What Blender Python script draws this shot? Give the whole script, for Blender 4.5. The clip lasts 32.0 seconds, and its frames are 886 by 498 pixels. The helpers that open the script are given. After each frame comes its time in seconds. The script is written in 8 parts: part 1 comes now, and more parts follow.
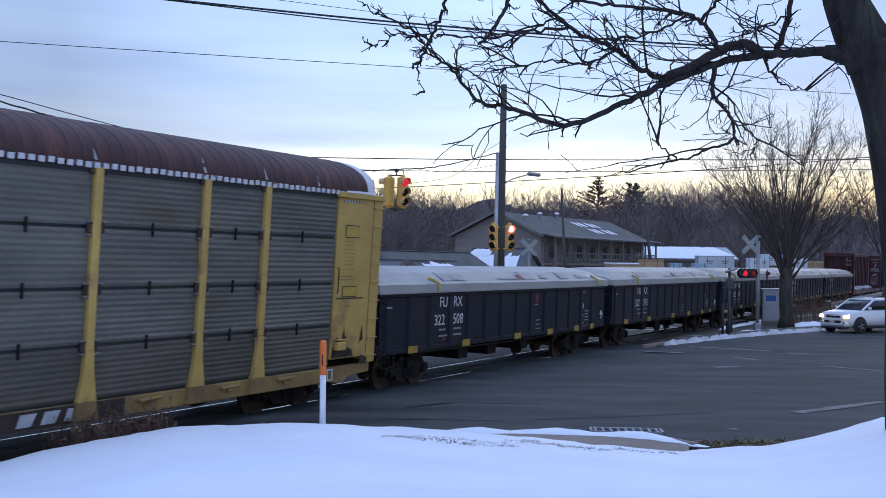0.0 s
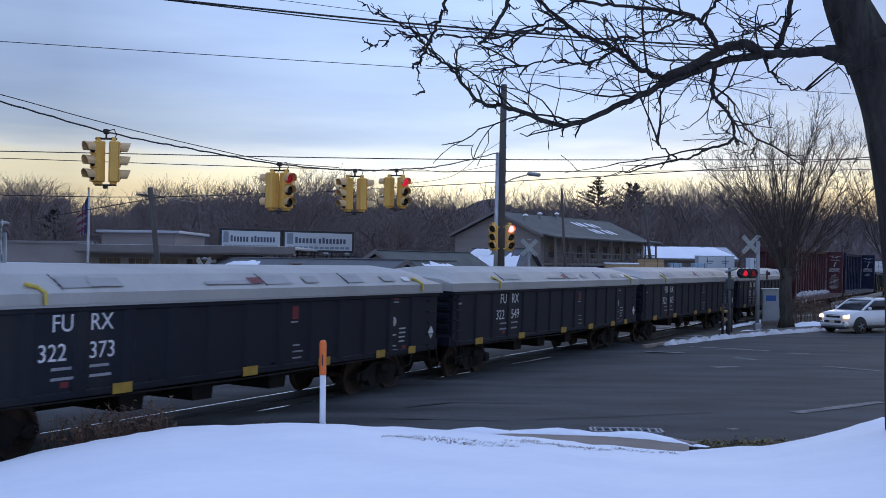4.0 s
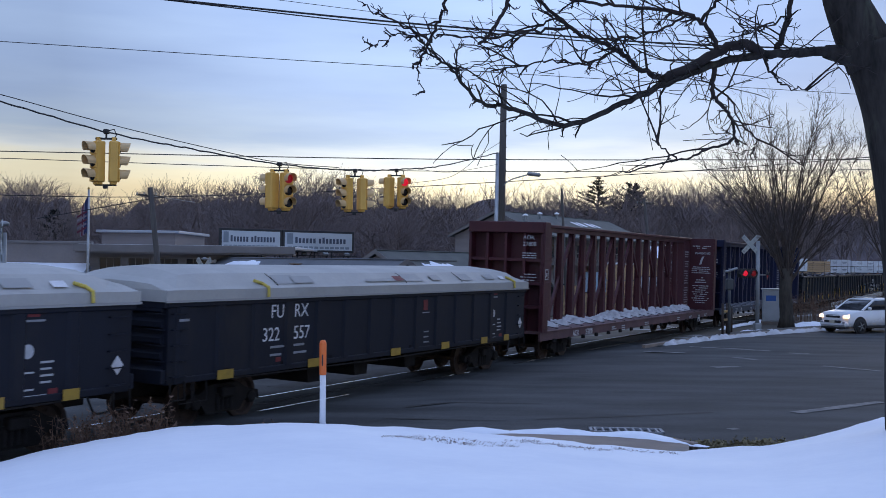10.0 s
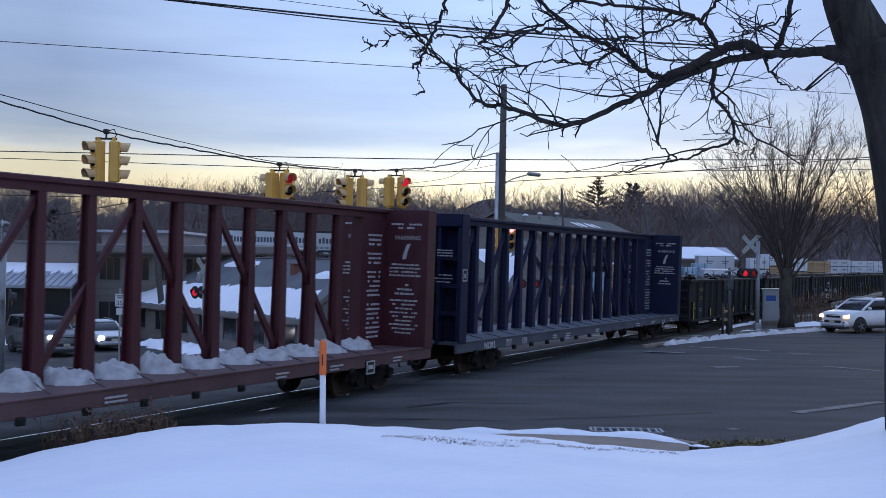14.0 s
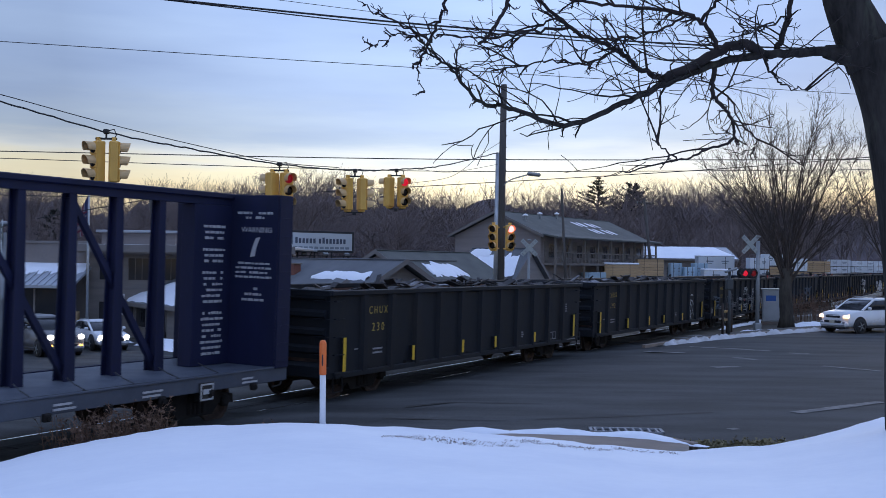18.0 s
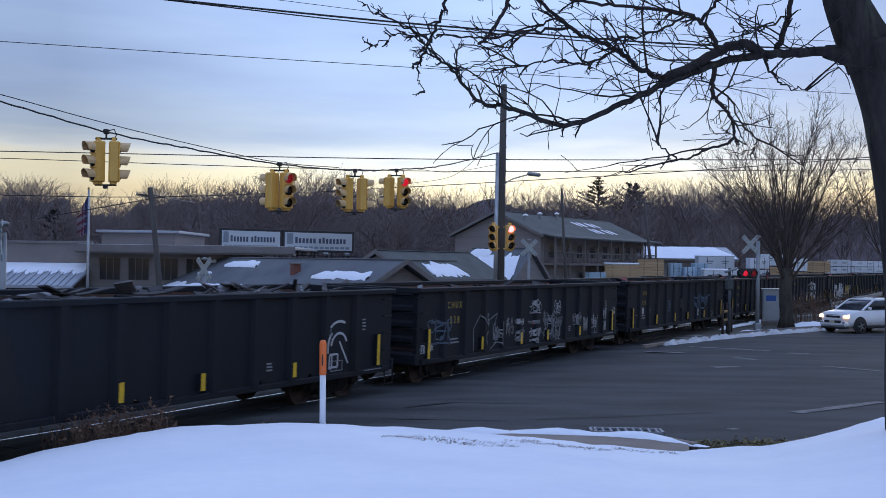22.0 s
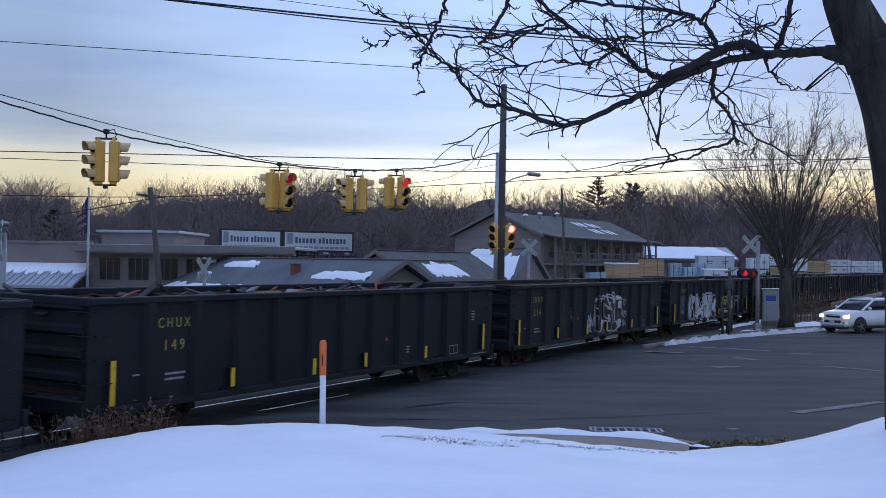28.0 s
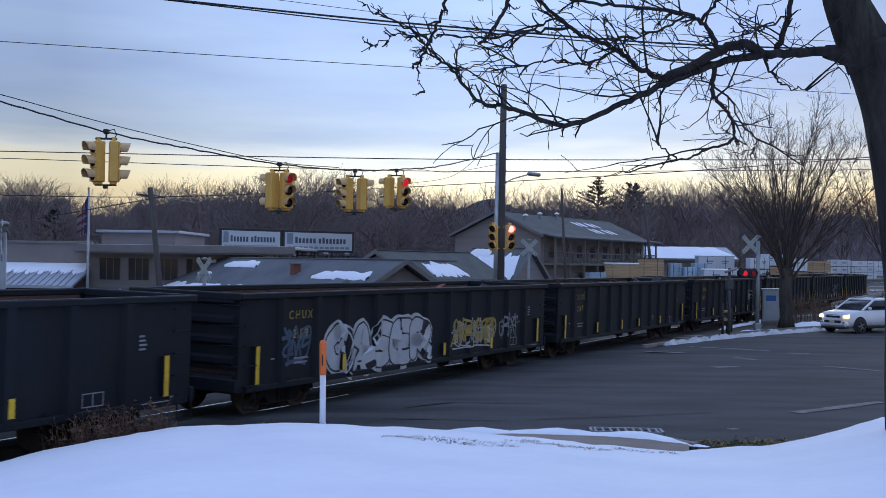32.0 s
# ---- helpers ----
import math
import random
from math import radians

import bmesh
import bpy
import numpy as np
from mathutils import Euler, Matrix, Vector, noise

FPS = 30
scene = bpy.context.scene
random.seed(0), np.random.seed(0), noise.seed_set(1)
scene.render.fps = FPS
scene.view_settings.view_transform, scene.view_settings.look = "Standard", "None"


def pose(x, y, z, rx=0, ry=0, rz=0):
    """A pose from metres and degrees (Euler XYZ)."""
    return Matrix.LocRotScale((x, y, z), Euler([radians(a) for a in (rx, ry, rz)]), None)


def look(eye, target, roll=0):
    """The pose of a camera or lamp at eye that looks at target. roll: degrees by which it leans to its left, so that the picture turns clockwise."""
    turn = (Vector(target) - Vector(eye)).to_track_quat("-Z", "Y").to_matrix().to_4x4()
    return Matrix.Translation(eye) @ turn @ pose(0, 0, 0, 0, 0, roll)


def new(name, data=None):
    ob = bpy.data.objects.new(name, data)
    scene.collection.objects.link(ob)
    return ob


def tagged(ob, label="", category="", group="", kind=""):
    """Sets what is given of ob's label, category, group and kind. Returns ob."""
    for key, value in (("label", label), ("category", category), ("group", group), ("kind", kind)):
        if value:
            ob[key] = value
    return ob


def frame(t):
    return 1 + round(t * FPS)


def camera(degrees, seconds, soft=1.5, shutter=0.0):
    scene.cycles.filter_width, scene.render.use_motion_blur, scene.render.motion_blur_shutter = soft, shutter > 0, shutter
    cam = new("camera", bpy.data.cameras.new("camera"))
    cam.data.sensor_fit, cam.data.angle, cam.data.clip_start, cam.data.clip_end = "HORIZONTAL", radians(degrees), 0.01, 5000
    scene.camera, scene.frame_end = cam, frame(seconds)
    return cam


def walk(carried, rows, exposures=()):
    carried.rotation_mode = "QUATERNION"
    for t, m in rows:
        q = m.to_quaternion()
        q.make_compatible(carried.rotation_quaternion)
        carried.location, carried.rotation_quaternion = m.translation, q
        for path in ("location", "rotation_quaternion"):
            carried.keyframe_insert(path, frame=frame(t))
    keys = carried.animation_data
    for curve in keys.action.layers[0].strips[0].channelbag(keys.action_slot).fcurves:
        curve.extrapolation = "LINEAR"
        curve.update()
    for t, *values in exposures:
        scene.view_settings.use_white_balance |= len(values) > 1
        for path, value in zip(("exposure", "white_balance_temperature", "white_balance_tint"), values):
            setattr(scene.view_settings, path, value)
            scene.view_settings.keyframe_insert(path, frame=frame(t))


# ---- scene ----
from itertools import product

# ---------------------------------------------------------------- camera
EYE_Z = 3.375
CAM = Matrix.Translation((0, 0, EYE_Z)) @ pose(0, 0, 0, 90 + math.degrees(0.01182)) @ pose(0, 0, 0, 0, 0, 0.802)
cam = camera(44.29, 32.0, soft=0.75, shutter=0.2)
walk(cam, [(0.0, CAM), (32.0, CAM)], exposures=[(0.0, 0.33), (1.0, 0.25), (2.0, 0.13), (3.0, 0.08), (32.0, 0.04)])

# ---------------------------------------------------------------- world and sun
SUN_AZ, SUN_EL = radians(24), radians(4)


def make_world():
    w = bpy.data.worlds.new("dusk_sky")
    scene.world = w
    w.use_nodes = True
    nt = w.node_tree
    nt.nodes.clear()
    N, L = nt.nodes.new, nt.links.new
    out, bg = N("ShaderNodeOutputWorld"), N("ShaderNodeBackground")
    tc, sep = N("ShaderNodeTexCoord"), N("ShaderNodeSeparateXYZ")
    L(tc.outputs["Generated"], sep.inputs[0])
    # elevation, slightly bent by broad noise so that the cloud deck has an uneven lower edge
    mp = N("ShaderNodeMapping")
    mp.inputs["Scale"].default_value = (5.0, 5.0, 42.0)
    L(tc.outputs["Generated"], mp.inputs[0])
    n1 = N("ShaderNodeTexNoise")
    n1.inputs["Scale"].default_value, n1.inputs["Detail"].default_value, n1.inputs["Roughness"].default_value = 0.9, 6.0, 0.55
    L(mp.outputs[0], n1.inputs["Vector"])
    bend = N("ShaderNodeMath")
    bend.operation = "MULTIPLY_ADD"
    bend.inputs[1].default_value, bend.inputs[2].default_value = 0.05, -0.025
    L(n1.outputs["Fac"], bend.inputs[0])
    el = N("ShaderNodeMath")
    el.operation = "ADD"
    L(sep.outputs["Z"], el.inputs[0])
    L(bend.outputs[0], el.inputs[1])
    ramp = N("ShaderNodeValToRGB")
    e = ramp.color_ramp.elements
    e[0].position, e[0].color = 0.0, (0.80, 0.62, 0.42, 1)
    e[1].position, e[1].color = 1.0, (0.49, 0.67, 1.18, 1)
    for p, c in ((0.055, (1.0, 0.84, 0.55)), (0.080, (1.0, 0.95, 0.74)), (0.094, (0.84, 0.89, 0.92)), (0.112, (0.54, 0.66, 0.84)),
                 (0.150, (0.42, 0.56, 0.86)), (0.21, (0.42, 0.58, 0.94)), (0.27, (0.44, 0.61, 1.0)), (0.5, (0.49, 0.68, 1.20))):
        x = e.new(p)
        x.color = (*c, 1)
    L(el.outputs[0], ramp.inputs[0])
    # soft streaks in the cloud deck
    mp2 = N("ShaderNodeMapping")
    mp2.inputs["Scale"].default_value, mp2.inputs["Location"].default_value = (2.4, 2.4, 17.0), (0.7, 0.2, 0.4)
    L(tc.outputs["Generated"], mp2.inputs[0])
    n2 = N("ShaderNodeTexNoise")
    n2.inputs["Scale"].default_value, n2.inputs["Detail"].default_value = 1.5, 7.0
    L(mp2.outputs[0], n2.inputs["Vector"])
    r2 = N("ShaderNodeValToRGB")
    r2.color_ramp.elements[0].position, r2.color_ramp.elements[0].color = 0.30, (0.86, 0.87, 0.90, 1)
    r2.color_ramp.elements[1].position, r2.color_ramp.elements[1].color = 0.72, (1.12, 1.10, 1.05, 1)
    L(n2.outputs["Fac"], r2.inputs[0])
    mul = N("ShaderNodeMix")
    mul.data_type, mul.blend_type = "RGBA", "MULTIPLY"
    mul.inputs["Factor"].default_value = 1.0
    L(ramp.outputs["Color"], mul.inputs["A"])
    L(r2.outputs["Color"], mul.inputs["B"])
    sky = N("ShaderNodeTexSky")
    sky.sky_type, sky.sun_disc, sky.sun_elevation, sky.sun_rotation = "NISHITA", False, SUN_EL, SUN_AZ
    add = N("ShaderNodeMix")
    add.data_type, add.blend_type = "RGBA", "ADD"
    add.inputs["Factor"].default_value = 0.003
    L(mul.outputs["Result"], add.inputs["A"])
    L(sky.outputs["Color"], add.inputs["B"])
    L(add.outputs["Result"], bg.inputs["Color"])
    # the afterglow is strongest ahead and falls off to both sides
    off, sq, fall = N("ShaderNodeMath"), N("ShaderNodeMath"), N("ShaderNodeMath")
    off.operation, sq.operation, fall.operation = "SUBTRACT", "MULTIPLY", "MULTIPLY_ADD"
    off.inputs[1].default_value, fall.inputs[1].default_value, fall.inputs[2].default_value = 0.06, -3.2, 1.2
    L(sep.outputs["X"], off.inputs[0])
    L(off.outputs[0], sq.inputs[0])
    L(off.outputs[0], sq.inputs[1])
    L(sq.outputs[0], fall.inputs[0])
    side = N("ShaderNodeMath")
    side.operation = "MAXIMUM"
    side.inputs[1].default_value = 0.72
    L(fall.outputs[0], side.inputs[0])
    L(side.outputs[0], bg.inputs["Strength"])
    L(bg.outputs[0], out.inputs["Surface"])


make_world()
sun = new("sun", bpy.data.lights.new("sun", "SUN"))
sun.data.energy, sun.data.angle, sun.data.color = 0.3, radians(25), (1.0, 0.86, 0.68)
sun.matrix_world = look((60 * math.sin(SUN_AZ), 60 * math.cos(SUN_AZ), 14), (0, 0, 0))

# ---------------------------------------------------------------- materials


def surf(name, a, b=None, scale=3.0, rough=0.7, metal=0.0, bump=0.2, fine=30.0, stretch=(1, 1, 1), spread=0.25, emit=None, power=0.0, c=None, rnd=0.0, spec=0.5):
    """A surface with two colours mixed at a broad and a fine scale, uneven gloss and relief; c: a third colour in stains."""
    m = bpy.data.materials.new(name)
    m.use_nodes = True
    nt = m.node_tree
    N, L = nt.nodes.new, nt.links.new
    p = nt.nodes["Principled BSDF"]
    b = b or tuple(x * 0.7 for x in a)
    tc, mp = N("ShaderNodeTexCoord"), N("ShaderNodeMapping")
    mp.inputs["Scale"].default_value = stretch
    L(tc.outputs["Object"], mp.inputs[0])
    n1, n2 = N("ShaderNodeTexNoise"), N("ShaderNodeTexNoise")
    n1.inputs["Scale"].default_value, n1.inputs["Detail"].default_value = scale, 6.0
    n2.inputs["Scale"].default_value, n2.inputs["Detail"].default_value = fine, 4.0
    L(mp.outputs[0], n1.inputs["Vector"])
    L(mp.outputs[0], n2.inputs["Vector"])
    mx = N("ShaderNodeMath")
    mx.operation = "MULTIPLY_ADD"
    mx.inputs[1].default_value = 0.35
    L(n2.outputs["Fac"], mx.inputs[0])
    L(n1.outputs["Fac"], mx.inputs[2])
    r = N("ShaderNodeValToRGB")
    e = r.color_ramp.elements
    e[0].position, e[0].color = 0.68 - spread, (*a, 1)
    e[1].position, e[1].color = 0.68 + spread, (*b, 1)
    L(mx.outputs[0], r.inputs[0])
    col = r.outputs["Color"]
    if c:
        n3 = N("ShaderNodeTexNoise")
        n3.inputs["Scale"].default_value, n3.inputs["Detail"].default_value, n3.inputs["Roughness"].default_value = scale * 0.55, 8.0, 0.65
        L(mp.outputs[0], n3.inputs["Vector"])
        r3 = N("ShaderNodeValToRGB")
        r3.color_ramp.elements[0].position, r3.color_ramp.elements[1].position = 0.55, 0.68
        L(n3.outputs["Fac"], r3.inputs[0])
        m3 = N("ShaderNodeMix")
        m3.data_type = "RGBA"
        L(r3.outputs["Color"], m3.inputs["Factor"])
        L(col, m3.inputs["A"])
        m3.inputs["B"].default_value = (*c, 1)
        col = m3.outputs["Result"]
    if rnd:
        oi, hv = N("ShaderNodeObjectInfo"), N("ShaderNodeHueSaturation")
        mr = N("ShaderNodeMapRange")
        mr.inputs["To Min"].default_value, mr.inputs["To Max"].default_value = 1 - rnd, 1 + rnd
        L(oi.outputs["Random"], mr.inputs["Value"])
        L(mr.outputs[0], hv.inputs["Value"])
        L(col, hv.inputs["Color"])
        col = hv.outputs["Color"]
    L(col, p.inputs["Base Color"])
    mr = N("ShaderNodeMapRange")
    mr.inputs["To Min"].default_value, mr.inputs["To Max"].default_value = max(0.03, rough - 0.12), min(1, rough + 0.12)
    L(n1.outputs["Fac"], mr.inputs["Value"])
    L(mr.outputs[0], p.inputs["Roughness"])
    p.inputs["Metallic"].default_value = metal
    p.inputs["Specular IOR Level"].default_value = spec
    if bump:
        bp = N("ShaderNodeBump")
        bp.inputs["Strength"].default_value, bp.inputs["Distance"].default_value = bump, 0.02
        L(mx.outputs[0], bp.inputs["Height"])
        L(bp.outputs[0], p.inputs["Normal"])
    if emit:
        p.inputs["Emission Color"].default_value, p.inputs["Emission Strength"].default_value = (*emit, 1), power
    return m


M = {
    "snow": surf("snow", (0.86, 0.88, 0.92), (0.74, 0.77, 0.84), 0.5, 0.75, 0, 0.35, 5.0, spread=0.3),
    "dirty_snow": surf("dirty_snow", (0.58, 0.59, 0.62), (0.36, 0.36, 0.36), 1.6, 0.8, 0, 0.6, 11.0, c=(0.36, 0.34, 0.32)),
    "asphalt": surf("asphalt", (0.024, 0.026, 0.028), (0.084, 0.087, 0.089), 0.8, 0.88, 0, 0.5, 40.0, stretch=(0.3, 1, 1), spread=0.22, c=(0.034, 0.036, 0.038), spec=0.2),
    "patch": surf("asphalt_patch", (0.019, 0.019, 0.020), (0.036, 0.036, 0.037), 0.8, 0.85, 0, 0.3, 60.0, spec=0.3),
    "concrete": surf("concrete", (0.27, 0.215, 0.175), (0.19, 0.15, 0.125), 1.2, 0.85, 0, 0.3, 30.0, c=(0.18, 0.16, 0.14)),
    "soil": surf("soil", (0.10, 0.085, 0.065), (0.045, 0.038, 0.03), 0.8, 0.95, 0, 0.8, 9.0, c=(0.14, 0.12, 0.08)),
    "ballast": surf("ballast", (0.085, 0.08, 0.075), (0.028, 0.026, 0.025), 2.5, 0.95, 0, 1.0, 22.0),
    "rail": surf("rail_steel", (0.07, 0.05, 0.04), (0.035, 0.026, 0.022), 4.0, 0.7, 0.4, 0.3),
    "railhead": surf("polished_rail_head", (0.85, 0.85, 0.86), (0.7, 0.7, 0.72), 2.0, 0.22, 1.0, 0.02),
    "tie": surf("sleeper_wood", (0.07, 0.058, 0.048), (0.035, 0.03, 0.026), 3.0, 0.9, 0, 0.6, 25.0),
    "paint_line": surf("worn_road_paint", (0.155, 0.155, 0.157), (0.075, 0.076, 0.078), 3.5, 0.8, 0, 0.2, 40.0, spread=0.12, c=(0.10, 0.10, 0.105)),
    "bark": surf("dark_bark", (0.055, 0.050, 0.046), (0.014, 0.013, 0.013), 6.0, 0.95, 0, 1.0, 26.0, stretch=(1, 1, 0.2), c=(0.062, 0.064, 0.050), spec=0.2),
    "twig": surf("twig_bark", (0.035, 0.027, 0.026), (0.018, 0.014, 0.014), 6.0, 0.95, 0, 0.2),
    "street_twig": surf("grey_brown_twig", (0.098, 0.078, 0.068), (0.055, 0.044, 0.040), 5.0, 0.95, 0, 0.2),
    "weed": surf("dry_weed", (0.19, 0.115, 0.075), (0.095, 0.055, 0.04), 4.0, 0.95, 0, 0.2),
    "grass": surf("dry_grass", (0.24, 0.20, 0.105), (0.15, 0.125, 0.07), 3.0, 0.95, 0, 0.2),
    # both far wood colours are lifted: distance haze is painted into them
    "wood_far": surf("far_branches", (0.205, 0.162, 0.153), (0.118, 0.096, 0.098), 0.05, 0.95, 0, 0.1, 0.4, spread=0.2),
    "wood_mass": surf("far_wood_mass", (0.125, 0.100, 0.102), (0.075, 0.061, 0.066), 0.35, 1.0, 0, 0.5, 2.0),
    "conifer": surf("dark_needles", (0.018, 0.024, 0.016), (0.009, 0.012, 0.009), 1.0, 0.95, 0, 0.3),
    "steel_black": surf("black_car_steel", (0.0078, 0.0101, 0.0146), (0.0136, 0.0172, 0.0236), 1.1, 0.6, 0.0, 0.25, 14.0, stretch=(1, 1, 0.35), c=(0.020, 0.019, 0.020), spec=0.22),
    "steel_navy": surf("blue_black_car_steel", (0.0058, 0.0078, 0.0155), (0.0105, 0.0135, 0.023), 1.1, 0.6, 0.0, 0.25, 14.0, stretch=(1, 1, 0.35), c=(0.018, 0.018, 0.022), spec=0.25),
    "under": surf("grimy_undercarriage", (0.020, 0.017, 0.016), (0.009, 0.008, 0.008), 2.0, 0.85, 0.0, 0.5, spec=0.25),
    "rust_in": surf("rusty_inside", (0.17, 0.085, 0.055), (0.07, 0.045, 0.04), 1.4, 0.9, 0.0, 0.6, 12.0, c=(0.05, 0.045, 0.05)),
    "wheel": surf("rusty_wheel", (0.075, 0.045, 0.032), (0.028, 0.02, 0.018), 3.0, 0.75, 0.2, 0.4),
    "wheel_tread": surf("bright_wheel_rim", (0.35, 0.33, 0.32), (0.2, 0.19, 0.18), 3.0, 0.35, 0.9, 0.1),
    "lid": surf("white_fibreglass_lid", (0.40, 0.39, 0.365), (0.31, 0.305, 0.29), 0.7, 0.6, 0, 0.1, 12.0, c=(0.27, 0.265, 0.25)),
    "lid_patch": surf("grey_lid_patch", (0.31, 0.31, 0.30), (0.27, 0.27, 0.265), 1.5, 0.6, 0, 0.05),
    "yellow_strap": surf("yellow_strap", (0.62, 0.48, 0.08), (0.4, 0.31, 0.07), 4.0, 0.6),
    "reflector_dull": surf("dull_reflector", (0.40, 0.25, 0.03), (0.27, 0.17, 0.03), 6.0, 0.5),
    "yellow_mark": surf("yellow_reflector", (0.80, 0.52, 0.03), (0.55, 0.34, 0.03), 6.0, 0.45),
    "letter_white": surf("white_lettering", (0.72, 0.72, 0.73), (0.5, 0.5, 0.52), 3.0, 0.6, spread=0.2),
    "letter_mid": surf("worn_white_lettering", (0.48, 0.49, 0.51), (0.33, 0.34, 0.36), 4.0, 0.7),
    "letter_dim": surf("faded_lettering", (0.30, 0.31, 0.34), (0.18, 0.185, 0.2), 4.0, 0.7),
    "letter_yellow": surf("faded_yellow_lettering", (0.46, 0.335, 0.07), (0.28, 0.20, 0.055), 4.0, 0.7),
    "red_tag": surf("red_tag", (0.62, 0.02, 0.07), (0.5, 0.015, 0.05), 4.0, 0.5),
    "red_mark": surf("red_marking", (0.16, 0.012, 0.018), (0.10, 0.01, 0.014), 4.0, 0.6),
    "graffiti": surf("silver_spray_paint", (0.55, 0.57, 0.60), (0.40, 0.42, 0.45), 2.0, 0.55, 0.1, 0.05, spread=0.3),
    "graffiti_blue": surf("blue_spray_paint", (0.075, 0.115, 0.175), (0.045, 0.07, 0.11), 2.0, 0.6),
    "graffiti_dark": surf("black_spray_paint", (0.012, 0.012, 0.015), (0.02, 0.02, 0.024), 3.0, 0.6),
    "beam_red": surf("oxide_red_car", (0.066, 0.0085, 0.016), (0.042, 0.007, 0.013), 1.3, 0.55, 0.0, 0.2, 15.0, stretch=(1, 1, 0.3), c=(0.072, 0.022, 0.027)),
    "deck_red": surf("worn_red_deck", (0.125, 0.062, 0.066), (0.08, 0.042, 0.045), 1.3, 0.7, 0.0, 0.3, 15.0),
    "beam_blue": surf("dark_blue_car", (0.0075, 0.011, 0.048), (0.0055, 0.0085, 0.031), 1.3, 0.6, 0.0, 0.2, 15.0, stretch=(1, 1, 0.3), c=(0.012, 0.017, 0.04), spec=0.3),
    "deck_blue": surf("worn_blue_deck", (0.075, 0.088, 0.115), (0.05, 0.06, 0.085), 1.3, 0.7, 0.0, 0.3, 15.0),
    "rack_grey": surf("galvanised_panel", (0.17, 0.162, 0.135), (0.095, 0.092, 0.080), 0.9, 0.55, 0.2, 0.15, 10.0, stretch=(0.6, 1, 1.6), c=(0.125, 0.095, 0.06), spec=0.3, rnd=0.14),
    "rack_yellow": surf("faded_yellow_steel", (0.55, 0.375, 0.095), (0.42, 0.275, 0.075), 1.5, 0.6, 0.0, 0.2, 12.0, c=(0.24, 0.13, 0.06)),
    "rack_roof": surf("rust_brown_roof", (0.080, 0.030, 0.028), (0.040, 0.019, 0.020), 1.6, 0.7, 0.0, 0.3, 14.0, stretch=(2.2, 0.5, 0.5), c=(0.13, 0.05, 0.036)),
    "rack_sill": surf("grimy_yellow_sill", (0.36, 0.235, 0.07), (0.15, 0.095, 0.045), 1.3, 0.7, 0.0, 0.3, 9.0, stretch=(0.7, 1, 1), c=(0.06, 0.042, 0.034)),
    "rack_olive": surf("grimy_lower_panel", (0.135, 0.118, 0.092), (0.075, 0.068, 0.056), 0.8, 0.65, 0.1, 0.2, 9.0, stretch=(0.6, 1, 1.4), c=(0.10, 0.065, 0.042), spec=0.25, rnd=0.12),
    "placard_yellow": surf("bright_yellow_placard", (0.50, 0.36, 0.05), (0.40, 0.28, 0.05), 5.0, 0.5),
    "rust_stain": surf("rust_black_stain", (0.055, 0.032, 0.024), (0.022, 0.017, 0.015), 5.0, 0.85, 0.0, 0.4),
    "rack_white": surf("frost_white_edge", (0.72, 0.72, 0.74), (0.5, 0.5, 0.52), 5.0, 0.7),
    "signal_yellow": surf("signal_yellow", (0.82, 0.48, 0.10), (0.70, 0.40, 0.09), 4.0, 0.5, 0.0, 0.05),
    "visor_cream": surf("pale_cream_visor", (0.72, 0.50, 0.26), (0.6, 0.40, 0.18), 4.0, 0.55),
    "red_hot": surf("glaring_red_lens", (0.6, 0.05, 0.05), (0.5, 0.05, 0.05), 4.0, 0.3, 0, 0, emit=(1.0, 0.24, 0.24), power=3.4),
    "black": surf("matt_black", (0.014, 0.014, 0.016), (0.022, 0.022, 0.024), 4.0, 0.6, 0.0, 0.05),
    "lens_dark": surf("unlit_lens", (0.015, 0.012, 0.012), (0.025, 0.02, 0.02), 8.0, 0.15, 0.0, 0.02),
    "red_on": surf("lit_red_lens", (0.6, 0.02, 0.02), (0.5, 0.02, 0.02), 4.0, 0.3, 0, 0, emit=(1.0, 0.015, 0.06), power=0.5),
    "red_dim": surf("dim_red_lens", (0.3, 0.01, 0.02), (0.2, 0.01, 0.01), 4.0, 0.3, 0, 0, emit=(1.0, 0.02, 0.06), power=0.10),
    "wire": surf("black_cable", (0.02, 0.02, 0.022), (0.03, 0.03, 0.032), 4.0, 0.6, 0, 0),
    "pole_wood": surf("weathered_pole", (0.105, 0.095, 0.085), (0.055, 0.05, 0.047), 3.0, 0.9, 0, 0.6, 20.0, stretch=(1, 1, 0.1)),
    "galv": surf("galvanised_pole", (0.42, 0.44, 0.46), (0.30, 0.32, 0.33), 3.0, 0.45, 0.7, 0.1),
    "alu": surf("grey_aluminium", (0.30, 0.32, 0.33), (0.22, 0.235, 0.245), 2.0, 0.55, 0.4, 0.1),
    "orange": surf("orange_marker", (0.80, 0.17, 0.03), (0.65, 0.13, 0.03), 5.0, 0.5, 0, 0.05),
    "white": surf("white_plastic", (0.78, 0.79, 0.82), (0.66, 0.67, 0.7), 3.0, 0.5, 0, 0.05),
    "reflect": surf("white_sign_face", (0.36, 0.40, 0.39), (0.27, 0.30, 0.30), 4.0, 0.4, 0, 0.05),
}

# ---------------------------------------------------------------- mesh helpers


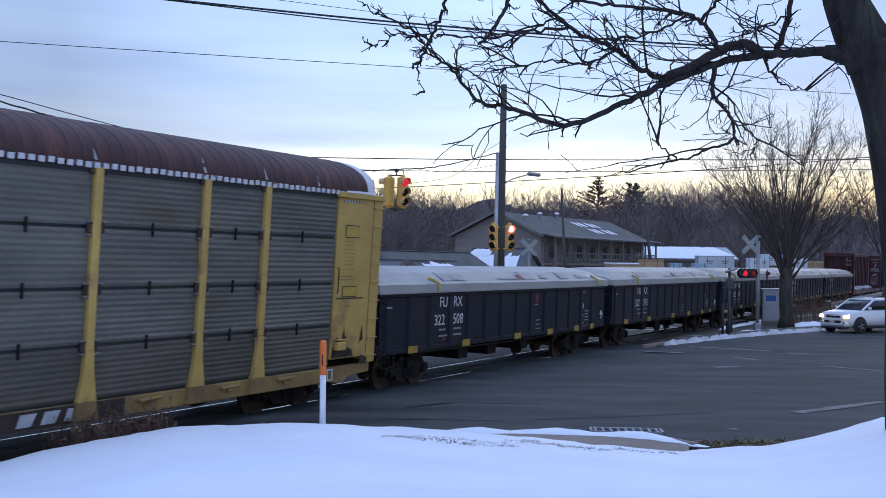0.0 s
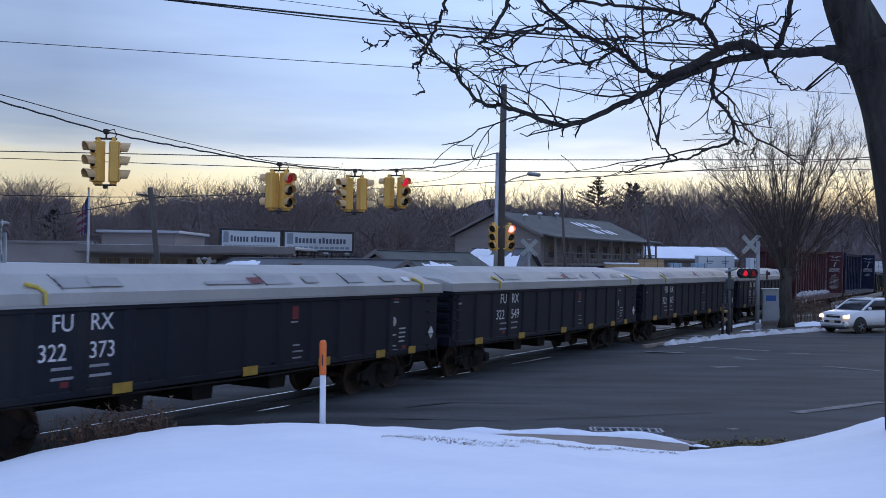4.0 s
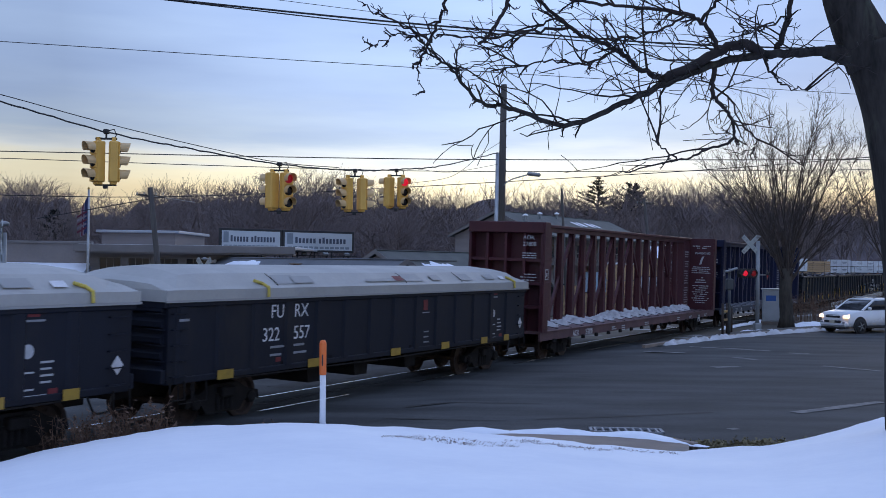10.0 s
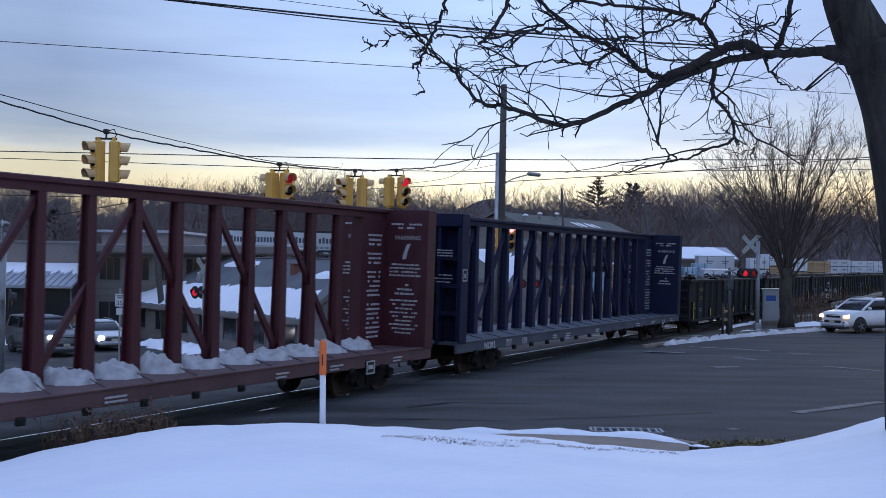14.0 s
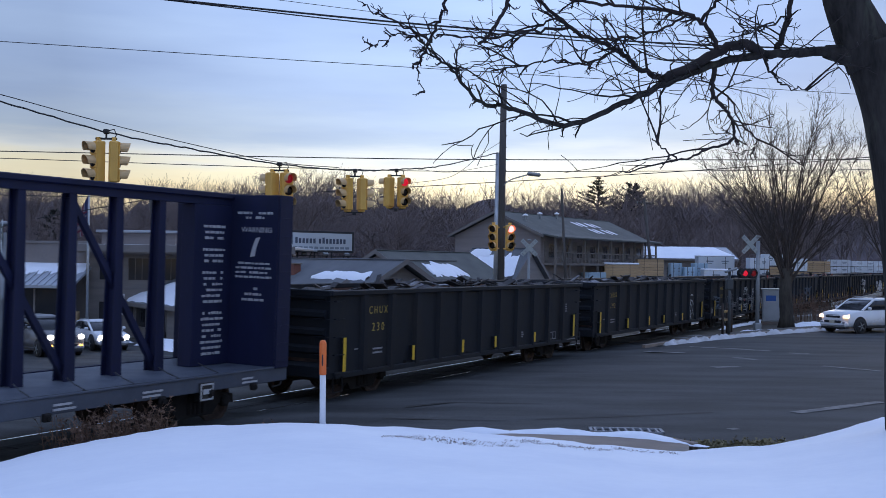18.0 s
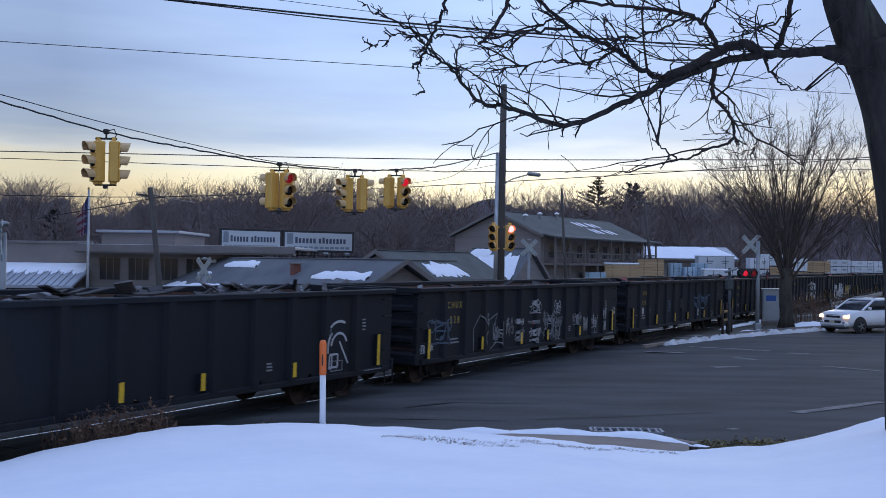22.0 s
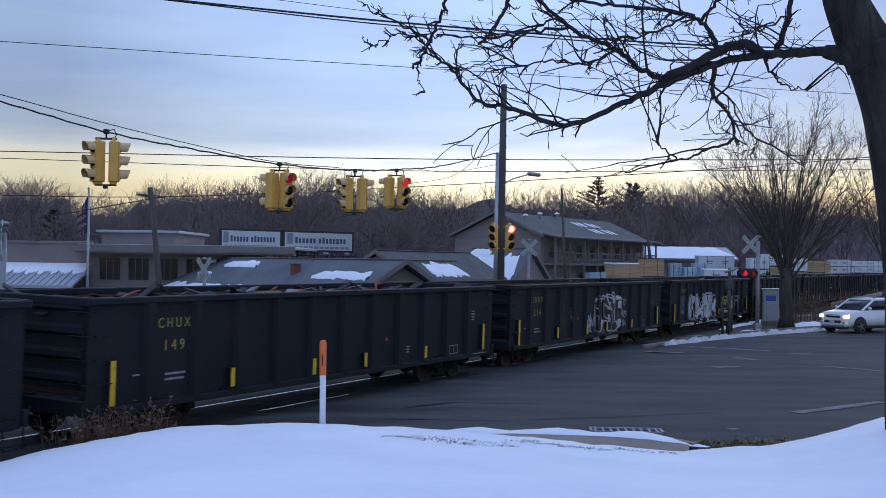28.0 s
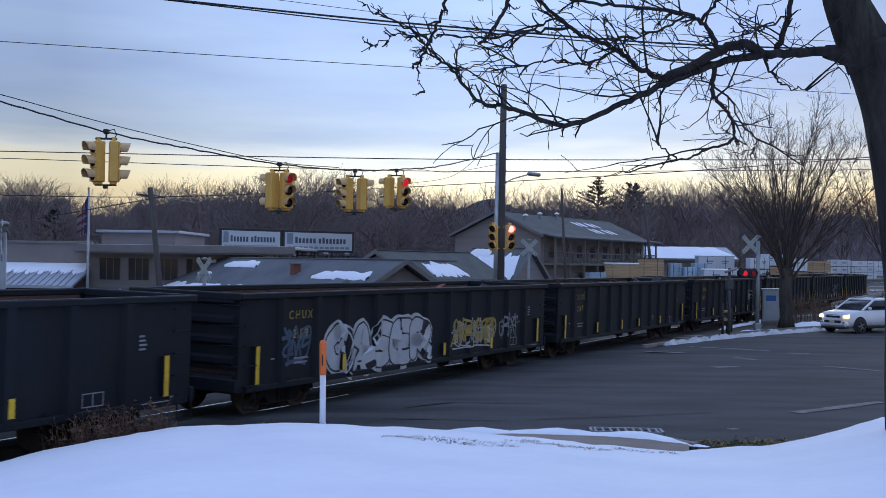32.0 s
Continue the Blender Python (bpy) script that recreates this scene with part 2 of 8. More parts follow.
class Geo:
    """Vertices and faces gathered from simple pieces."""

    def __init__(self):
        self.v, self.f = [], []

    def add(self, v, f):
        k = len(self.v)
        self.v += [tuple(p) for p in v]
        self.f += [tuple(i + k for i in q) for q in f]
        return self

    def box(self, x0, x1, y0, y1, z0, z1, b=0.0):
        b = min(b, abs(x1 - x0) * 0.45, abs(y1 - y0) * 0.45, abs(z1 - z0) * 0.45)
        if b <= 0:
            v = [(x, y, z) for x in (x0, x1) for y in (y0, y1) for z in (z0, z1)]
            return self.add(v, [(0, 1, 3, 2), (4, 6, 7, 5), (0, 4, 5, 1), (2, 3, 7, 6), (0, 2, 6, 4), (1, 5, 7, 3)])
        c = ((x0 + x1) / 2, (y0 + y1) / 2, (z0 + z1) / 2)
        h = ((x1 - x0) / 2, (y1 - y0) / 2, (z1 - z0) / 2)
        v, ids = [], {}
        for s in product((-1, 1), repeat=3):
            for a in range(3):
                ids[s, a] = len(v)
                v.append([c[i] + s[i] * (h[i] - (0 if i == a else b)) for i in range(3)])
        f = []
        for a in range(3):
            i, j = (a + 1) % 3, (a + 2) % 3
            for sg in (-1, 1):
                q = []
                for si, sj in ((-1, -1), (1, -1), (1, 1), (-1, 1)):
                    s = [0, 0, 0]
                    s[a], s[i], s[j] = sg, si, sj
                    q.append(ids[tuple(s), a])
                f.append(q if sg > 0 else q[::-1])
            for si, sj in ((-1, -1), (1, -1), (1, 1), (-1, 1)):
                lo, hi = [0, 0, 0], [0, 0, 0]
                lo[a], hi[a] = -1, 1
                lo[i] = hi[i] = si
                lo[j] = hi[j] = sj
                q = [ids[tuple(lo), i], ids[tuple(hi), i], ids[tuple(hi), j], ids[tuple(lo), j]]
                f.append(q if si * sj < 0 else q[::-1])
        for s in product((-1, 1), repeat=3):
            q = [ids[s, 0], ids[s, 1], ids[s, 2]]
            f.append(q if s[0] * s[1] * s[2] > 0 else q[::-1])
        return self.add(v, f)

    def obox(self, m, sx, sy, sz, b=0.0):
        """A box of that size about the origin of pose m."""
        g = Geo().box(-sx / 2, sx / 2, -sy / 2, sy / 2, -sz / 2, sz / 2, b)
        return self.add([m @ Vector(p) for p in g.v], g.f)

    def put(self, g, m):
        return self.add([m @ Vector(p) for p in g.v], g.f)

    def beam(self, p, q, w, d, up=(0, 0, 1), b=0.0):
        """A bar of w by d from p to q."""
        p, q = Vector(p), Vector(q)
        z = (q - p).normalized()
        u = Vector(up)
        if abs(z.dot(u.normalized())) > 0.98:
            u = Vector((1, 0, 0))
        x = u.cross(z).normalized()
        y = z.cross(x)
        m = Matrix((x, y, z)).transposed().to_4x4()
        m.translation = (p + q) / 2
        return self.obox(m, w, d, (q - p).length, b)

    def tube(self, pts, radii, n=6, caps=True):
        pts = [Vector(p) for p in pts]
        ref = Vector((0.31, 0.52, 0.79)).normalized()
        v, f = [], []
        for i, p in enumerate(pts):
            t = (pts[min(i + 1, len(pts) - 1)] - pts[max(i - 1, 0)]).normalized()
            a = t.cross(ref)
            if a.length < 0.1:
                a = t.cross(Vector((1, 0, 0)))
            a.normalize()
            c = t.cross(a)
            r = radii[i] if isinstance(radii, (list, tuple)) else radii
            for k in range(n):
                w = 2 * math.pi * k / n
                v.append(p + r * (math.cos(w) * a + math.sin(w) * c))
        for i in range(len(pts) - 1):
            for k in range(n):
                k2 = (k + 1) % n
                f.append((i * n + k, i * n + k2, (i + 1) * n + k2, (i + 1) * n + k))
        if caps:
            f.append(tuple(range(n - 1, -1, -1)))
            f.append(tuple((len(pts) - 1) * n + k for k in range(n)))
        return self.add(v, f)

    def rod(self, p, q, r, r2=None, n=8):
        return self.tube([p, q], [r, r if r2 is None else r2], n)

    def lathe(self, prof, n=16, m=None):
        """prof: (radius, height) pairs turned about z, then placed by m."""
        v, f = [], []
        for r, z in prof:
            for k in range(n):
                w = 2 * math.pi * k / n
                v.append(Vector((r * math.cos(w), r * math.sin(w), z)))
        for i in range(len(prof) - 1):
            for k in range(n):
                k2 = (k + 1) % n
                f.append((i * n + k, i * n + k2, (i + 1) * n + k2, (i + 1) * n + k))
        f.append(tuple(range(n - 1, -1, -1)))
        f.append(tuple((len(prof) - 1) * n + k for k in range(n)))
        return self.add([m @ p for p in v] if m else v, f)

    def prism(self, poly, axis, a, b):
        """A flat outline (two coordinates in the order of the axes left) drawn out along an axis from a to b."""
        n = len(poly)
        o = [i for i in range(3) if i != axis]
        v = []
        for d in (a, b):
            for p in poly:
                q = [0, 0, 0]
                q[axis], q[o[0]], q[o[1]] = d, p[0], p[1]
                v.append(q)
        f = [tuple(range(n)), tuple(range(2 * n - 1, n - 1, -1))]
        f += [(i, i + n, (i + 1) % n + n, (i + 1) % n) for i in range(n)]
        return self.add(v, f)

    def sheet(self, fn, us, vs):
        nu, nv = len(us), len(vs)
        v = [fn(a, b) for b in vs for a in us]
        return self.add(v, [(j * nu + i, j * nu + i + 1, (j + 1) * nu + i + 1, (j + 1) * nu + i) for j in range(nv - 1) for i in range(nu - 1)])


def mesh_of(name, g, mat, smooth=False):
    me = bpy.data.meshes.new(name)
    me.from_pydata(g.v, [], g.f)
    bm = bmesh.new()
    bm.from_mesh(me)
    bmesh.ops.recalc_face_normals(bm, faces=bm.faces)
    bm.to_mesh(me)
    bm.free()
    if smooth:
        me.polygons.foreach_set("use_smooth", [True] * len(me.polygons))
    me.materials.append(mat)
    return me


def part(name, g, mat, parent=None, label="", smooth=False, m=None):
    """Links a Geo or a mesh as one object, under a thing or a part."""
    ob = new(name, g if isinstance(g, bpy.types.Mesh) else mesh_of(name, g, M[mat], smooth))
    if parent:
        ob.parent = parent
    if m is not None:
        ob.matrix_basis = m
    if label:
        ob["label"] = label
    return ob


def thing(name, label, category, group="", m=None, kind=""):
    ob = new(name)
    if m is not None:
        ob.matrix_basis = m
    return tagged(ob, label, category, group, kind)


def lettering(name, text, size, mat, parent, m, wide=1.0):
    cu = bpy.data.curves.new(name, "FONT")
    cu.body, cu.size, cu.extrude, cu.resolution_u = text, size, 0.0015, 3
    tmp = new(name, cu)
    dg = bpy.context.evaluated_depsgraph_get()
    me = bpy.data.meshes.new_from_object(tmp.evaluated_get(dg))
    bpy.data.objects.remove(tmp)
    for v in me.vertices:
        v.co.x *= wide
    me.materials.clear()
    me.materials.append(M[mat])
    return part(name, me, mat, parent, m=m)


def rnd(a, b):
    return random.uniform(a, b)


def smooth01(t):
    t = min(1.0, max(0.0, t))
    return t * t * (3 - 2 * t)


def curve_through(ctrl, per=6):
    """A smooth line through a few points."""
    c = [Vector(p) for p in ctrl]
    c = [2 * c[0] - c[1]] + c + [2 * c[-1] - c[-2]]
    out = []
    for i in range(1, len(c) - 2):
        for j in range(per):
            t = j / per
            out.append(0.5 * ((2 * c[i]) + (c[i + 1] - c[i - 1]) * t + (2 * c[i - 1] - 5 * c[i] + 4 * c[i + 1] - c[i + 2]) * t * t + (3 * c[i] - c[i - 1] - 3 * c[i + 1] + c[i + 2]) * t ** 3))
    out.append(c[-2])
    return out

# ---------------------------------------------------------------- plan: the track's line and the lie of the land
HEAD = 0.48693                       # the track's bearing, from straight ahead to the right
TE = Vector((math.sin(HEAD), math.cos(HEAD), 0))
TN = Vector((-math.cos(HEAD), math.sin(HEAD), 0))
TC, LEAN = 15.699, 1.283
TRACK = pose(*(TC * TN), 0.15, 0, 90 - math.degrees(HEAD))


def on_track(s, rock=0.0):
    """Pose on the rails at that distance along the track; rock: the car's own lean on its springs."""
    return pose(*(TC * TN + s * TE), LEAN + rock, 0, 90 - math.degrees(HEAD))


def off_track(x, y):
    return x * TN.x + y * TN.y - TC


def land(x, y):
    """Height of the bare ground."""
    w = off_track(x, y)
    if w < 0:
        z = 0.1 * smooth01((-w - 0.8) / 2.5) - 0.02
        s = x * TE.x + y * TE.y
        z -= 0.55 * smooth01((13.5 - s) / 5) * smooth01((-w - 0.5) / 1.5)
    else:
        z = -0.02 - 1.35 * smooth01((w - 2) / 14)
    if y > 90:
        z += 3.0 * smooth01((y - 150) / 80)
    return z


M["ground"] = surf("winter_ground", (0.085, 0.075, 0.055), (0.05, 0.043, 0.034), 0.35, 0.95, 0, 0.6, 7.0, c=(0.66, 0.68, 0.72))


def axis(lo, hi, fine, step):
    """Grid lines, close near the place and wide apart towards the horizon."""
    a = [x * step for x in range(int(lo / step), int(hi / step) + 1)]
    return [-2500, -900, -400, -220, -140] + a + [140, 220, 400, 900, 2500] if fine else a


gs = Geo().sheet(lambda x, y: (x, y, land(x, y) - (0.06 if off_track(x, y) < 0 else 0.05)), axis(-70, 70, True, 1.0),
                 [-2500, -600, -200, -80, -40, -20, -10] + [y * 1.0 for y in range(-5, 120)] + [130, 150, 170, 190, 210, 230, 260, 320, 450, 800, 2500])
tagged(part("ground", gs, "ground", smooth=True), "frozen brown ground with patches of old snow", "ground", kind="structure")


def flat(name, outline, mat, lift, label, category, step=1.5):
    """A paved sheet with that outline, laid on the land."""
    bm = bmesh.new()
    bm.faces.new([bm.verts.new((x, y, 0)) for x, y in outline])
    x0, x1 = min(p[0] for p in outline), max(p[0] for p in outline)
    y0, y1 = min(p[1] for p in outline), max(p[1] for p in outline)
    for k in range(int((x1 - x0) / step)):
        bmesh.ops.bisect_plane(bm, geom=bm.verts[:] + bm.edges[:] + bm.faces[:], plane_co=(x0 + (k + 1) * step, 0, 0), plane_no=(1, 0, 0))
    for k in range(int((y1 - y0) / step)):
        bmesh.ops.bisect_plane(bm, geom=bm.verts[:] + bm.edges[:] + bm.faces[:], plane_co=(0, y0 + (k + 1) * step, 0), plane_no=(0, 1, 0))
    for v in bm.verts:
        v.co.z = land(v.co.x, v.co.y) + lift
    bmesh.ops.recalc_face_normals(bm, faces=bm.faces)
    me = bpy.data.meshes.new(name)
    bm.to_mesh(me)
    bm.free()
    me.materials.append(M[mat])
    return tagged(part(name, me, mat), label, category, kind="structure")


def tw(s, w):
    p = s * TE + (TC + w) * TN
    return p.x, p.y


flat("road", [tw(11, -0.2), tw(46, -0.2), (8.2, 43.4), (10.4, 46.6), (15.2, 52.2), (20.2, 57.2), (26, 61.5), (64, 86), (70, 40), (24, 28.4), (11.5, 23.9), (8.7, 21.6), (7.0, 20.4), (5.6, 19.2), (4.9, 18.9), (4.4, 19.7), (3.4, 20.4), (2.2, 20.6), (0, 20.4), (-2.0, 20.0), (-3.2, 19.3), (-4.5, 18.6), (-5.2, 17.9)],
     "asphalt", 0.012, "worn grey asphalt of a wide road junction", "road", 3.0)
flat("crossing_road", [tw(11, 0.2), tw(46, 0.2), tw(52, 12), tw(44, 40), tw(10, 46), tw(-28, 44), tw(-34, 24), tw(4, 9)],
     "asphalt", 0.012, "asphalt road running down beyond the railway", "road", 3.0)


def strip(name, pts, width, mat, label, lift=0.024):
    """A painted or poured line along those points on the land."""
    g = Geo()
    fine = []
    for a, b in zip(pts, pts[1:]):
        n = max(1, int(math.dist(a, b) / 0.8))
        fine += [(a[0] + (b[0] - a[0]) * i / n, a[1] + (b[1] - a[1]) * i / n) for i in range(n)]
    fine.append(pts[-1])
    rows = []
    for i, p in enumerate(fine):
        q, r = fine[max(0, i - 1)], fine[min(len(fine) - 1, i + 1)]
        t = Vector((r[0] - q[0], r[1] - q[1])).normalized()
        k = width / 2 * rnd(0.85, 1.1)
        rows.append([(p[0] - t.y * k, p[1] + t.x * k), (p[0] + t.y * k, p[1] - t.x * k)])
    v = [(x, y, land(x, y) + lift) for r in rows for x, y in r]
    g.add(v, [(2 * i, 2 * i + 1, 2 * i + 3, 2 * i + 2) for i in range(len(rows) - 1)])
    return tagged(part(name, g, mat), label, "road marking", kind="structure")


# ---------------------------------------------------------------- railway
def make_track():
    t = thing("railway_track", "single railway track of worn steel rails on dark ballast", "railway track", kind="structure", m=TRACK)
    g = Geo()
    prof = [(-2.6, -0.75), (-1.7, -0.2), (1.7, -0.2), (2.6, -0.75)]
    for a, b in ((-60, 10.5), (46.5, 420)):
        g.prism(prof, 0, a, b)
    part("ballast_bed", g, "ballast", t)
    for y in (-0.7525, 0.7525):
        g = Geo().prism([(y - 0.07, -0.17), (y + 0.07, -0.17), (y + 0.012, -0.14), (y + 0.012, -0.045), (y + 0.036, -0.03), (y + 0.036, -0.006), (y - 0.036, -0.006), (y - 0.036, -0.03), (y - 0.012, -0.045), (y - 0.012, -0.14)], 0, -60, 420)
        r = part("rail", g, "rail", t)
        part("rail_head", Geo().box(-60, 420, y - 0.034, y + 0.034, -0.008, 0.0, 0.003), "railhead", r, "polished running surface")
    g = Geo().box(-0.115, 0.115, -1.3, 1.3, -0.25, -0.15, 0.01)
    me = mesh_of("sleeper", g, M["tie"])
    x = -8.0
    while x < 10.3:
        part("sleeper", me, "tie", t, m=pose(x, rnd(-0.03, 0.03), 0, 0, 0, rnd(-1, 1)))
        x += 0.55
    x = 47.0
    while x < 130:
        part("sleeper", me, "tie", t, m=pose(x, rnd(-0.03, 0.03), 0, 0, 0, rnd(-1, 1)))
        x += 0.55
    # crossing panels between and beside the rails
    k = 0
    for a, b in ((-2.0, -0.86), (-0.64, 0.0), (0.01, 0.64), (0.86, 2.0)):
        x = 11.0
        while x < 46:
            part("crossing_panel", Geo().box(x, x + 2.47, a, b, -0.2, -0.012 - rnd(0, 0.006), 0.01), "patch", t)
            x += 2.5
    return t


make_track()

# ---------------------------------------------------------------- the train
SPEED = 7.828
TRAIN = []


def car(name, s, label, category, group="cars of the train", rock=0.0):
    t = thing(name, label, category, group, m=on_track(s, rock))
    TRAIN.append((t, s, rock))
    return t


def wheelset_mesh():
    g = Geo()
    for y in (-0.75, 0.75):
        o = -1 if y < 0 else 1
        prof = [(0.06, -0.075), (0.14, -0.075), (0.17, -0.03), (0.36, -0.025), (0.40, -0.065), (0.455, -0.065), (0.462, 0.055), (0.487, 0.062), (0.49, 0.085), (0.40, 0.085), (0.35, 0.02), (0.17, 0.03), (0.14, 0.08), (0.06, 0.08)]
        g.lathe(prof, 20, pose(0, y, 0, 90 if o < 0 else -90) if o > 0 else pose(0, y, 0, -90) @ pose(0, 0, 0, 180))
        for k in range(4):
            a = k * math.pi / 2
            g.rod((0.27 * math.cos(a), y - o * 0.0 + o * 0.02, 0.27 * math.sin(a)), (0.27 * math.cos(a), y + o * 0.045, 0.27 * math.sin(a)), 0.03, None, 6)
    g.rod((0, -1.02, 0), (0, 1.02, 0), 0.07, None, 8)
    return mesh_of("wheelset", g, M["wheel"], False)


def truck_mesh():
    g = Geo()
    for y in (-1.0, 1.0):
        o = [(-1.18, 0.40), (-1.15, 0.58), (-0.75, 0.66), (-0.45, 0.82), (0.45, 0.82), (0.75, 0.66), (1.15, 0.58), (1.18, 0.40), (0.70, 0.42), (0.52, 0.22), (-0.52, 0.22), (-0.70, 0.42)]
        g.prism([(a, b) for a, b in o], 1, y - 0.09, y + 0.09)
        for x in (-0.89, 0.89):
            g.lathe([(0.05, -0.06), (0.13, -0.06), (0.13, 0.05), (0.09, 0.08)], 10, pose(x, y * 1.08, 0.46, 90 if y < 0 else -90))
        for x in (-0.2, -0.07, 0.07, 0.2):
            g.rod((x, y * 1.1, 0.28), (x, y * 1.1, 0.62), 0.055, None, 8)
    g.box(-0.22, 0.22, -1.25, 1.25, 0.55, 0.76, 0.03)
    for x in (-0.45, 0.45):
        g.box(x - 0.05, x + 0.05, -0.9, 0.9, 0.40, 0.5, 0.01)
    return mesh_of("truck", g, M["under"])


AXLES = []
WHEELS, TRUCK = wheelset_mesh(), truck_mesh()


def trucks(t, xs):
    for x in xs:
        tr = part("truck", TRUCK, "under", t, "rust-brown cast steel truck frame", m=pose(x, 0, 0))
        for a in (-0.89, 0.89):
            AXLES.append((part("wheelset", WHEELS, "wheel", tr, m=pose(a, 0, 0.462)), a))


def couplers(t, L, z=0.85):
    for x, o in ((0, -1), (L, 1)):
        g = Geo().box(min(x, x + o * 0.28), max(x, x + o * 0.28), -0.09, 0.09, z - 0.12, z + 0.1, 0.02)
        g.box(min(x + o * 0.24, x + o * 0.46), max(x + o * 0.24, x + o * 0.46), -0.16, 0.14, z - 0.16, z + 0.13, 0.04)
        part("coupler", g, "under", t)
        h = Geo().tube([(x + o * 0.05, -0.3, z - 0.1), (x + o * 0.2, -0.32, z - 0.42), (x + o * 0.4, -0.25, z - 0.45)], 0.025, 6)
        part("air_hose", h, "black", t)


RUNG = {}


def ladder(t, x, y, z0, z1, mat, n, wide=0.4, along=True):
    me = RUNG[along, mat] if (along, mat) in RUNG else None
    if me is None:
        c = [(0, 0.06, 0), (0, 0, 0), (0.4, 0, 0), (0.4, 0.06, 0)] if along else [(0.06, 0, 0), (0, 0, 0), (0, 0.4, 0), (0.06, 0.4, 0)]
        me = RUNG[along, mat] = mesh_of("rung", Geo().tube(c, 0.014, 5), M[mat])
    for k in range(n):
        part("ladder_rung", me, mat, t, m=pose(x, y, z0 + (z1 - z0) * k / (n - 1)))


def gondola_body(t, L, z0, z1, mat, ribs, post_w, sheet, outer, inner_mat):
    """Open box: floor, sides with posts, top chord, sills, corrugated ends."""
    for o, nm in ((-1, "side_wall"), (1, "side_wall")):
        g = Geo().box(0.12, L - 0.12, min(o * sheet, o * (sheet - 0.02)), max(o * sheet, o * (sheet - 0.02)), z0, z1)
        g.box(0.05, L - 0.05, min(o * (sheet - 0.07), o * outer), max(o * (sheet - 0.07), o * outer), z1 - 0.13, z1, 0.02)
        g.box(0.3, L - 0.3, min(o * (sheet - 0.02), o * (outer - 0.02)), max(o * (sheet - 0.02), o * (outer - 0.02)), z0, z0 + 0.13, 0.015)
        sd = part(nm, g, mat, t)
        for x in ribs:
            a = post_w / 2
            q = Geo().prism([(x - a, o * sheet), (x - a * 0.62, o * outer), (x + a * 0.62, o * outer), (x + a, o * sheet)], 2, z0 + 0.1, z1 - 0.12)
            part("side_post", q, mat, sd)
        part("inner_lining", Geo().box(0.2, L - 0.2, min(o * (sheet - 0.03), o * (sheet - 0.045)), max(o * (sheet - 0.03), o * (sheet - 0.045)), z0 + 0.2, z1 - 0.02), inner_mat, sd, "rusty inner face of the side")
    part("floor", Geo().box(0.1, L - 0.1, -sheet + 0.05, sheet - 0.05, 1.0, 1.08), inner_mat, t)
    part("centre_sill", Geo().box(0.0, L, -0.28, 0.28, 0.62, 0.98, 0.02), "under", t)
    for x in [L * k / 9 for k in range(1, 9)]:
        part("crossbearer", Geo().prism([(-sheet, z0), (-sheet, z0 + 0.2), (sheet, z0 + 0.2), (sheet, z0), (0.4, z0 - 0.12), (-0.4, z0 - 0.12)], 0, x - 0.06, x + 0.06), "under", t)
    for x, o in ((0.1, -1), (L - 0.1, 1)):
        g = Geo().box(min(x, x - o * 0.03), max(x, x - o * 0.03), -sheet, sheet, z0 + 0.1, z1 - 0.01)
        g.box(min(x - o * 0.05, x + o * 0.1), max(x - o * 0.05, x + o * 0.1), -outer + 0.03, outer - 0.03, z1 - 0.15, z1 + 0.003, 0.02)
        g.box(min(x, x + o * 0.12), max(x, x + o * 0.12), -outer + 0.06, outer - 0.06, z0 + 0.02, z0 + 0.3, 0.02)
        ew = part("end_wall", g, mat, t)
        for k in range(5):
            z = z0 + 0.25 + (z1 - z0 - 0.4) * k / 4
            part("end_rib", Geo().prism([(x, z - 0.11), (x + o * 0.09, z - 0.05), (x + o * 0.09, z + 0.05), (x, z + 0.11)], 1, -sheet + 0.1, sheet - 0.1), mat, ew)
    ladder(t, 0.18, -outer - 0.02, z0 + 0.15, z1 - 0.25, mat, 5, 0.42)
    ladder(t, 0.02, -outer + 0.1, z0 + 0.15, z1 - 0.25, mat, 5, 0.42, False)
    ladder(t, L - 0.68, -outer - 0.02, z0 + 0.15, z1 - 0.25, mat, 5, 0.42)
    for x in (0.35, L - 0.35):
        part("step", Geo().tube([(x - 0.2, -outer, z0 + 0.05), (x - 0.2, -outer - 0.02, z0 - 0.3), (x + 0.2, -outer - 0.02, z0 - 0.3), (x + 0.2, -outer, z0 + 0.05)], 0.02, 5), "under", t)
    couplers(t, L)


FACE = pose(0, 0, 0, 90)


def write(t, text, x, z, size, mat, y, wide=1.0):
    lettering("lettering", text, size, mat, t, pose(x, y, z, 90), wide)


def bars(t, x, z, n, w, h, gap, mat, y, name="small_print"):
    g = Geo()
    for k in range(n):
        ww = w * rnd(0.65, 1.0)
        g.box(x, x + ww, y - 0.002, y + 0.002, z - k * gap, z - k * gap + h)
    part(name, g, mat, t)


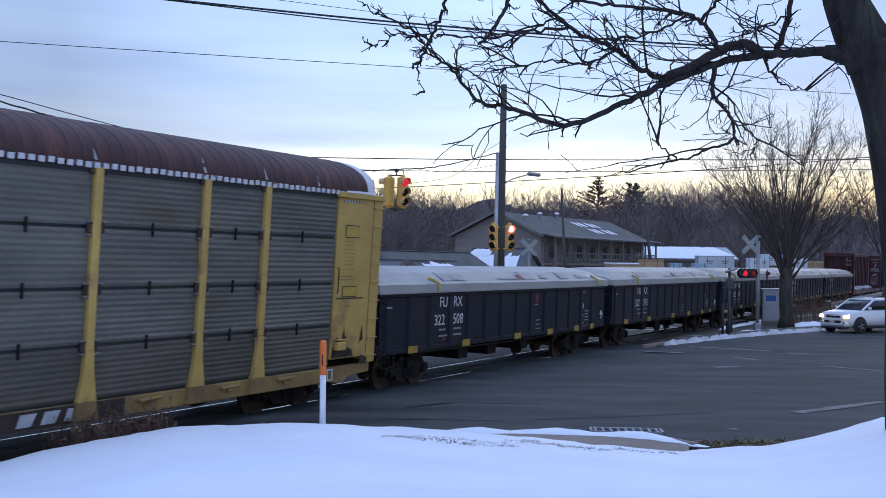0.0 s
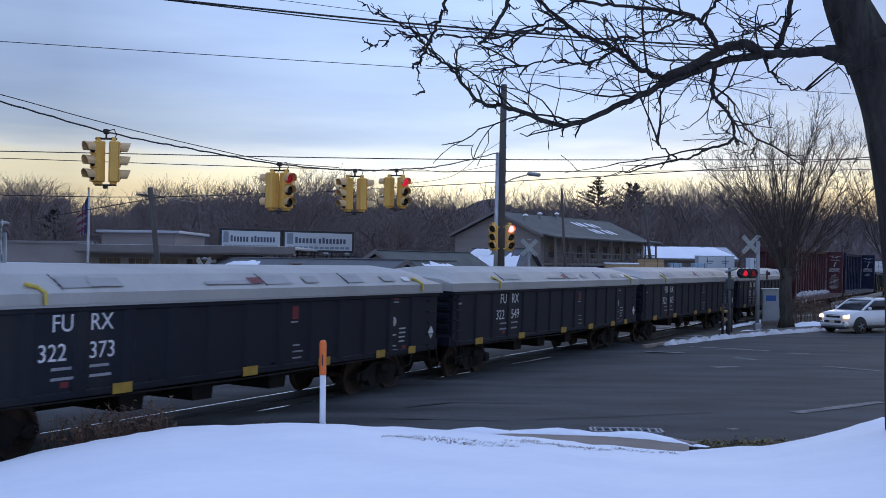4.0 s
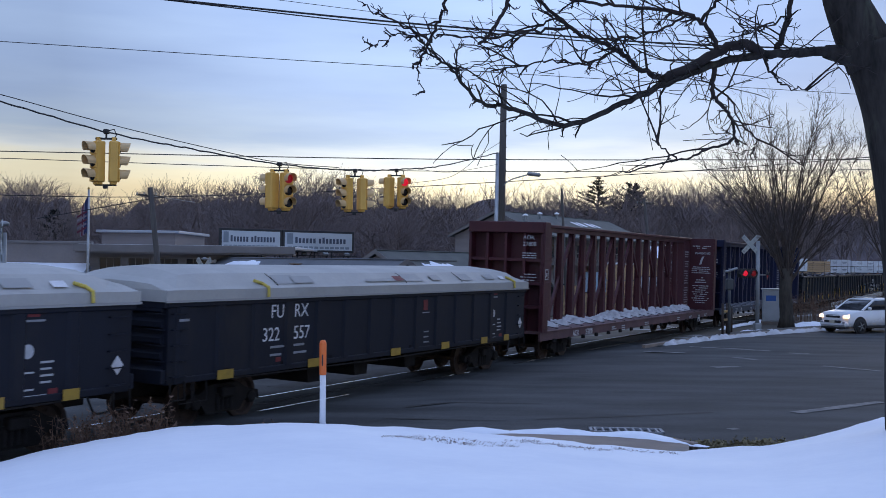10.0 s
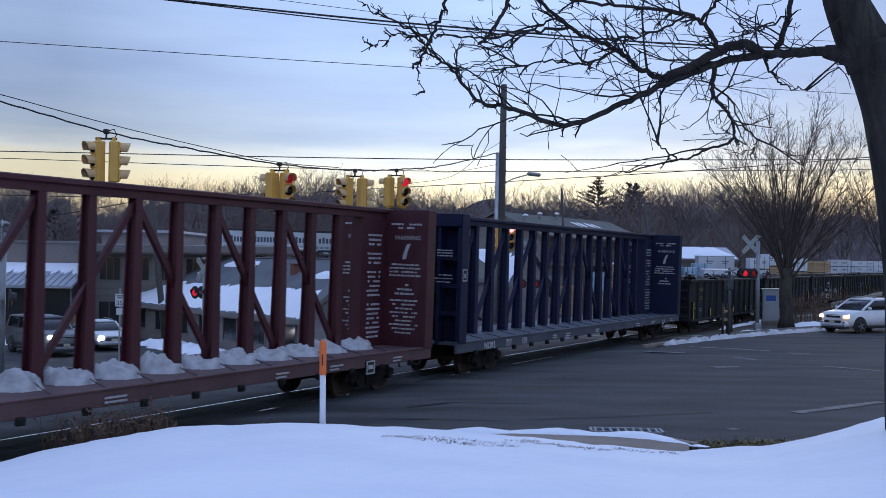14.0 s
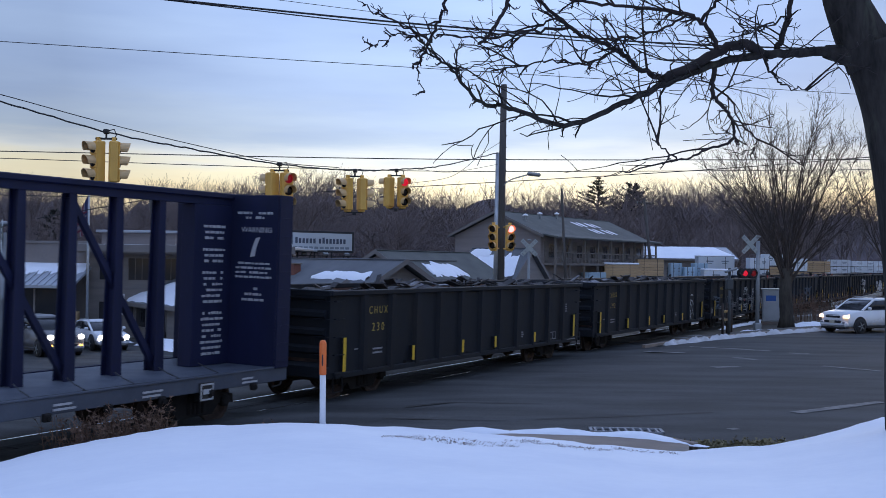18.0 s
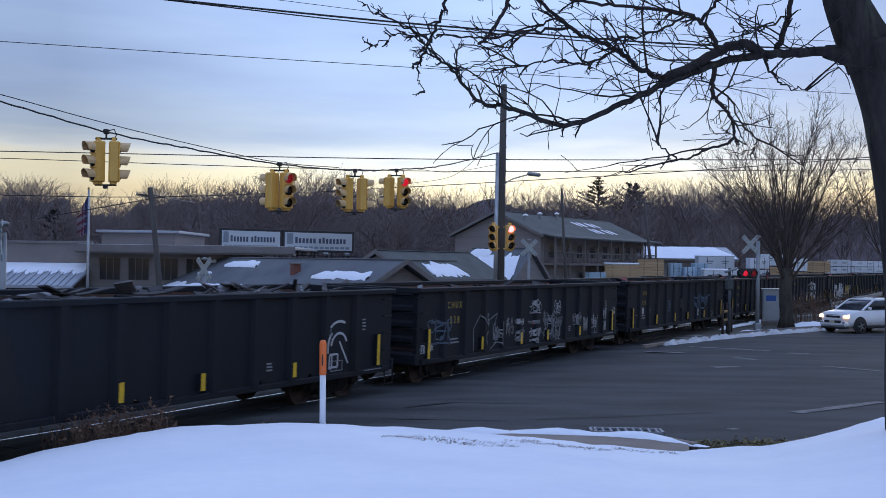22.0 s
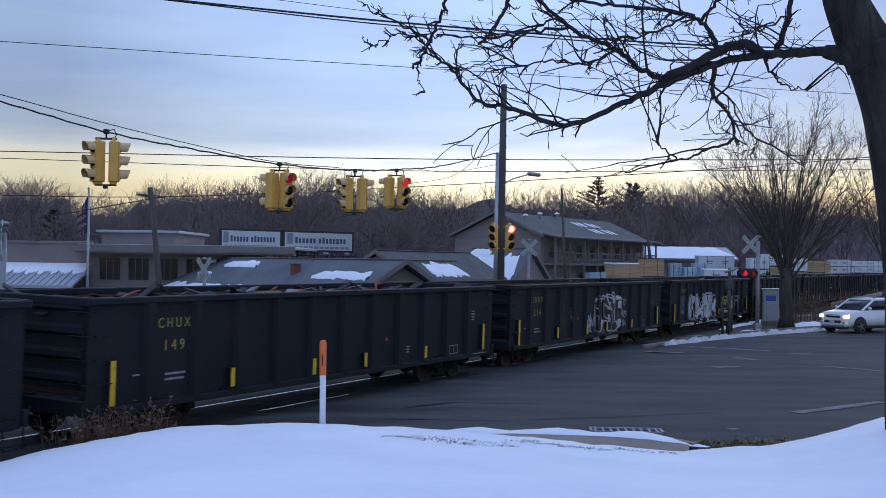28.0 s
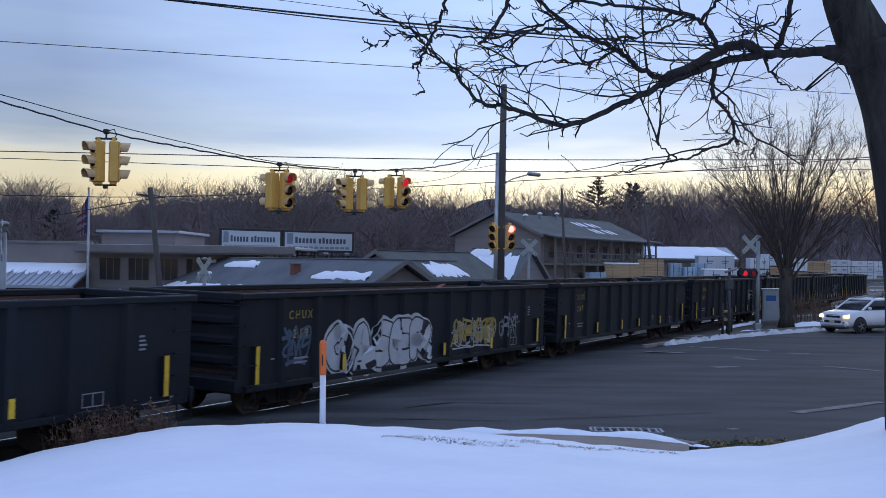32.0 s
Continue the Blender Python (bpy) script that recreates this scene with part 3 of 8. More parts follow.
def lid_shell(L):
    """Moulded white cover: upright rim, sloped shoulders, slightly crowned top, sloped ends."""
    prof = [(-1.56, 2.58), (-1.56, 2.80), (-1.46, 2.86), (-1.12, 3.10), (-0.7, 3.19), (0, 3.25), (0.7, 3.19), (1.12, 3.10), (1.46, 2.86), (1.56, 2.80), (1.56, 2.58)]
    xs = [(-0.04, 0.02), (0.0, 0.35), (0.3, 0.55), (0.75, 0.92), (1.25, 1.0)]
    xs = xs + [(L * k / 8, 1.0) for k in range(1, 8)] + [(L - a, b) for a, b in xs[::-1]]
    g = Geo()
    v = []
    for i, (x, k) in enumerate(xs):
        for y, z in prof:
            zz = z if z <= 2.8 else 2.8 + (z - 2.8) * k
            v.append((x, y * (1 if z <= 2.8 else 1), zz))
    n = len(prof)
    f = [(i * n + j, i * n + j + 1, (i + 1) * n + j + 1, (i + 1) * n + j) for i in range(len(xs) - 1) for j in range(n - 1)]
    f += [tuple(range(n)), tuple((len(xs) - 1) * n + j for j in range(n - 1, -1, -1))]
    return g.add(v, f)


def covered_gondola(s, number):
    L = 16.9
    t = car("covered_gondola", s, "black steel gondola car under a white fibreglass lid, on the rails", "railway car")
    ribs = [0.48 + 1.15 * k for k in range(14)]
    gondola_body(t, L, 1.0, 2.6, "steel_navy", ribs, 0.30, 1.49, 1.54, "steel_navy")
    trucks(t, (2.3, L - 2.3))
    lid = part("lid", lid_shell(L), "lid", t, "white fibreglass lid with scuffed grey patches")
    part("lid_rim", Geo().box(-0.05, L + 0.05, -1.585, -1.555, 2.565, 2.61).box(-0.05, L + 0.05, 1.555, 1.585, 2.565, 2.61), "lid_patch", lid)
    for x, w in ((4.2, 0.75), (10.6, 0.55), (14.0, 0.6), (7.2, 1.5)):
        h = 0.2 if w < 1 else 0.09
        g = Geo().add([(x, -1.445, 2.885), (x + w, -1.445, 2.885), (x + w, -1.445 + h, 2.885 + h * 0.71), (x, -1.445 + h, 2.885 + h * 0.71)], [(0, 1, 2, 3)])
        g.v = [(a, b - 0.01, c + 0.014) for a, b, c in g.v]
        part("lid_patch", g, "lid_patch", lid)
    g = Geo().add([(5.6, -1.455, 2.90), (6.05, -1.455, 2.90), (6.05, -1.30, 3.01), (5.6, -1.30, 3.01)], [(0, 1, 2, 3)])
    part("placard", Geo().add([(a + 3, b, c + 0.01) for a, b, c in g.v], g.f), "red_mark", lid)
    for x in (2.9, 15.6):
        q = Geo().tube([(x - 0.12, -1.40, 2.96), (x + 0.1, -1.46, 2.9), (x + 0.14, -1.6, 2.82), (x + 0.14, -1.61, 2.62)], 0.035, 6)
        part("lid_clamp", q, "yellow_strap", t, "yellow lid clamp")
    y = -1.494
    for tx, x, z in (("FU", 3.28, 2.15), ("RX", 4.13, 2.15)):
        write(t, tx, x, z, 0.42, "letter_white", y)
    a, b = number.split()
    write(t, a, 3.0, 1.66, 0.42, "letter_white", y)
    write(t, b, 4.12, 1.66, 0.42, "letter_white", y)
    bars(t, 3.3, 1.5, 2, 0.55, 0.05, 0.17, "letter_dim", y)
    bars(t, 4.15, 1.5, 2, 0.55, 0.05, 0.17, "letter_dim", y)
    part("placard", Geo().lathe([(0.001, 0), (0.10, 0.0), (0.10, 0.004)], 14, pose(2.75, y, 1.43, 90)), "letter_dim", t)
    part("red_placard", Geo().box(3.5, 3.68, y - 0.004, y, 1.2, 1.3), "red_mark", t)
    for x, w in ((1.52, 0.5), (4.66, 0.48), (8.32, 0.48), (11.06, 0.46), (13.58, 0.42), (15.2, 0.36)):
        part("reflector", Geo().box(x, x + w, -1.548, -1.54, 0.99, 1.18), "reflector_dull", t, "yellow reflective strip")
    part("red_placard", Geo().box(10.05, 10.28, y - 0.004, y, 2.1, 2.38), "red_mark", t)
    bars(t, 10.0, 2.02, 1, 0.4, 0.03, 0.1, "letter_dim", y)
    bars(t, 10.1, 1.5, 3, 0.4, 0.035, 0.14, "letter_dim", y)
    part("stencil_box", Geo().box(14.3, 14.62, y - 0.003, y, 1.5, 1.53).box(14.3, 14.62, y - 0.003, y, 1.22, 1.25).box(14.3, 14.33, y - 0.003, y, 1.22, 1.53), "letter_mid", t)
    bars(t, 14.75, 1.65, 4, 0.35, 0.035, 0.11, "letter_mid", y)
    part("lid_notice", Geo().add([(15.0, -1.462, 2.90), (15.32, -1.462, 2.90), (15.32, -1.33, 3.0), (15.0, -1.33, 3.0)], [(0, 1, 2, 3)]), "letter_white", lid, "white notice on the lid")
    part("diamond_placard", Geo().prism([(16.32, 1.49), (16.46, 1.32), (16.6, 1.49), (16.46, 1.66)], 1, -1.515, -1.495), "letter_white", t, "white diamond placard")
    part("round_emblem", Geo().lathe([(0.05, 0), (0.12, 0.0), (0.12, 0.004), (0.05, 0.004)], 16, pose(14.48, y, 1.86, 90)), "letter_mid", t, "round white emblem")
    part("red_placard", Geo().box(14.92, 15.12, y - 0.004, y, 1.06, 1.22), "red_mark", t)
    bars(t, 14.3, 1.1, 1, 0.6, 0.04, 0.1, "letter_mid", y)
    bars(t, 14.35, 2.34, 1, 0.5, 0.035, 0.1, "letter_dim", y)
    part("red_placard", Geo().box(14.45, 14.7, y - 0.004, y, 2.42, 2.52), "red_mark", t)
    for x, w in ((3.5, 0.9), (9.1, 1.0), (12.3, 0.8)):
        g = Geo().add([(x, -1.455, 2.878), (x + w, -1.455, 2.878), (x + w * 0.92, -1.20, 3.058), (x + w * 0.06, -1.20, 3.058)], [(0, 1, 2, 3)])
        part("lid_repair", Geo().add([(a, b, c + 0.006) for a, b, c in g.v], g.f), "lid_patch", lid, "greyer repaired area of the lid")
        part("lid_seam", Geo().tube([(x, -1.49, 2.85), (x + 0.02, -1.44, 2.90), (x - 0.04, -1.15, 3.10)], 0.008, 4), "under", lid)
    bars(t, 0.35, 2.2, 1, 0.3, 0.05, 0.1, "letter_dim", -1.545)
    for x in (0.42, 0.86):
        part("end_stirrup", Geo().tube([(x, -1.5, 0.98), (x, -1.53, 0.62), (x + 0.38, -1.53, 0.62), (x + 0.38, -1.5, 0.98)], 0.016, 5), "under", t)
    part("rope_rail", Geo().tube([(1.6, -1.5, 0.98), (L / 2, -1.5, 0.93), (L - 1.6, -1.5, 0.98)], 0.02, 5), "under", t)
    g = Geo()
    for x in (5.6, 7.6, 10.1):
        g.prism([(x - 0.35, 0.98), (x - 0.28, 0.55), (x + 0.28, 0.55), (x + 0.35, 0.98)], 1, -1.1, 1.1)
    part("hopper_gear", g, "under", t)
    return t


def painted(t, g, mat, label, name="graffiti"):
    """Spray paint laid on the car's side: on the sheet, and on the posts where it crosses them."""
    h = Geo()
    v = []
    for p in g.v:
        k = (p[0] - 1.58) / 1.31
        v.append((p[0], p[1] - (0.1 if abs(k - round(k)) * 1.31 < 0.165 and -0.2 < k < 10.2 else 0.0), p[2]))
    return part(name, h.add(v, g.f), mat, t, label)


def ribbon(g, pts, r, y):
    """A flat painted line, in short steps."""
    fine = []
    for a, b in zip(pts, pts[1:]):
        n = max(1, int(math.dist(a, b) / 0.06))
        fine += [(a[0] + (b[0] - a[0]) * i / n, a[1] + (b[1] - a[1]) * i / n) for i in range(n)]
    fine.append(pts[-1])
    v = []
    for i, p in enumerate(fine):
        q, s = fine[max(0, i - 1)], fine[min(len(fine) - 1, i + 1)]
        d = Vector((s[0] - q[0], s[1] - q[1]))
        d = d.normalized() if d.length > 0 else Vector((1, 0))
        v += [(p[0] - d.y * r, y, p[1] + d.x * r), (p[0] + d.y * r, y, p[1] - d.x * r)]
    g.add(v, [(2 * i, 2 * i + 1, 2 * i + 3, 2 * i + 2) for i in range(len(fine) - 1)])


MARKS = ([(0.0, 0.0), (0.1, 1.0), (0.65, 0.9), (0.55, 0.5), (0.1, 0.45), (0.8, -0.05)], [(0.75, 0.85), (0.3, 1.0), (0.0, 0.7), (0.65, 0.4), (0.6, 0.05), (0.0, 0.1)], [(0.0, 1.0), (0.12, 0.0), (0.45, 0.75), (0.75, 0.0), (1.0, 1.1)],
         [(0.55, 1.15), (0.4, 0.5), (0.45, -0.1)], [(0.5, 1.0), (0.05, 0.65), (0.1, 0.15), (0.6, 0.0), (0.95, 0.5), (0.7, 0.95), (0.35, 0.85)], [(0.0, 0.0), (0.4, 1.0), (0.75, 0.0)], [(0.8, 1.0), (0.1, 0.9), (0.15, 0.1), (0.9, 0.0)],
         [(0.0, 0.1), (0.5, 0.9), (0.3, 0.3), (0.9, 1.0), (0.7, 0.1), (1.1, 0.3)])


def scrawl(t, x0, z0, w, h, n, mat, seed, y, r=0.016):
    """A spray-can tag: a row of quick overlapping marks, some struck through or underlined."""
    rg = random.Random(seed)
    g = Geo()
    for k in range(2 * n):
        c = rg.choice(MARKS)
        lean, sx, sz = rg.uniform(-0.4, 0.7), w / n * rg.uniform(0.8, 1.9) * rg.choice((-1, 1)), h * rg.uniform(0.35, 1.05)
        bx, bz = x0 + w * (k + rg.uniform(0.2, 0.8)) / (2 * n) - sx * 0.4, z0 + (h - sz) * rg.random()
        pts = [(bx + sx * (a + lean * b * 0.5) + rg.gauss(0, 0.08) * sx, bz + sz * b + rg.gauss(0, 0.08) * sz) for a, b in c]
        ribbon(g, [(p.x, p.z) for p in curve_through([(a, 0, b) for a, b in pts], 4)], r * rg.uniform(0.6, 1.0), y)
        if rg.random() < 0.45:
            z = bz + sz * rg.uniform(0.3, 0.8)
            ribbon(g, [(bx, z), (bx + sx * rg.uniform(0.5, 1.0), z + rg.uniform(-0.08, 0.1) * sz)], r * 0.9, y)
    if rg.random() < 0.4:
        ribbon(g, [(x0, z0 - 0.1 * h), (x0 + w * 0.6, z0 - 0.06 * h), (x0 + w, z0 - 0.16 * h)], r, y)
    painted(t, g, mat, "quick spray-painted graffiti tag")


def fat_stroke(g, q, r, y):
    """One swollen stroke with round ends, added to g."""
    fine = []
    for a, b in zip(q, q[1:]):
        n = max(1, int(math.dist(a, b) / 0.05))
        fine += [Vector((a[0] + (b[0] - a[0]) * i / n, a[1] + (b[1] - a[1]) * i / n)) for i in range(n)]
    fine.append(Vector(q[-1]))
    d0, d1 = (fine[0] - fine[1]).normalized(), (fine[-1] - fine[-2]).normalized()
    fine = [fine[0] + d0 * r * k for k in (1.0, 0.8, 0.45)] + fine + [fine[-1] + d1 * r * k for k in (0.45, 0.8, 1.0)]
    m = len(fine)
    v = []
    for i, p in enumerate(fine):
        d = (fine[min(m - 1, i + 1)] - fine[max(0, i - 1)]).normalized()
        k = r * (0.05, 0.6, 0.9)[min(i, m - 1 - i)] if min(i, m - 1 - i) < 3 else r
        v += [(p.x - d.y * k, y, p.y + d.x * k), (p.x + d.y * k, y, p.y - d.x * k)]
    g.add(v, [(2 * i, 2 * i + 1, 2 * i + 3, 2 * i + 2) for i in range(m - 1)])


PIECE = (([(0.15, 0.95), (0.1, 0.05)], [(0.15, 0.9), (0.5, 0.1), (0.8, 0.95)], [(0.8, 0.9), (0.85, 0.1)]),
         ([(0.85, 0.85), (0.35, 0.95), (0.2, 0.6), (0.75, 0.45), (0.7, 0.1), (0.1, 0.12)],),
         ([(0.8, 0.95), (0.2, 0.9), (0.15, 0.1), (0.85, 0.05)], [(0.2, 0.5), (0.7, 0.52)]),
         ([(0.15, 0.05), (0.2, 0.95), (0.75, 0.8), (0.6, 0.5), (0.2, 0.48)], [(0.4, 0.45), (0.9, 0.0)]),
         ([(0.2, 1.05), (0.15, 0.15), (0.55, 0.0), (0.9, 0.2), (0.85, 0.9)],),
         ([(0.1, 0.0), (0.5, 1.0), (0.9, 0.0)], [(0.3, 0.35), (0.72, 0.35)]),
         ([(0.5, 0.95), (0.15, 0.6), (0.3, 0.1), (0.7, 0.1), (0.85, 0.6), (0.5, 0.95)],))


def bubble_piece(t, x0, x1, z0, z1, order, seed, y, coats, r):
    """A row of fat interlocking shapes; coats: (how far beyond the stroke, paint), the widest first."""
    rg = random.Random(seed)
    n = len(order)
    w, h = (x1 - x0) / n, z1 - z0
    shapes = []
    for k, o in enumerate(order):
        tilt, dz, sw = rg.uniform(-0.12, 0.22), rg.uniform(-0.05, 0.06) * h, w * rg.uniform(1.0, 1.2)
        bulge = 0.12 * h * math.sin(math.pi * (k + 0.5) / n)
        q = [[(x0 + w * k + sw * (a + tilt * (b - 0.5)), z0 + r + dz + (h - 2 * r + bulge) * b) for a, b in line] for line in PIECE[o]]
        shapes.append([[(p.x, p.z) for p in curve_through([(a, 0, b) for a, b in line], 5)] for line in q])
    wide, mat = coats[0]
    g = Geo()
    for shape in shapes:
        for line in shape:
            fat_stroke(g, [(a + 0.02 * math.sin(14 * b), b + 0.02 * math.sin(11 * a)) for a, b in line], r + wide, y)
    painted(t, g, mat, "bold contour of a graffiti piece", "graffiti_outline")
    for k, shape in enumerate(shapes):
        for j, (wide, mat) in enumerate(coats[1:]):
            g = Geo()
            for line in shape:
                fat_stroke(g, line, r + wide, y - 0.002 - 0.0022 * (k * 3 + j))
            painted(t, g, mat, "swollen graffiti shape", "graffiti")


def scrap_gondola(s, number, load, extras=None):
    L = 16.5
    t = car("open_gondola", s, "black open-top gondola car loaded with scrap, yellow reflector stripes", "railway car")
    ribs = [1.58 + 1.31 * k for k in range(11)]
    gondola_body(t, L, 0.62, 2.70, "steel_black", ribs, 0.30, 1.46, 1.56, "rust_in")
    trucks(t, (2.2, L - 2.2))
    y = -1.467
    for x, a, b in ((0.62, 0.78, 1.58), (3.95, 0.82, 1.2), (6.85, 0.82, 1.18), (9.05, 0.82, 1.16), (12.1, 0.82, 1.14), (15.64, 0.82, 1.58)):
        part("reflector", Geo().box(x - 0.06, x + 0.06, -1.572, -1.562, a, b), "yellow_mark", t, "yellow reflective stripe")
        part("reflector_backing", Geo().box(x - 0.055, x + 0.055, -1.561, -1.455, a, b), "steel_black", t)
    write(t, "C H U X", 1.82, 2.1, 0.27, "letter_yellow", y, 0.9)
    write(t, " ".join(number), 1.98, 1.67, 0.29, "letter_yellow", y, 1.0)
    bars(t, 2.05, 1.2, 2, 0.6, 0.045, 0.1, "letter_dim", y)
    bars(t, 1.2, 1.25, 1, 0.2, 0.03, 0.1, "letter_dim", y)
    bars(t, 11.2, 1.15, 3, 0.22, 0.035, 0.07, "letter_dim", y)
    bars(t, 15.0, 1.95, 4, 0.2, 0.035, 0.08, "letter_dim", y)
    x = {"149": 10.1, "214": 6.0, "228": 7.9, "190": 6.85}.get(number, 8.1)
    part("red_placard", Geo().box(x, x + 0.1, y - 0.012, y - 0.008, 1.38, 1.46), "red_tag", t)
    part("stencil_frame", Geo().box(13.66, 14.16, y - 0.003, y, 0.80, 0.82).box(13.66, 14.16, y - 0.003, y, 1.03, 1.05).box(13.66, 13.68, y - 0.003, y, 0.82, 1.03).box(13.9, 13.92, y - 0.003, y, 0.82, 1.03).box(14.14, 14.16, y - 0.003, y, 0.82, 1.03), "letter_dim", t)
    bars(t, 15.0, 0.72, 1, 0.9, 0.02, 0.1, "letter_dim", -1.562)
    if load:
        rg = random.Random(int(number) + 3)
        g = Geo().sheet(lambda a, b: (a, b, 2.2 + load * 0.42 * math.sin(math.pi * (b + 1.4) / 2.8) * (0.75 + 0.35 * math.sin(a * 1.1 + rg.random() * 0.4)) + rg.uniform(-0.08, 0.08)),
                        [0.3 + 15.9 * k / 50 for k in range(51)], [-1.39 + 2.78 * k / 10 for k in range(11)])
        heap = part("scrap_load", g, "scrap", t, "dark heap of shredded scrap")
        for k in range(46):
            x, b = rg.uniform(0.8, 15.6), rg.uniform(-1.0, 1.0)
            z = 2.24 + load * 0.42 * math.sin(math.pi * (b + 1.4) / 2.8)
            lx, ly, bend = rg.uniform(0.5, 1.9), rg.uniform(0.05, 0.42), rg.uniform(-0.2, 0.3)
            g = Geo()
            for u in range(3):
                g.obox(pose((u - 1) * lx / 3.1, 0, abs(u - 1) * bend * 0.4, 0, (u - 1) * -bend * 90, 0), lx / 3, ly * rg.uniform(0.7, 1.0), 0.03)
            part("scrap_piece", g, rg.choice(("scrap_light", "scrap", "scrap", "scrap") if load > 0.8 else ("scrap_light", "scrap", "scrap", "scrap", "scrap", "scrap_red")), heap, "", False, pose(x, b, z + 0.02, rg.uniform(-18, 18), rg.uniform(-9, 9), rg.uniform(-40, 40)))
    if extras:
        extras(t, -1.468)
    return t


M["spray_faint"] = surf("thin_spray_haze", (0.04, 0.042, 0.048), (0.018, 0.019, 0.022), 3.0, 0.7)
M["heap_snow"] = surf("old_grey_snow", (0.52, 0.52, 0.54), (0.27, 0.26, 0.265), 3.5, 0.8, 0, 0.8, 12.0)
M["scrap"] = surf("scrap_heap", (0.055, 0.05, 0.05), (0.02, 0.02, 0.023), 1.5, 0.8, 0.2, 1.0, 8.0, c=(0.10, 0.06, 0.045))
M["scrap_red"] = surf("red_painted_scrap", (0.30, 0.07, 0.04), (0.16, 0.05, 0.035), 2.0, 0.7)
M["scrap_light"] = surf("frosted_scrap", (0.26, 0.26, 0.28), (0.08, 0.075, 0.08), 2.2, 0.7, 0.1, 0.4)


def snow_mound(seed, w, d, h):
    rg = random.Random(seed)
    a = [rg.uniform(-0.35, 0.35) for _ in range(3)]

    def at(u, v):
        r = math.hypot(u, v)
        k = max(0.0, 1 - r ** 4) ** 0.5 * (0.62 + 0.55 * noise.noise((u * 1.5 + seed, v * 1.5, 0)) + 0.22 * noise.noise((u * 4 + seed, v * 4, 3)) + 0.07 * noise.noise((u * 11 + seed, v * 11, 6))) * (1 + a[0] * u + a[1] * v)
        return (u * w / 2 * (1 + 0.12 * noise.noise((v * 3, seed, 1))), v * d / 2, max(0.0, h * 1.35 * k))
    q = [-1 + 2 * i / 20 for i in range(21)]
    return Geo().sheet(at, q, q)


def word_bars(parent, rows, mat, place, seed):
    """Rows of worn print, each (centre, height over the deck, width, letter height), as short bars of word length."""
    rg = random.Random(seed)
    g = Geo()
    for c, z, w, h in rows:
        x = c - w / 2
        while x < c + w / 2 - 0.02:
            k = min(rg.uniform(0.05, 0.17), c + w / 2 - x)
            if rg.random() < 0.9:
                place(g, x, x + k, z, z + h * rg.uniform(0.8, 1.0))
            x += k + 0.025
    tagged(part("stencil_print", g, mat, parent), kind="stuff")


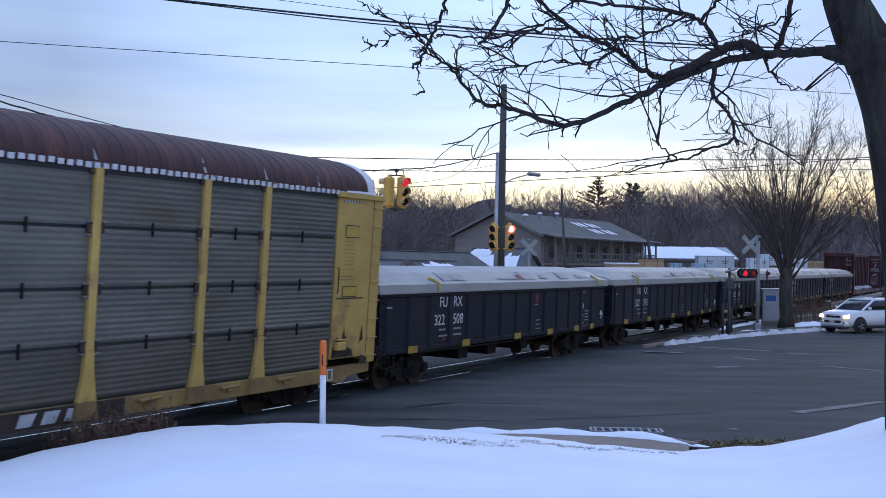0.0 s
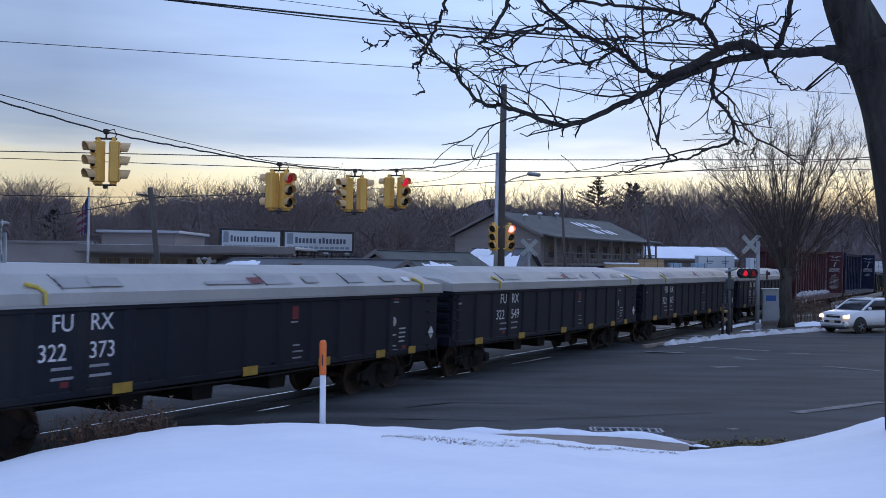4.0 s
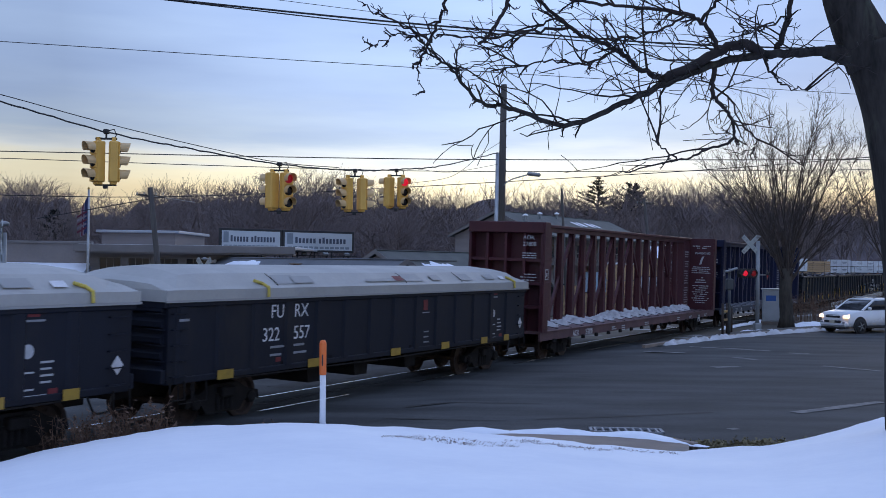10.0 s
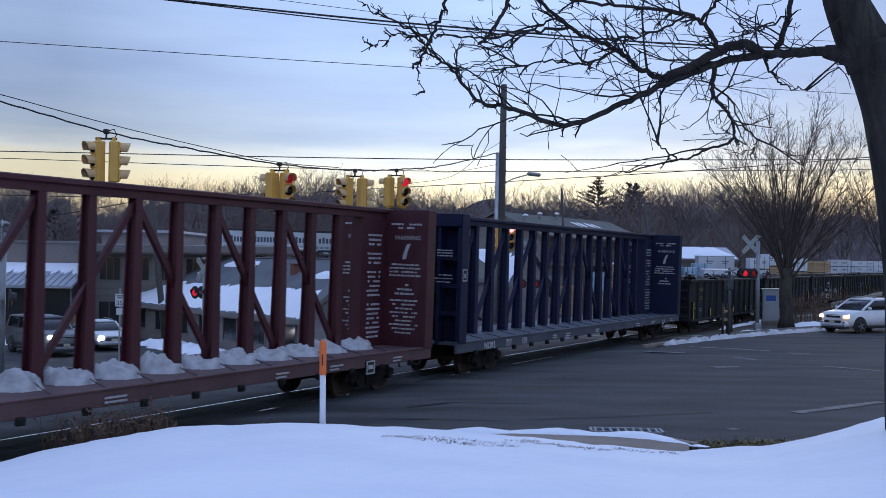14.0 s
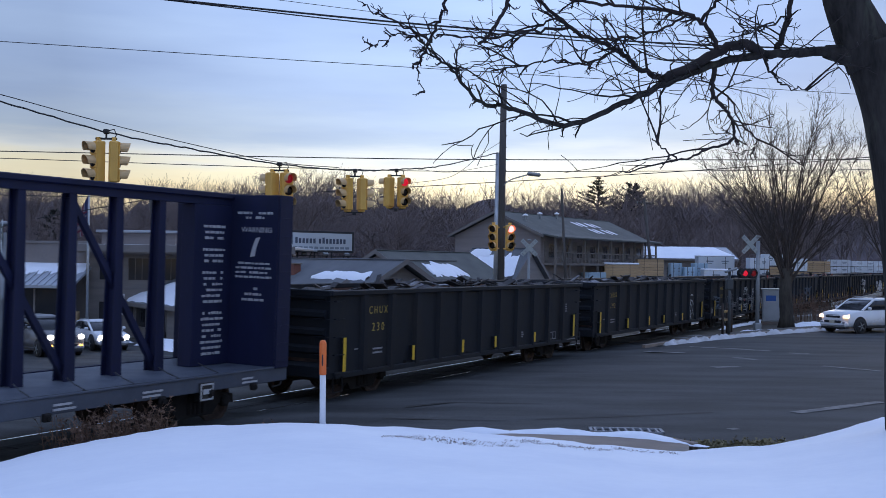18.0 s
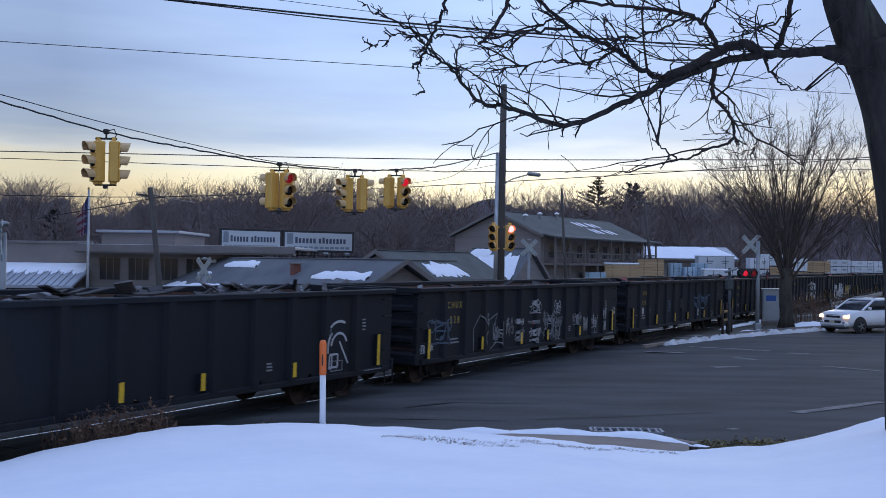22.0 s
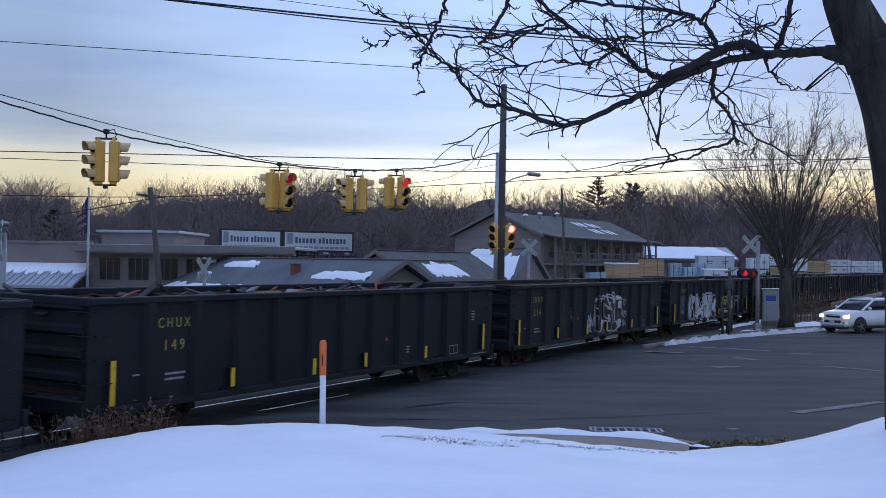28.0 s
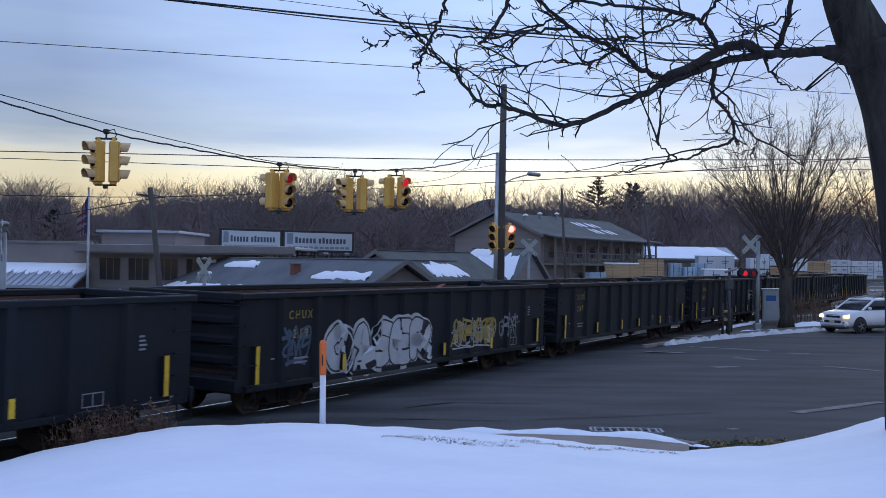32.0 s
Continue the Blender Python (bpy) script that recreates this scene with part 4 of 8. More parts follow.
def centre_beam(s, mat, deck, name, label, number, snowy, L=23.6):
    t = car(name, s, label, "railway car")
    part("deck", Geo().box(0.1, L - 0.1, -1.36, 1.36, 0.98, 1.07, 0.01), deck, t, "worn deck boards")
    for o in (-1, 1):
        g = Geo().box(0.0, L, min(o * 1.34, o * 1.42), max(o * 1.34, o * 1.42), 0.76, 1.09, 0.012)
        g.box(0.0, L, min(o * 1.30, o * 1.45), max(o * 1.30, o * 1.45), 1.05, 1.09, 0.008)
        part("side_sill", g, deck if o < 0 else mat, t)
    part("centre_sill", Geo().box(0, L, -0.3, 0.3, 0.55, 0.95, 0.02), "under", t)
    for k in range(16):
        x = 1.2 + k * (L - 2.4) / 15
        part("winch", Geo().box(x - 0.09, x + 0.09, -1.49, -1.40, 0.66, 0.80, 0.02).rod((x, -1.52, 0.72), (x, -1.4, 0.72), 0.05), "under", t, "cable winch under the sill")
    part("top_chord", Geo().box(0.3, L - 0.3, -0.22, 0.22, 4.70, 4.82, 0.02).box(0.3, L - 0.3, -0.14, 0.14, 4.55, 4.70), mat, t)
    n = 18
    for k in range(n):
        x = 1.43 + (L - 2.9) / 17 * k
        for o in (-1, 1):
            p = Geo().prism([(x - 0.13, 1.07), (x + 0.13, 1.07), (x + 0.09, 4.62), (x - 0.09, 4.62)], 1, o * 0.10, o * 0.125)
            g = Geo().add([(a, b * (1.2 if c < 2 else 0.9), c) for a, b, c in p.v], p.f)
            part("post", g, mat, t)
        part("post_web", Geo().prism([(-0.13, 1.07), (0.13, 1.07), (0.09, 4.6), (-0.09, 4.6)], 0, x - 0.025, x + 0.025), mat, t)
    for k in range(n - 1):
        x = 1.43 + (L - 2.9) / 17 * k
        a, b = (1.15, 4.5) if k < n // 2 else (4.5, 1.15)
        if k % 2 == 0 and k + 2 < n:
            part("diagonal_brace", Geo().beam((x, 0.0, a), (x + (L - 2.9) / 8.5, 0.0, b), 0.10, 0.13), mat, t)
    for x, o in ((0.0, 1), (L, -1)):
        xi = x + o * 0.5
        bh = part("bulkhead", Geo().box(min(x + o * 0.42, xi), max(x + o * 0.42, xi), -1.42, 1.42, 1.05, 4.80, 0.01), mat, t, "ribbed end bulkhead with white stencils")
        for y in (-1.36, -0.7, 0, 0.7, 1.36):
            part("rib", Geo().box(min(x + o * 0.06, x + o * 0.418), max(x + o * 0.06, x + o * 0.418), y - 0.05, y + 0.05, 1.0, 4.41, 0.01), mat, bh)
        part("header", Geo().box(min(x + o * 0.02, x + o * 0.417), max(x + o * 0.02, x + o * 0.417), -1.42, 1.42, 4.42, 4.80, 0.02), mat, bh)
        for z in (1.9, 2.7, 3.5):
            part("cross_rib", Geo().box(min(x + o * 0.1, x + o * 0.416), max(x + o * 0.1, x + o * 0.416), -1.4, 1.4, z - 0.05, z + 0.05), mat, bh)
        if o < 0:
            # both halves of the inner face carry the same printed warning, the beam's end web a tall column of print
            across = lambda g, a, b, z0, z1: g.box(xi - 0.006, xi - 0.002, -b, -a, z0, z1)
            along = lambda g, a, b, z0, z1: g.box(a, b, -0.186, -0.182, z0, z1)
            for c in (0.80, -0.72):
                rows = [(c, 4.38, 0.95, 0.055), (c, 4.28, 0.5, 0.055)]
                rows += [(c, 3.28 - 0.1 * k, 0.98 if k else 0.85, 0.05) for k in range(4)]
                rows += [(c, 2.72 - 0.12 * k, 0.32 + 0.14 * k, 0.06) for k in range(3)]
                if number.startswith("AOK"):
                    rows += [(c, 2.3 - 0.11 * k, 0.9 - 0.18 * (k % 3), 0.05) for k in range(9)]
                word_bars(bh, rows, "letter_mid", across, 5)
                write_to = pose(xi - 0.003, -c + 0.36, 3.98, 90, 0, -90)
                lettering("lettering", "WARNING", 0.17, "letter_mid", bh, write_to)
                part("stencil_mark", Geo().prism([(-c - 0.02, 3.46), (-c + 0.10, 3.44), (-c + 0.06, 3.62), (-c - 0.04, 3.86), (-c - 0.16, 3.88), (-c - 0.06, 3.66)], 0, xi - 0.006, xi - 0.002), "letter_mid", bh)
            part("end_web", Geo().box(xi - 1.25, xi - 0.003, -0.18, 0.18, 1.075, 4.545, 0.01), mat, bh, "plate closing the end of the centre beam")
            word_bars(bh, [(xi - 0.6, 4.05 - 0.125 * k, 0.62 if k % 4 else 0.72, 0.06) for k in range(23) if k not in (3, 7, 14)], "letter_mid", along, 6)
        else:
            near = lambda g, a, b, z0, z1: g.box(x + 0.05, x + 0.055, -b, -a, z0, z1)
            word_bars(bh, [(0.35, 4.56, 0.5, 0.06), (-0.25, 4.56, 0.45, 0.06), (0.9, 3.72, 0.5, 0.035), (0.9, 3.64, 0.52, 0.035), (0.9, 3.56, 0.5, 0.035), (0.85, 3.0, 0.6, 0.035), (0.88, 2.9, 0.6, 0.035), (0.9, 2.8, 0.5, 0.035)], "letter_mid", near, 7)
            if number.startswith("AOK"):
                for text, z in (("AOK", 4.2), ("27808", 3.98)):
                    lettering("lettering", text, 0.2, "letter_mid", bh, pose(x + 0.052, -0.65, z, 90, 0, -90))
        ladder(t, x + o * 0.05 if o > 0 else x - 0.45, -1.47, 1.2, 4.3, mat, 9, 0.38)
    part("plate_label", Geo().box(0.12, 0.40, -1.482, -1.476, 2.85, 2.88).box(0.12, 0.40, -1.482, -1.476, 3.17, 3.2).box(0.12, 0.15, -1.482, -1.476, 2.88, 3.17).box(0.37, 0.40, -1.482, -1.476, 2.88, 3.17).box(0.22, 0.3, -1.482, -1.476, 2.95, 3.08), "letter_mid", t, "framed white label")
    for x in (0.03, L - 0.49):
        part("corner_post", Geo().box(x, x + 0.46, -1.474, -1.425, 1.05, 4.8, 0.01), mat, t)
    trucks(t, (2.6, L - 2.6))
    couplers(t, L)
    y = -1.458
    if number:
        for word, x in zip(number.split(), (2.95, 4.25) if snowy else (1.75, 3.3, 4.55)):
            write(t, word, x, 0.79, 0.30, "letter_white", y)
    part("stencil_box", Geo().box(20.2, 20.58, y - 0.02, y, 0.6, 0.63).box(20.2, 20.58, y - 0.02, y, 0.9, 0.93).box(20.2, 20.23, y - 0.02, y, 0.63, 0.9).box(20.55, 20.58, y - 0.02, y, 0.63, 0.9).box(20.28, 20.5, y - 0.02, y, 0.72, 0.82), "letter_mid", t, "framed white stencil")
    part("stencil_backing", Geo().box(20.18, 20.6, y - 0.003, y + 0.01, 0.58, 0.95), "black", t)
    for x in (7.2, 8.4, 11.5, 16.5, 18.6, 21.5):
        bars(t, x, 0.9, 3 if x == 8.4 else 2, 0.55, 0.04, 0.08, "letter_mid", y)
    for k in range(n - 1):
        x = 1.43 + (L - 2.9) / 17 * (k + 0.5)
        part("tie_down_cable", Geo().tube([(x - 0.2, -1.36, 1.1), (x, -0.9, 1.14), (x + 0.2, -0.5, 1.2)], 0.012, 4), "black", t)
        if snowy and rnd(0, 1) < 0.9:
            part("snow_mound", snow_mound(int(s) + k, rnd(0.9, 1.06), rnd(0.9, 1.15), rnd(0.17, 0.29)), "heap_snow", t, "mound of old snow on the deck", True, pose(x, -0.22, 1.068))
    return t


def autorack(s):
    L, B = 27.75, 27.3
    t = car("autorack", s, "tall enclosed autorack car, grey corrugated panels, yellow frame, brown roof", "railway car", rock=1.9)
    part("deck_sill", Geo().box(0, L - 1.9, -1.5, -1.38, 0.62, 0.96, 0.02).box(0, L, 1.38, 1.5, 0.62, 0.96, 0.02), "rack_sill", t, "rust-stained yellow side sill")
    part("sill_end", Geo().prism([(L - 1.898, 0.96), (L - 0.12, 0.96), (L - 0.12, 0.74), (L - 1.0, 0.70), (L - 1.3, 0.55), (L - 1.898, 0.62)], 1, -1.46, -1.36), "rack_sill", t, "stepped grimy end of the sill")
    part("sill_grime", Geo().box(0.3, B - 8.0, -1.506, -1.5005, 0.63, 0.95), "rust_stain", t, "black band behind the owner mark")
    part("centre_sill", Geo().box(0, L, -0.5, 0.5, 0.55, 0.9), "under", t)
    part("deck_floor", Geo().box(0, L, -1.38, 1.38, 0.86, 0.94), "under", t)
    posts = [B - 4.22, B - 6.15, B - 8.97, B - 11.9, B - 14.4, B - 16.4, B - 19.4, B - 22.2, B - 24.6]
    xe = B - 1.52
    edges = [1.4] + sorted(posts) + [xe]
    rows = [0.99, 1.94, 2.92, 3.98, 4.98]
    for o in (-1, 1):
        for a, b in zip(edges, edges[1:]):
            for r, (z0, z1) in enumerate(zip(rows, rows[1:])):
                g = Geo()
                n = 9
                v = []
                for k in range(2 * n + 1):
                    z = z0 + 0.03 + (z1 - z0 - 0.06) * k / (2 * n)
                    dy = (0.016 if k % 6 == 1 else 0.011) if k % 2 else 0.0
                    v += [(a + 0.02, o * (1.49 + dy), z), (b - 0.02, o * (1.49 + dy), z)]
                g.add(v, [(2 * k, 2 * k + 1, 2 * k + 3, 2 * k + 2) for k in range(2 * n)])
                p = part("side_panel", g, "rack_grey" if r else "rack_olive", t)
                if o < 0 and r:
                    c = a + (b - a) * 0.5
                    part("panel_clip", Geo().box(c - 0.025, c + 0.025, -1.54, -1.5, z0 - 0.14, z0 + 0.12, 0.01), "under", p)
        part("panel_backing", Geo().box(1.4, xe, min(o * 1.44, o * 1.46), max(o * 1.44, o * 1.46), 0.96, 5.0), "black", t)
        for x in posts:
            p = Geo().box(x - 0.095, x + 0.095, min(o * 1.47, o * 1.58), max(o * 1.47, o * 1.58), 1.86, 5.0, 0.015)
            p.prism([(x - 0.095, 1.86), (x + 0.095, 1.86), (x + 0.115, 1.5), (x + 0.21, 0.985), (x - 0.21, 0.985), (x - 0.115, 1.5)], 1, o * 1.48, o * 1.578)
            ps = part("side_post", p, "rack_yellow", t, "yellow post")
            part("post_foot", Geo().prism([(x - 0.21, 0.982), (x + 0.21, 0.982), (x + 0.28, 0.66), (x - 0.28, 0.66)], 1, o * 1.48, o * 1.57), "rack_sill", ps, "rust-stained foot of the post")
            if o < 0:
                for z in rows[1:]:
                    for d in (-0.15, 0.15):
                        part("bracket", Geo().box(x + d - 0.05, x + d + 0.05, -1.555, -1.5, z - 0.1, z + 0.06, 0.01), "wheel", ps, "rusty bolted bracket")
                        part("bracket_plate", Geo().obox(pose(x + d * 1.05, -1.545, z + 0.09, 0, 12 if d > 0 else -12), 0.12, 0.07, 0.03, 0.008), "bracket", ps)
                        if z < 4.9:
                            part("bracket_plate", Geo().obox(pose(x + d * 1.05, -1.545, z - 0.14, 0, -12 if d > 0 else 12), 0.12, 0.07, 0.03, 0.008), "bracket", ps)
        for a, b in ((0.0, 1.38), (xe + 0.02, L)):
            g = Geo().box(a, b - 0.42, min(o * 1.42, o * 1.53), max(o * 1.42, o * 1.53), 1.15, 5.02, 0.015)
            g.box(b - 0.418, b, min(o * 1.42, o * 1.535), max(o * 1.42, o * 1.535), 0.98, 5.02, 0.015)
            g.box(a - 0.1, b, min(o * 1.42, o * 1.60), max(o * 1.42, o * 1.60), 4.93, 5.06, 0.015)
            e = part("end_panel", g, "rack_yellow", t, "yellow end side panel")
            if o < 0:
                for z, h in ((4.02, 0.26), (2.62, 0.22)):
                    part("placard", Geo().box(a + 0.33, a + 0.92, -1.5385, -1.5305, z - 0.02, z + h + 0.02), "rust_stain", e)
                    q = part("placard", Geo().box(a + 0.35, a + 0.90, -1.543, -1.539, z, z + h), "placard_yellow", e, "bright yellow notice plate")
                bars(e, a + 0.33, 3.90, 7, 0.5, 0.018, 0.09, "grille", -1.533)
                bars(e, a + 0.2, 3.08, 2, 0.75, 0.022, 0.08, "grille", -1.533)
                bars(e, a + 0.45, 2.36, 1, 0.3, 0.05, 0.08, "grille", -1.533)
                part("seam", Geo().box(a + 0.08, b - 0.68, -1.538, -1.53, 2.555, 2.585), "black", e)
                part("seam", Geo().box(a + 0.33, a + 0.85, -1.536, -1.53, 3.24, 3.255), "grille", e)
                part("seam", Geo().box(b - 0.43, b - 0.405, -1.539, -1.531, 1.2, 4.9), "grille", e)
                part("grab_iron", Geo().tube([(a + 0.07, -1.53, 2.7), (a + 0.07, -1.585, 2.72), (a + 0.07, -1.585, 3.28), (a + 0.07, -1.53, 3.3)], 0.014, 5), "under", e)
                part("slot_row", Geo().box(a + 0.2, a + 1.0, -1.537, -1.53, 4.83, 4.88), "black", e)
                for k in range(6):
                    part("slot_tooth", Geo().box(a + 0.23 + 0.13 * k, a + 0.29 + 0.13 * k, -1.541, -1.5375, 4.83, 4.88), "rack_white", e)
                for poly in ([(0.02, 1.18), (0.95, 1.18), (0.9, 1.34), (0.66, 1.42), (0.72, 1.72), (0.58, 1.64), (0.52, 1.86), (0.42, 1.6), (0.22, 1.66), (0.05, 1.4)], [(1.24, 1.0), (1.6, 1.0), (1.58, 1.1), (1.3, 1.2)], [(1.2, 1.5), (1.36, 1.56), (1.3, 1.9), (1.24, 1.74)]):
                    part("stain", Geo().prism([(a + u, z) for u, z in poly], 1, -1.5395, -1.5365), "rust_stain", e, "black rust stain")
    # rounded roof with close cross ribs
    arc = lambda k, r: (r * 1.56 * math.cos(k), 5.06 + r * 0.82 * math.sin(k) ** 0.8)
    us = [math.pi * k / 44 for k in range(45)]
    ring = [arc(u, 1.0) for u in us] + [(a * 0.97, 5.04 + (b - 5.06) * 0.97) for a, b in [arc(u, 1.0) for u in us]][::-1]
    n = len(ring)
    xs = [0.5] + [0.5 + (L - 1.3) * k / 40 for k in range(1, 40)] + [L - 0.8]
    v = [(x, a, b) for x in xs for a, b in ring]
    f = [(i * n + j, i * n + (j + 1) % n, (i + 1) * n + (j + 1) % n, (i + 1) * n + j) for i in range(len(xs) - 1) for j in range(n)]
    f += [tuple(range(n)), tuple((len(xs) - 1) * n + j for j in range(n))]
    roof = part("roof", Geo().add(v, f), "rack_roof", t, "rounded rust-brown roof")
    g = Geo()
    for k in range(84):
        x = 0.7 + (L - 1.7) * k / 83
        v = [(xx, *arc(u, r)) for u in us[1:24] for xx, r in ((x - 0.035, 0.999), (x, 1.009), (x + 0.035, 0.999))]
        g.add([(a, -b, c) for a, b, c in v], [(3 * i + j, 3 * i + j + 1, 3 * i + j + 4, 3 * i + j + 3) for i in range(22) for j in (0, 1)])
    tagged(part("roof_ribs", g, "rack_roof", roof), kind="stuff")
    sec = [arc(u, 1.0) for u in us]
    part("roof_end", Geo().prism(sec, 0, L - 0.79, L - 0.45), "rack_white", t, "frosted white roof end")
    part("corner_flashing", Geo().prism([(-1.6, 5.062), (-1.35, 5.062), (-1.30, 5.32), (-1.42, 5.30)], 0, xe + 0.25, L - 0.46), "rack_white", t, "frosted white corner plate")
    rg = random.Random(3)
    clip = mesh_of("eave_bracket", Geo().box(0, 0.13, -1.578, -1.54, 4.99, 5.09, 0.01), M["rack_white"])
    for k in range(int((L - 2.0) / 0.2)):
        part("eave_bracket", clip, "rack_white", t, "white-frosted eave bracket", False, pose(0.6 + 0.2 * k, 0, rg.uniform(-0.012, 0.006)))
    for x in [p - 0.12 for p in posts] + [xe - 0.9]:
        u0, u1 = 0.04, rg.uniform(0.16, 0.34)
        a, b = arc(u0, 1.012), arc(u1, 1.012)
        part("frost_streak", Geo().add([(x - 0.035, -a[0], a[1]), (x + 0.035, -a[0], a[1]), (x - 0.03, -b[0], b[1]), (x - 0.045, -b[0], b[1])], [(0, 1, 2, 3)]), "letter_mid", roof, "white streak run down from the seam")
    part("eave_rail", Geo().box(0.5, L - 1.3, -1.57, -1.5, 5.09, 5.115).box(0.5, L - 1.3, 1.5, 1.56, 5.05, 5.08), "rack_roof", t)
    # black strip laid on the panels as the shade under the eave
    part("eave_shadow_gap", Geo().box(0.5, xe, -1.512, -1.5, 4.90, 4.985), "black", t)
    for x, o in ((0.05, -1), (L - 0.05, 1)):
        g = Geo()
        for k in range(6):
            y = -1.4 + 2.8 * k / 6
            g.box(min(x, x - o * 0.06), max(x, x - o * 0.06), y + 0.02, y + 0.44, 1.0, 4.95, 0.02)
        part("end_door", g, "rack_yellow", t, "folding yellow end door")
    ladder(t, L - 0.42, -1.585, 1.15, 4.75, "rack_yellow", 9, 0.4)
    for a in (0.0, 0.5, 1.0, 1.9, 2.4, 2.9, 8.0, 8.5, 9.0):
        x = B - 9.4 - a
        part("owner_mark", Geo().prism([(x, 0.69), (x + 0.3, 0.69), (x + 0.42, 0.9), (x + 0.08, 0.9)], 1, -1.512, -1.507), "letter_mid", t, "worn white owner mark")
    x = B - 1.75
    part("stencil_frame", Geo().box(x, x + 0.42, -1.512, -1.502, 0.9, 0.93).box(x, x + 0.42, -1.512, -1.502, 0.66, 0.69).box(x, x + 0.04, -1.512, -1.502, 0.69, 0.9).box(x + 0.2, x + 0.23, -1.512, -1.502, 0.69, 0.9).box(x + 0.38, x + 0.42, -1.512, -1.502, 0.69, 0.9), "letter_white", t)
    g = Geo().box(xe + 0.1, xe + 0.5, -1.66, -1.54, 1.36, 1.56, 0.02).rod((xe + 0.12, -1.6, 1.62), (xe + 0.55, -1.62, 1.6), 0.025).rod((xe + 0.5, -1.6, 1.5), (xe + 0.75, -1.62, 1.9), 0.02)
    part("hand_brake", g, "rack_yellow", t, "yellow hand brake housing")
    g = Geo()
    for x in (B - 3.2, B - 5.1, B - 7.4):
        g.rod((x - 0.3, -1.545, 0.86), (x + 0.3, -1.545, 0.88), 0.035).box(x - 0.08, x + 0.08, -1.56, -1.5, 0.76, 0.9, 0.02)
    part("door_gear", g, "rack_sill", t)
    trucks(t, (2.9, L - 2.9))
    couplers(t, L)


M["grille"] = surf("yellow_grille", (0.30, 0.21, 0.05), (0.2, 0.14, 0.04), 8.0, 0.6)
M["bracket"] = surf("grey_bracket", (0.20, 0.19, 0.18), (0.13, 0.125, 0.12), 6.0, 0.6)
autorack(22.62 - 27.3)
for k, number in enumerate(("322 508", "322 373", "322 549", "322 475", "322 557")):
    covered_gondola(23.3 + 17.65 * k, number)
centre_beam(112.3, "beam_red", "deck_red", "centre_beam_flatcar", "oxide-red centre-beam flatcar with old snow on its empty deck", "AOK 27808", True)
centre_beam(137.45, "beam_blue", "deck_blue", "centre_beam_flatcar", "dark blue centre-beam flatcar, empty, with tall end bulkheads", "NOKL 737 193", False, 23.1)


def tags_a(t, y):
    scrawl(t, 12.2, 1.5, 1.0, 0.5, 3, "graffiti", 4, y)


def tags_round(t, y):
    g = Geo()
    arc = lambda cx, cz, r, a, b: [(cx + r * math.cos(a + (b - a) * i / 12), cz + r * math.sin(a + (b - a) * i / 12)) for i in range(13)]
    ribbon(g, arc(14.0, 1.35, 0.62, 1.2, 3.3), 0.03, y)
    ribbon(g, arc(14.0, 1.35, 0.34, 0.4, 3.0), 0.03, y)
    for a, b in (((13.5, 1.7), (13.7, 1.5)), ((13.5, 1.5), (13.7, 1.7)), ((13.45, 1.2), (13.95, 1.2)), ((13.45, 0.9), (13.95, 0.9)), ((13.45, 0.9), (13.45, 1.2)), ((13.95, 0.9), (13.95, 1.2)), ((13.7, 0.9), (13.7, 1.2)), ((14.0, 1.5), (14.4, 0.95))):
        ribbon(g, [a, b], 0.025, y)
    painted(t, g, "graffiti", "white line graffiti of arcs and crosses")


def tags_many(t, y):
    # a large thin arrow-headed outline, then small tags from bay to bay
    g = Geo()
    ribbon(g, [(3.55, 0.8), (3.5, 1.45), (3.95, 1.85), (4.3, 1.55), (4.25, 1.9), (4.6, 1.6), (4.2, 1.2), (4.3, 0.95)], 0.016, y)
    ribbon(g, [(4.5, 1.65), (5.15, 1.85), (4.85, 1.3), (5.1, 0.95), (4.7, 0.78)], 0.016, y)
    painted(t, g, "letter_dim", "large thin graffiti outline")
    tags = ((4.92, 1.0, 0.5, 0.55, 5, "letter_dim"), (5.75, 0.98, 0.6, 0.72, 3, "letter_dim"), (6.55, 1.42, 0.6, 0.2, 5, "letter_mid"), (6.55, 0.95, 0.62, 0.36, 4, "letter_dim"), (7.68, 1.8, 0.92, 0.38, 6, "letter_mid"), (7.7, 1.4, 0.8, 0.12, 4, "letter_dim"),
            (7.66, 1.0, 0.98, 0.26, 7, "letter_mid"), (7.85, 0.76, 0.45, 0.2, 3, "letter_mid"), (8.85, 1.2, 0.7, 0.55, 6, "letter_dim"), (8.85, 0.85, 0.7, 0.4, 6, "letter_dim"), (9.9, 1.72, 0.45, 0.38, 3, "letter_mid"), (9.9, 1.25, 0.55, 0.3, 3, "letter_dim"), (9.9, 0.82, 0.5, 0.38, 4, "letter_dim"),
            (11.6, 1.25, 0.5, 0.4, 3, "letter_dim"), (12.7, 0.92, 0.4, 0.5, 5, "letter_mid"), (13.3, 1.08, 0.75, 0.42, 6, "letter_mid"), (14.6, 1.3, 0.5, 0.4, 4, "letter_mid"), (14.65, 0.85, 0.5, 0.4, 5, "letter_mid"), (15.75, 1.4, 0.4, 0.32, 3, "letter_mid"))
    for k, (x, z, w, h, n, m) in enumerate(tags):
        scrawl(t, x, z, w, h, n, m, 20 + k, y, 0.015)
    scrawl(t, 0.8, 1.2, 1.2, 0.6, 3, "graffiti_blue", 77, y, 0.03)
    scrawl(t, 0.3, 0.9, 0.7, 0.3, 4, "graffiti", 78, y, 0.015)


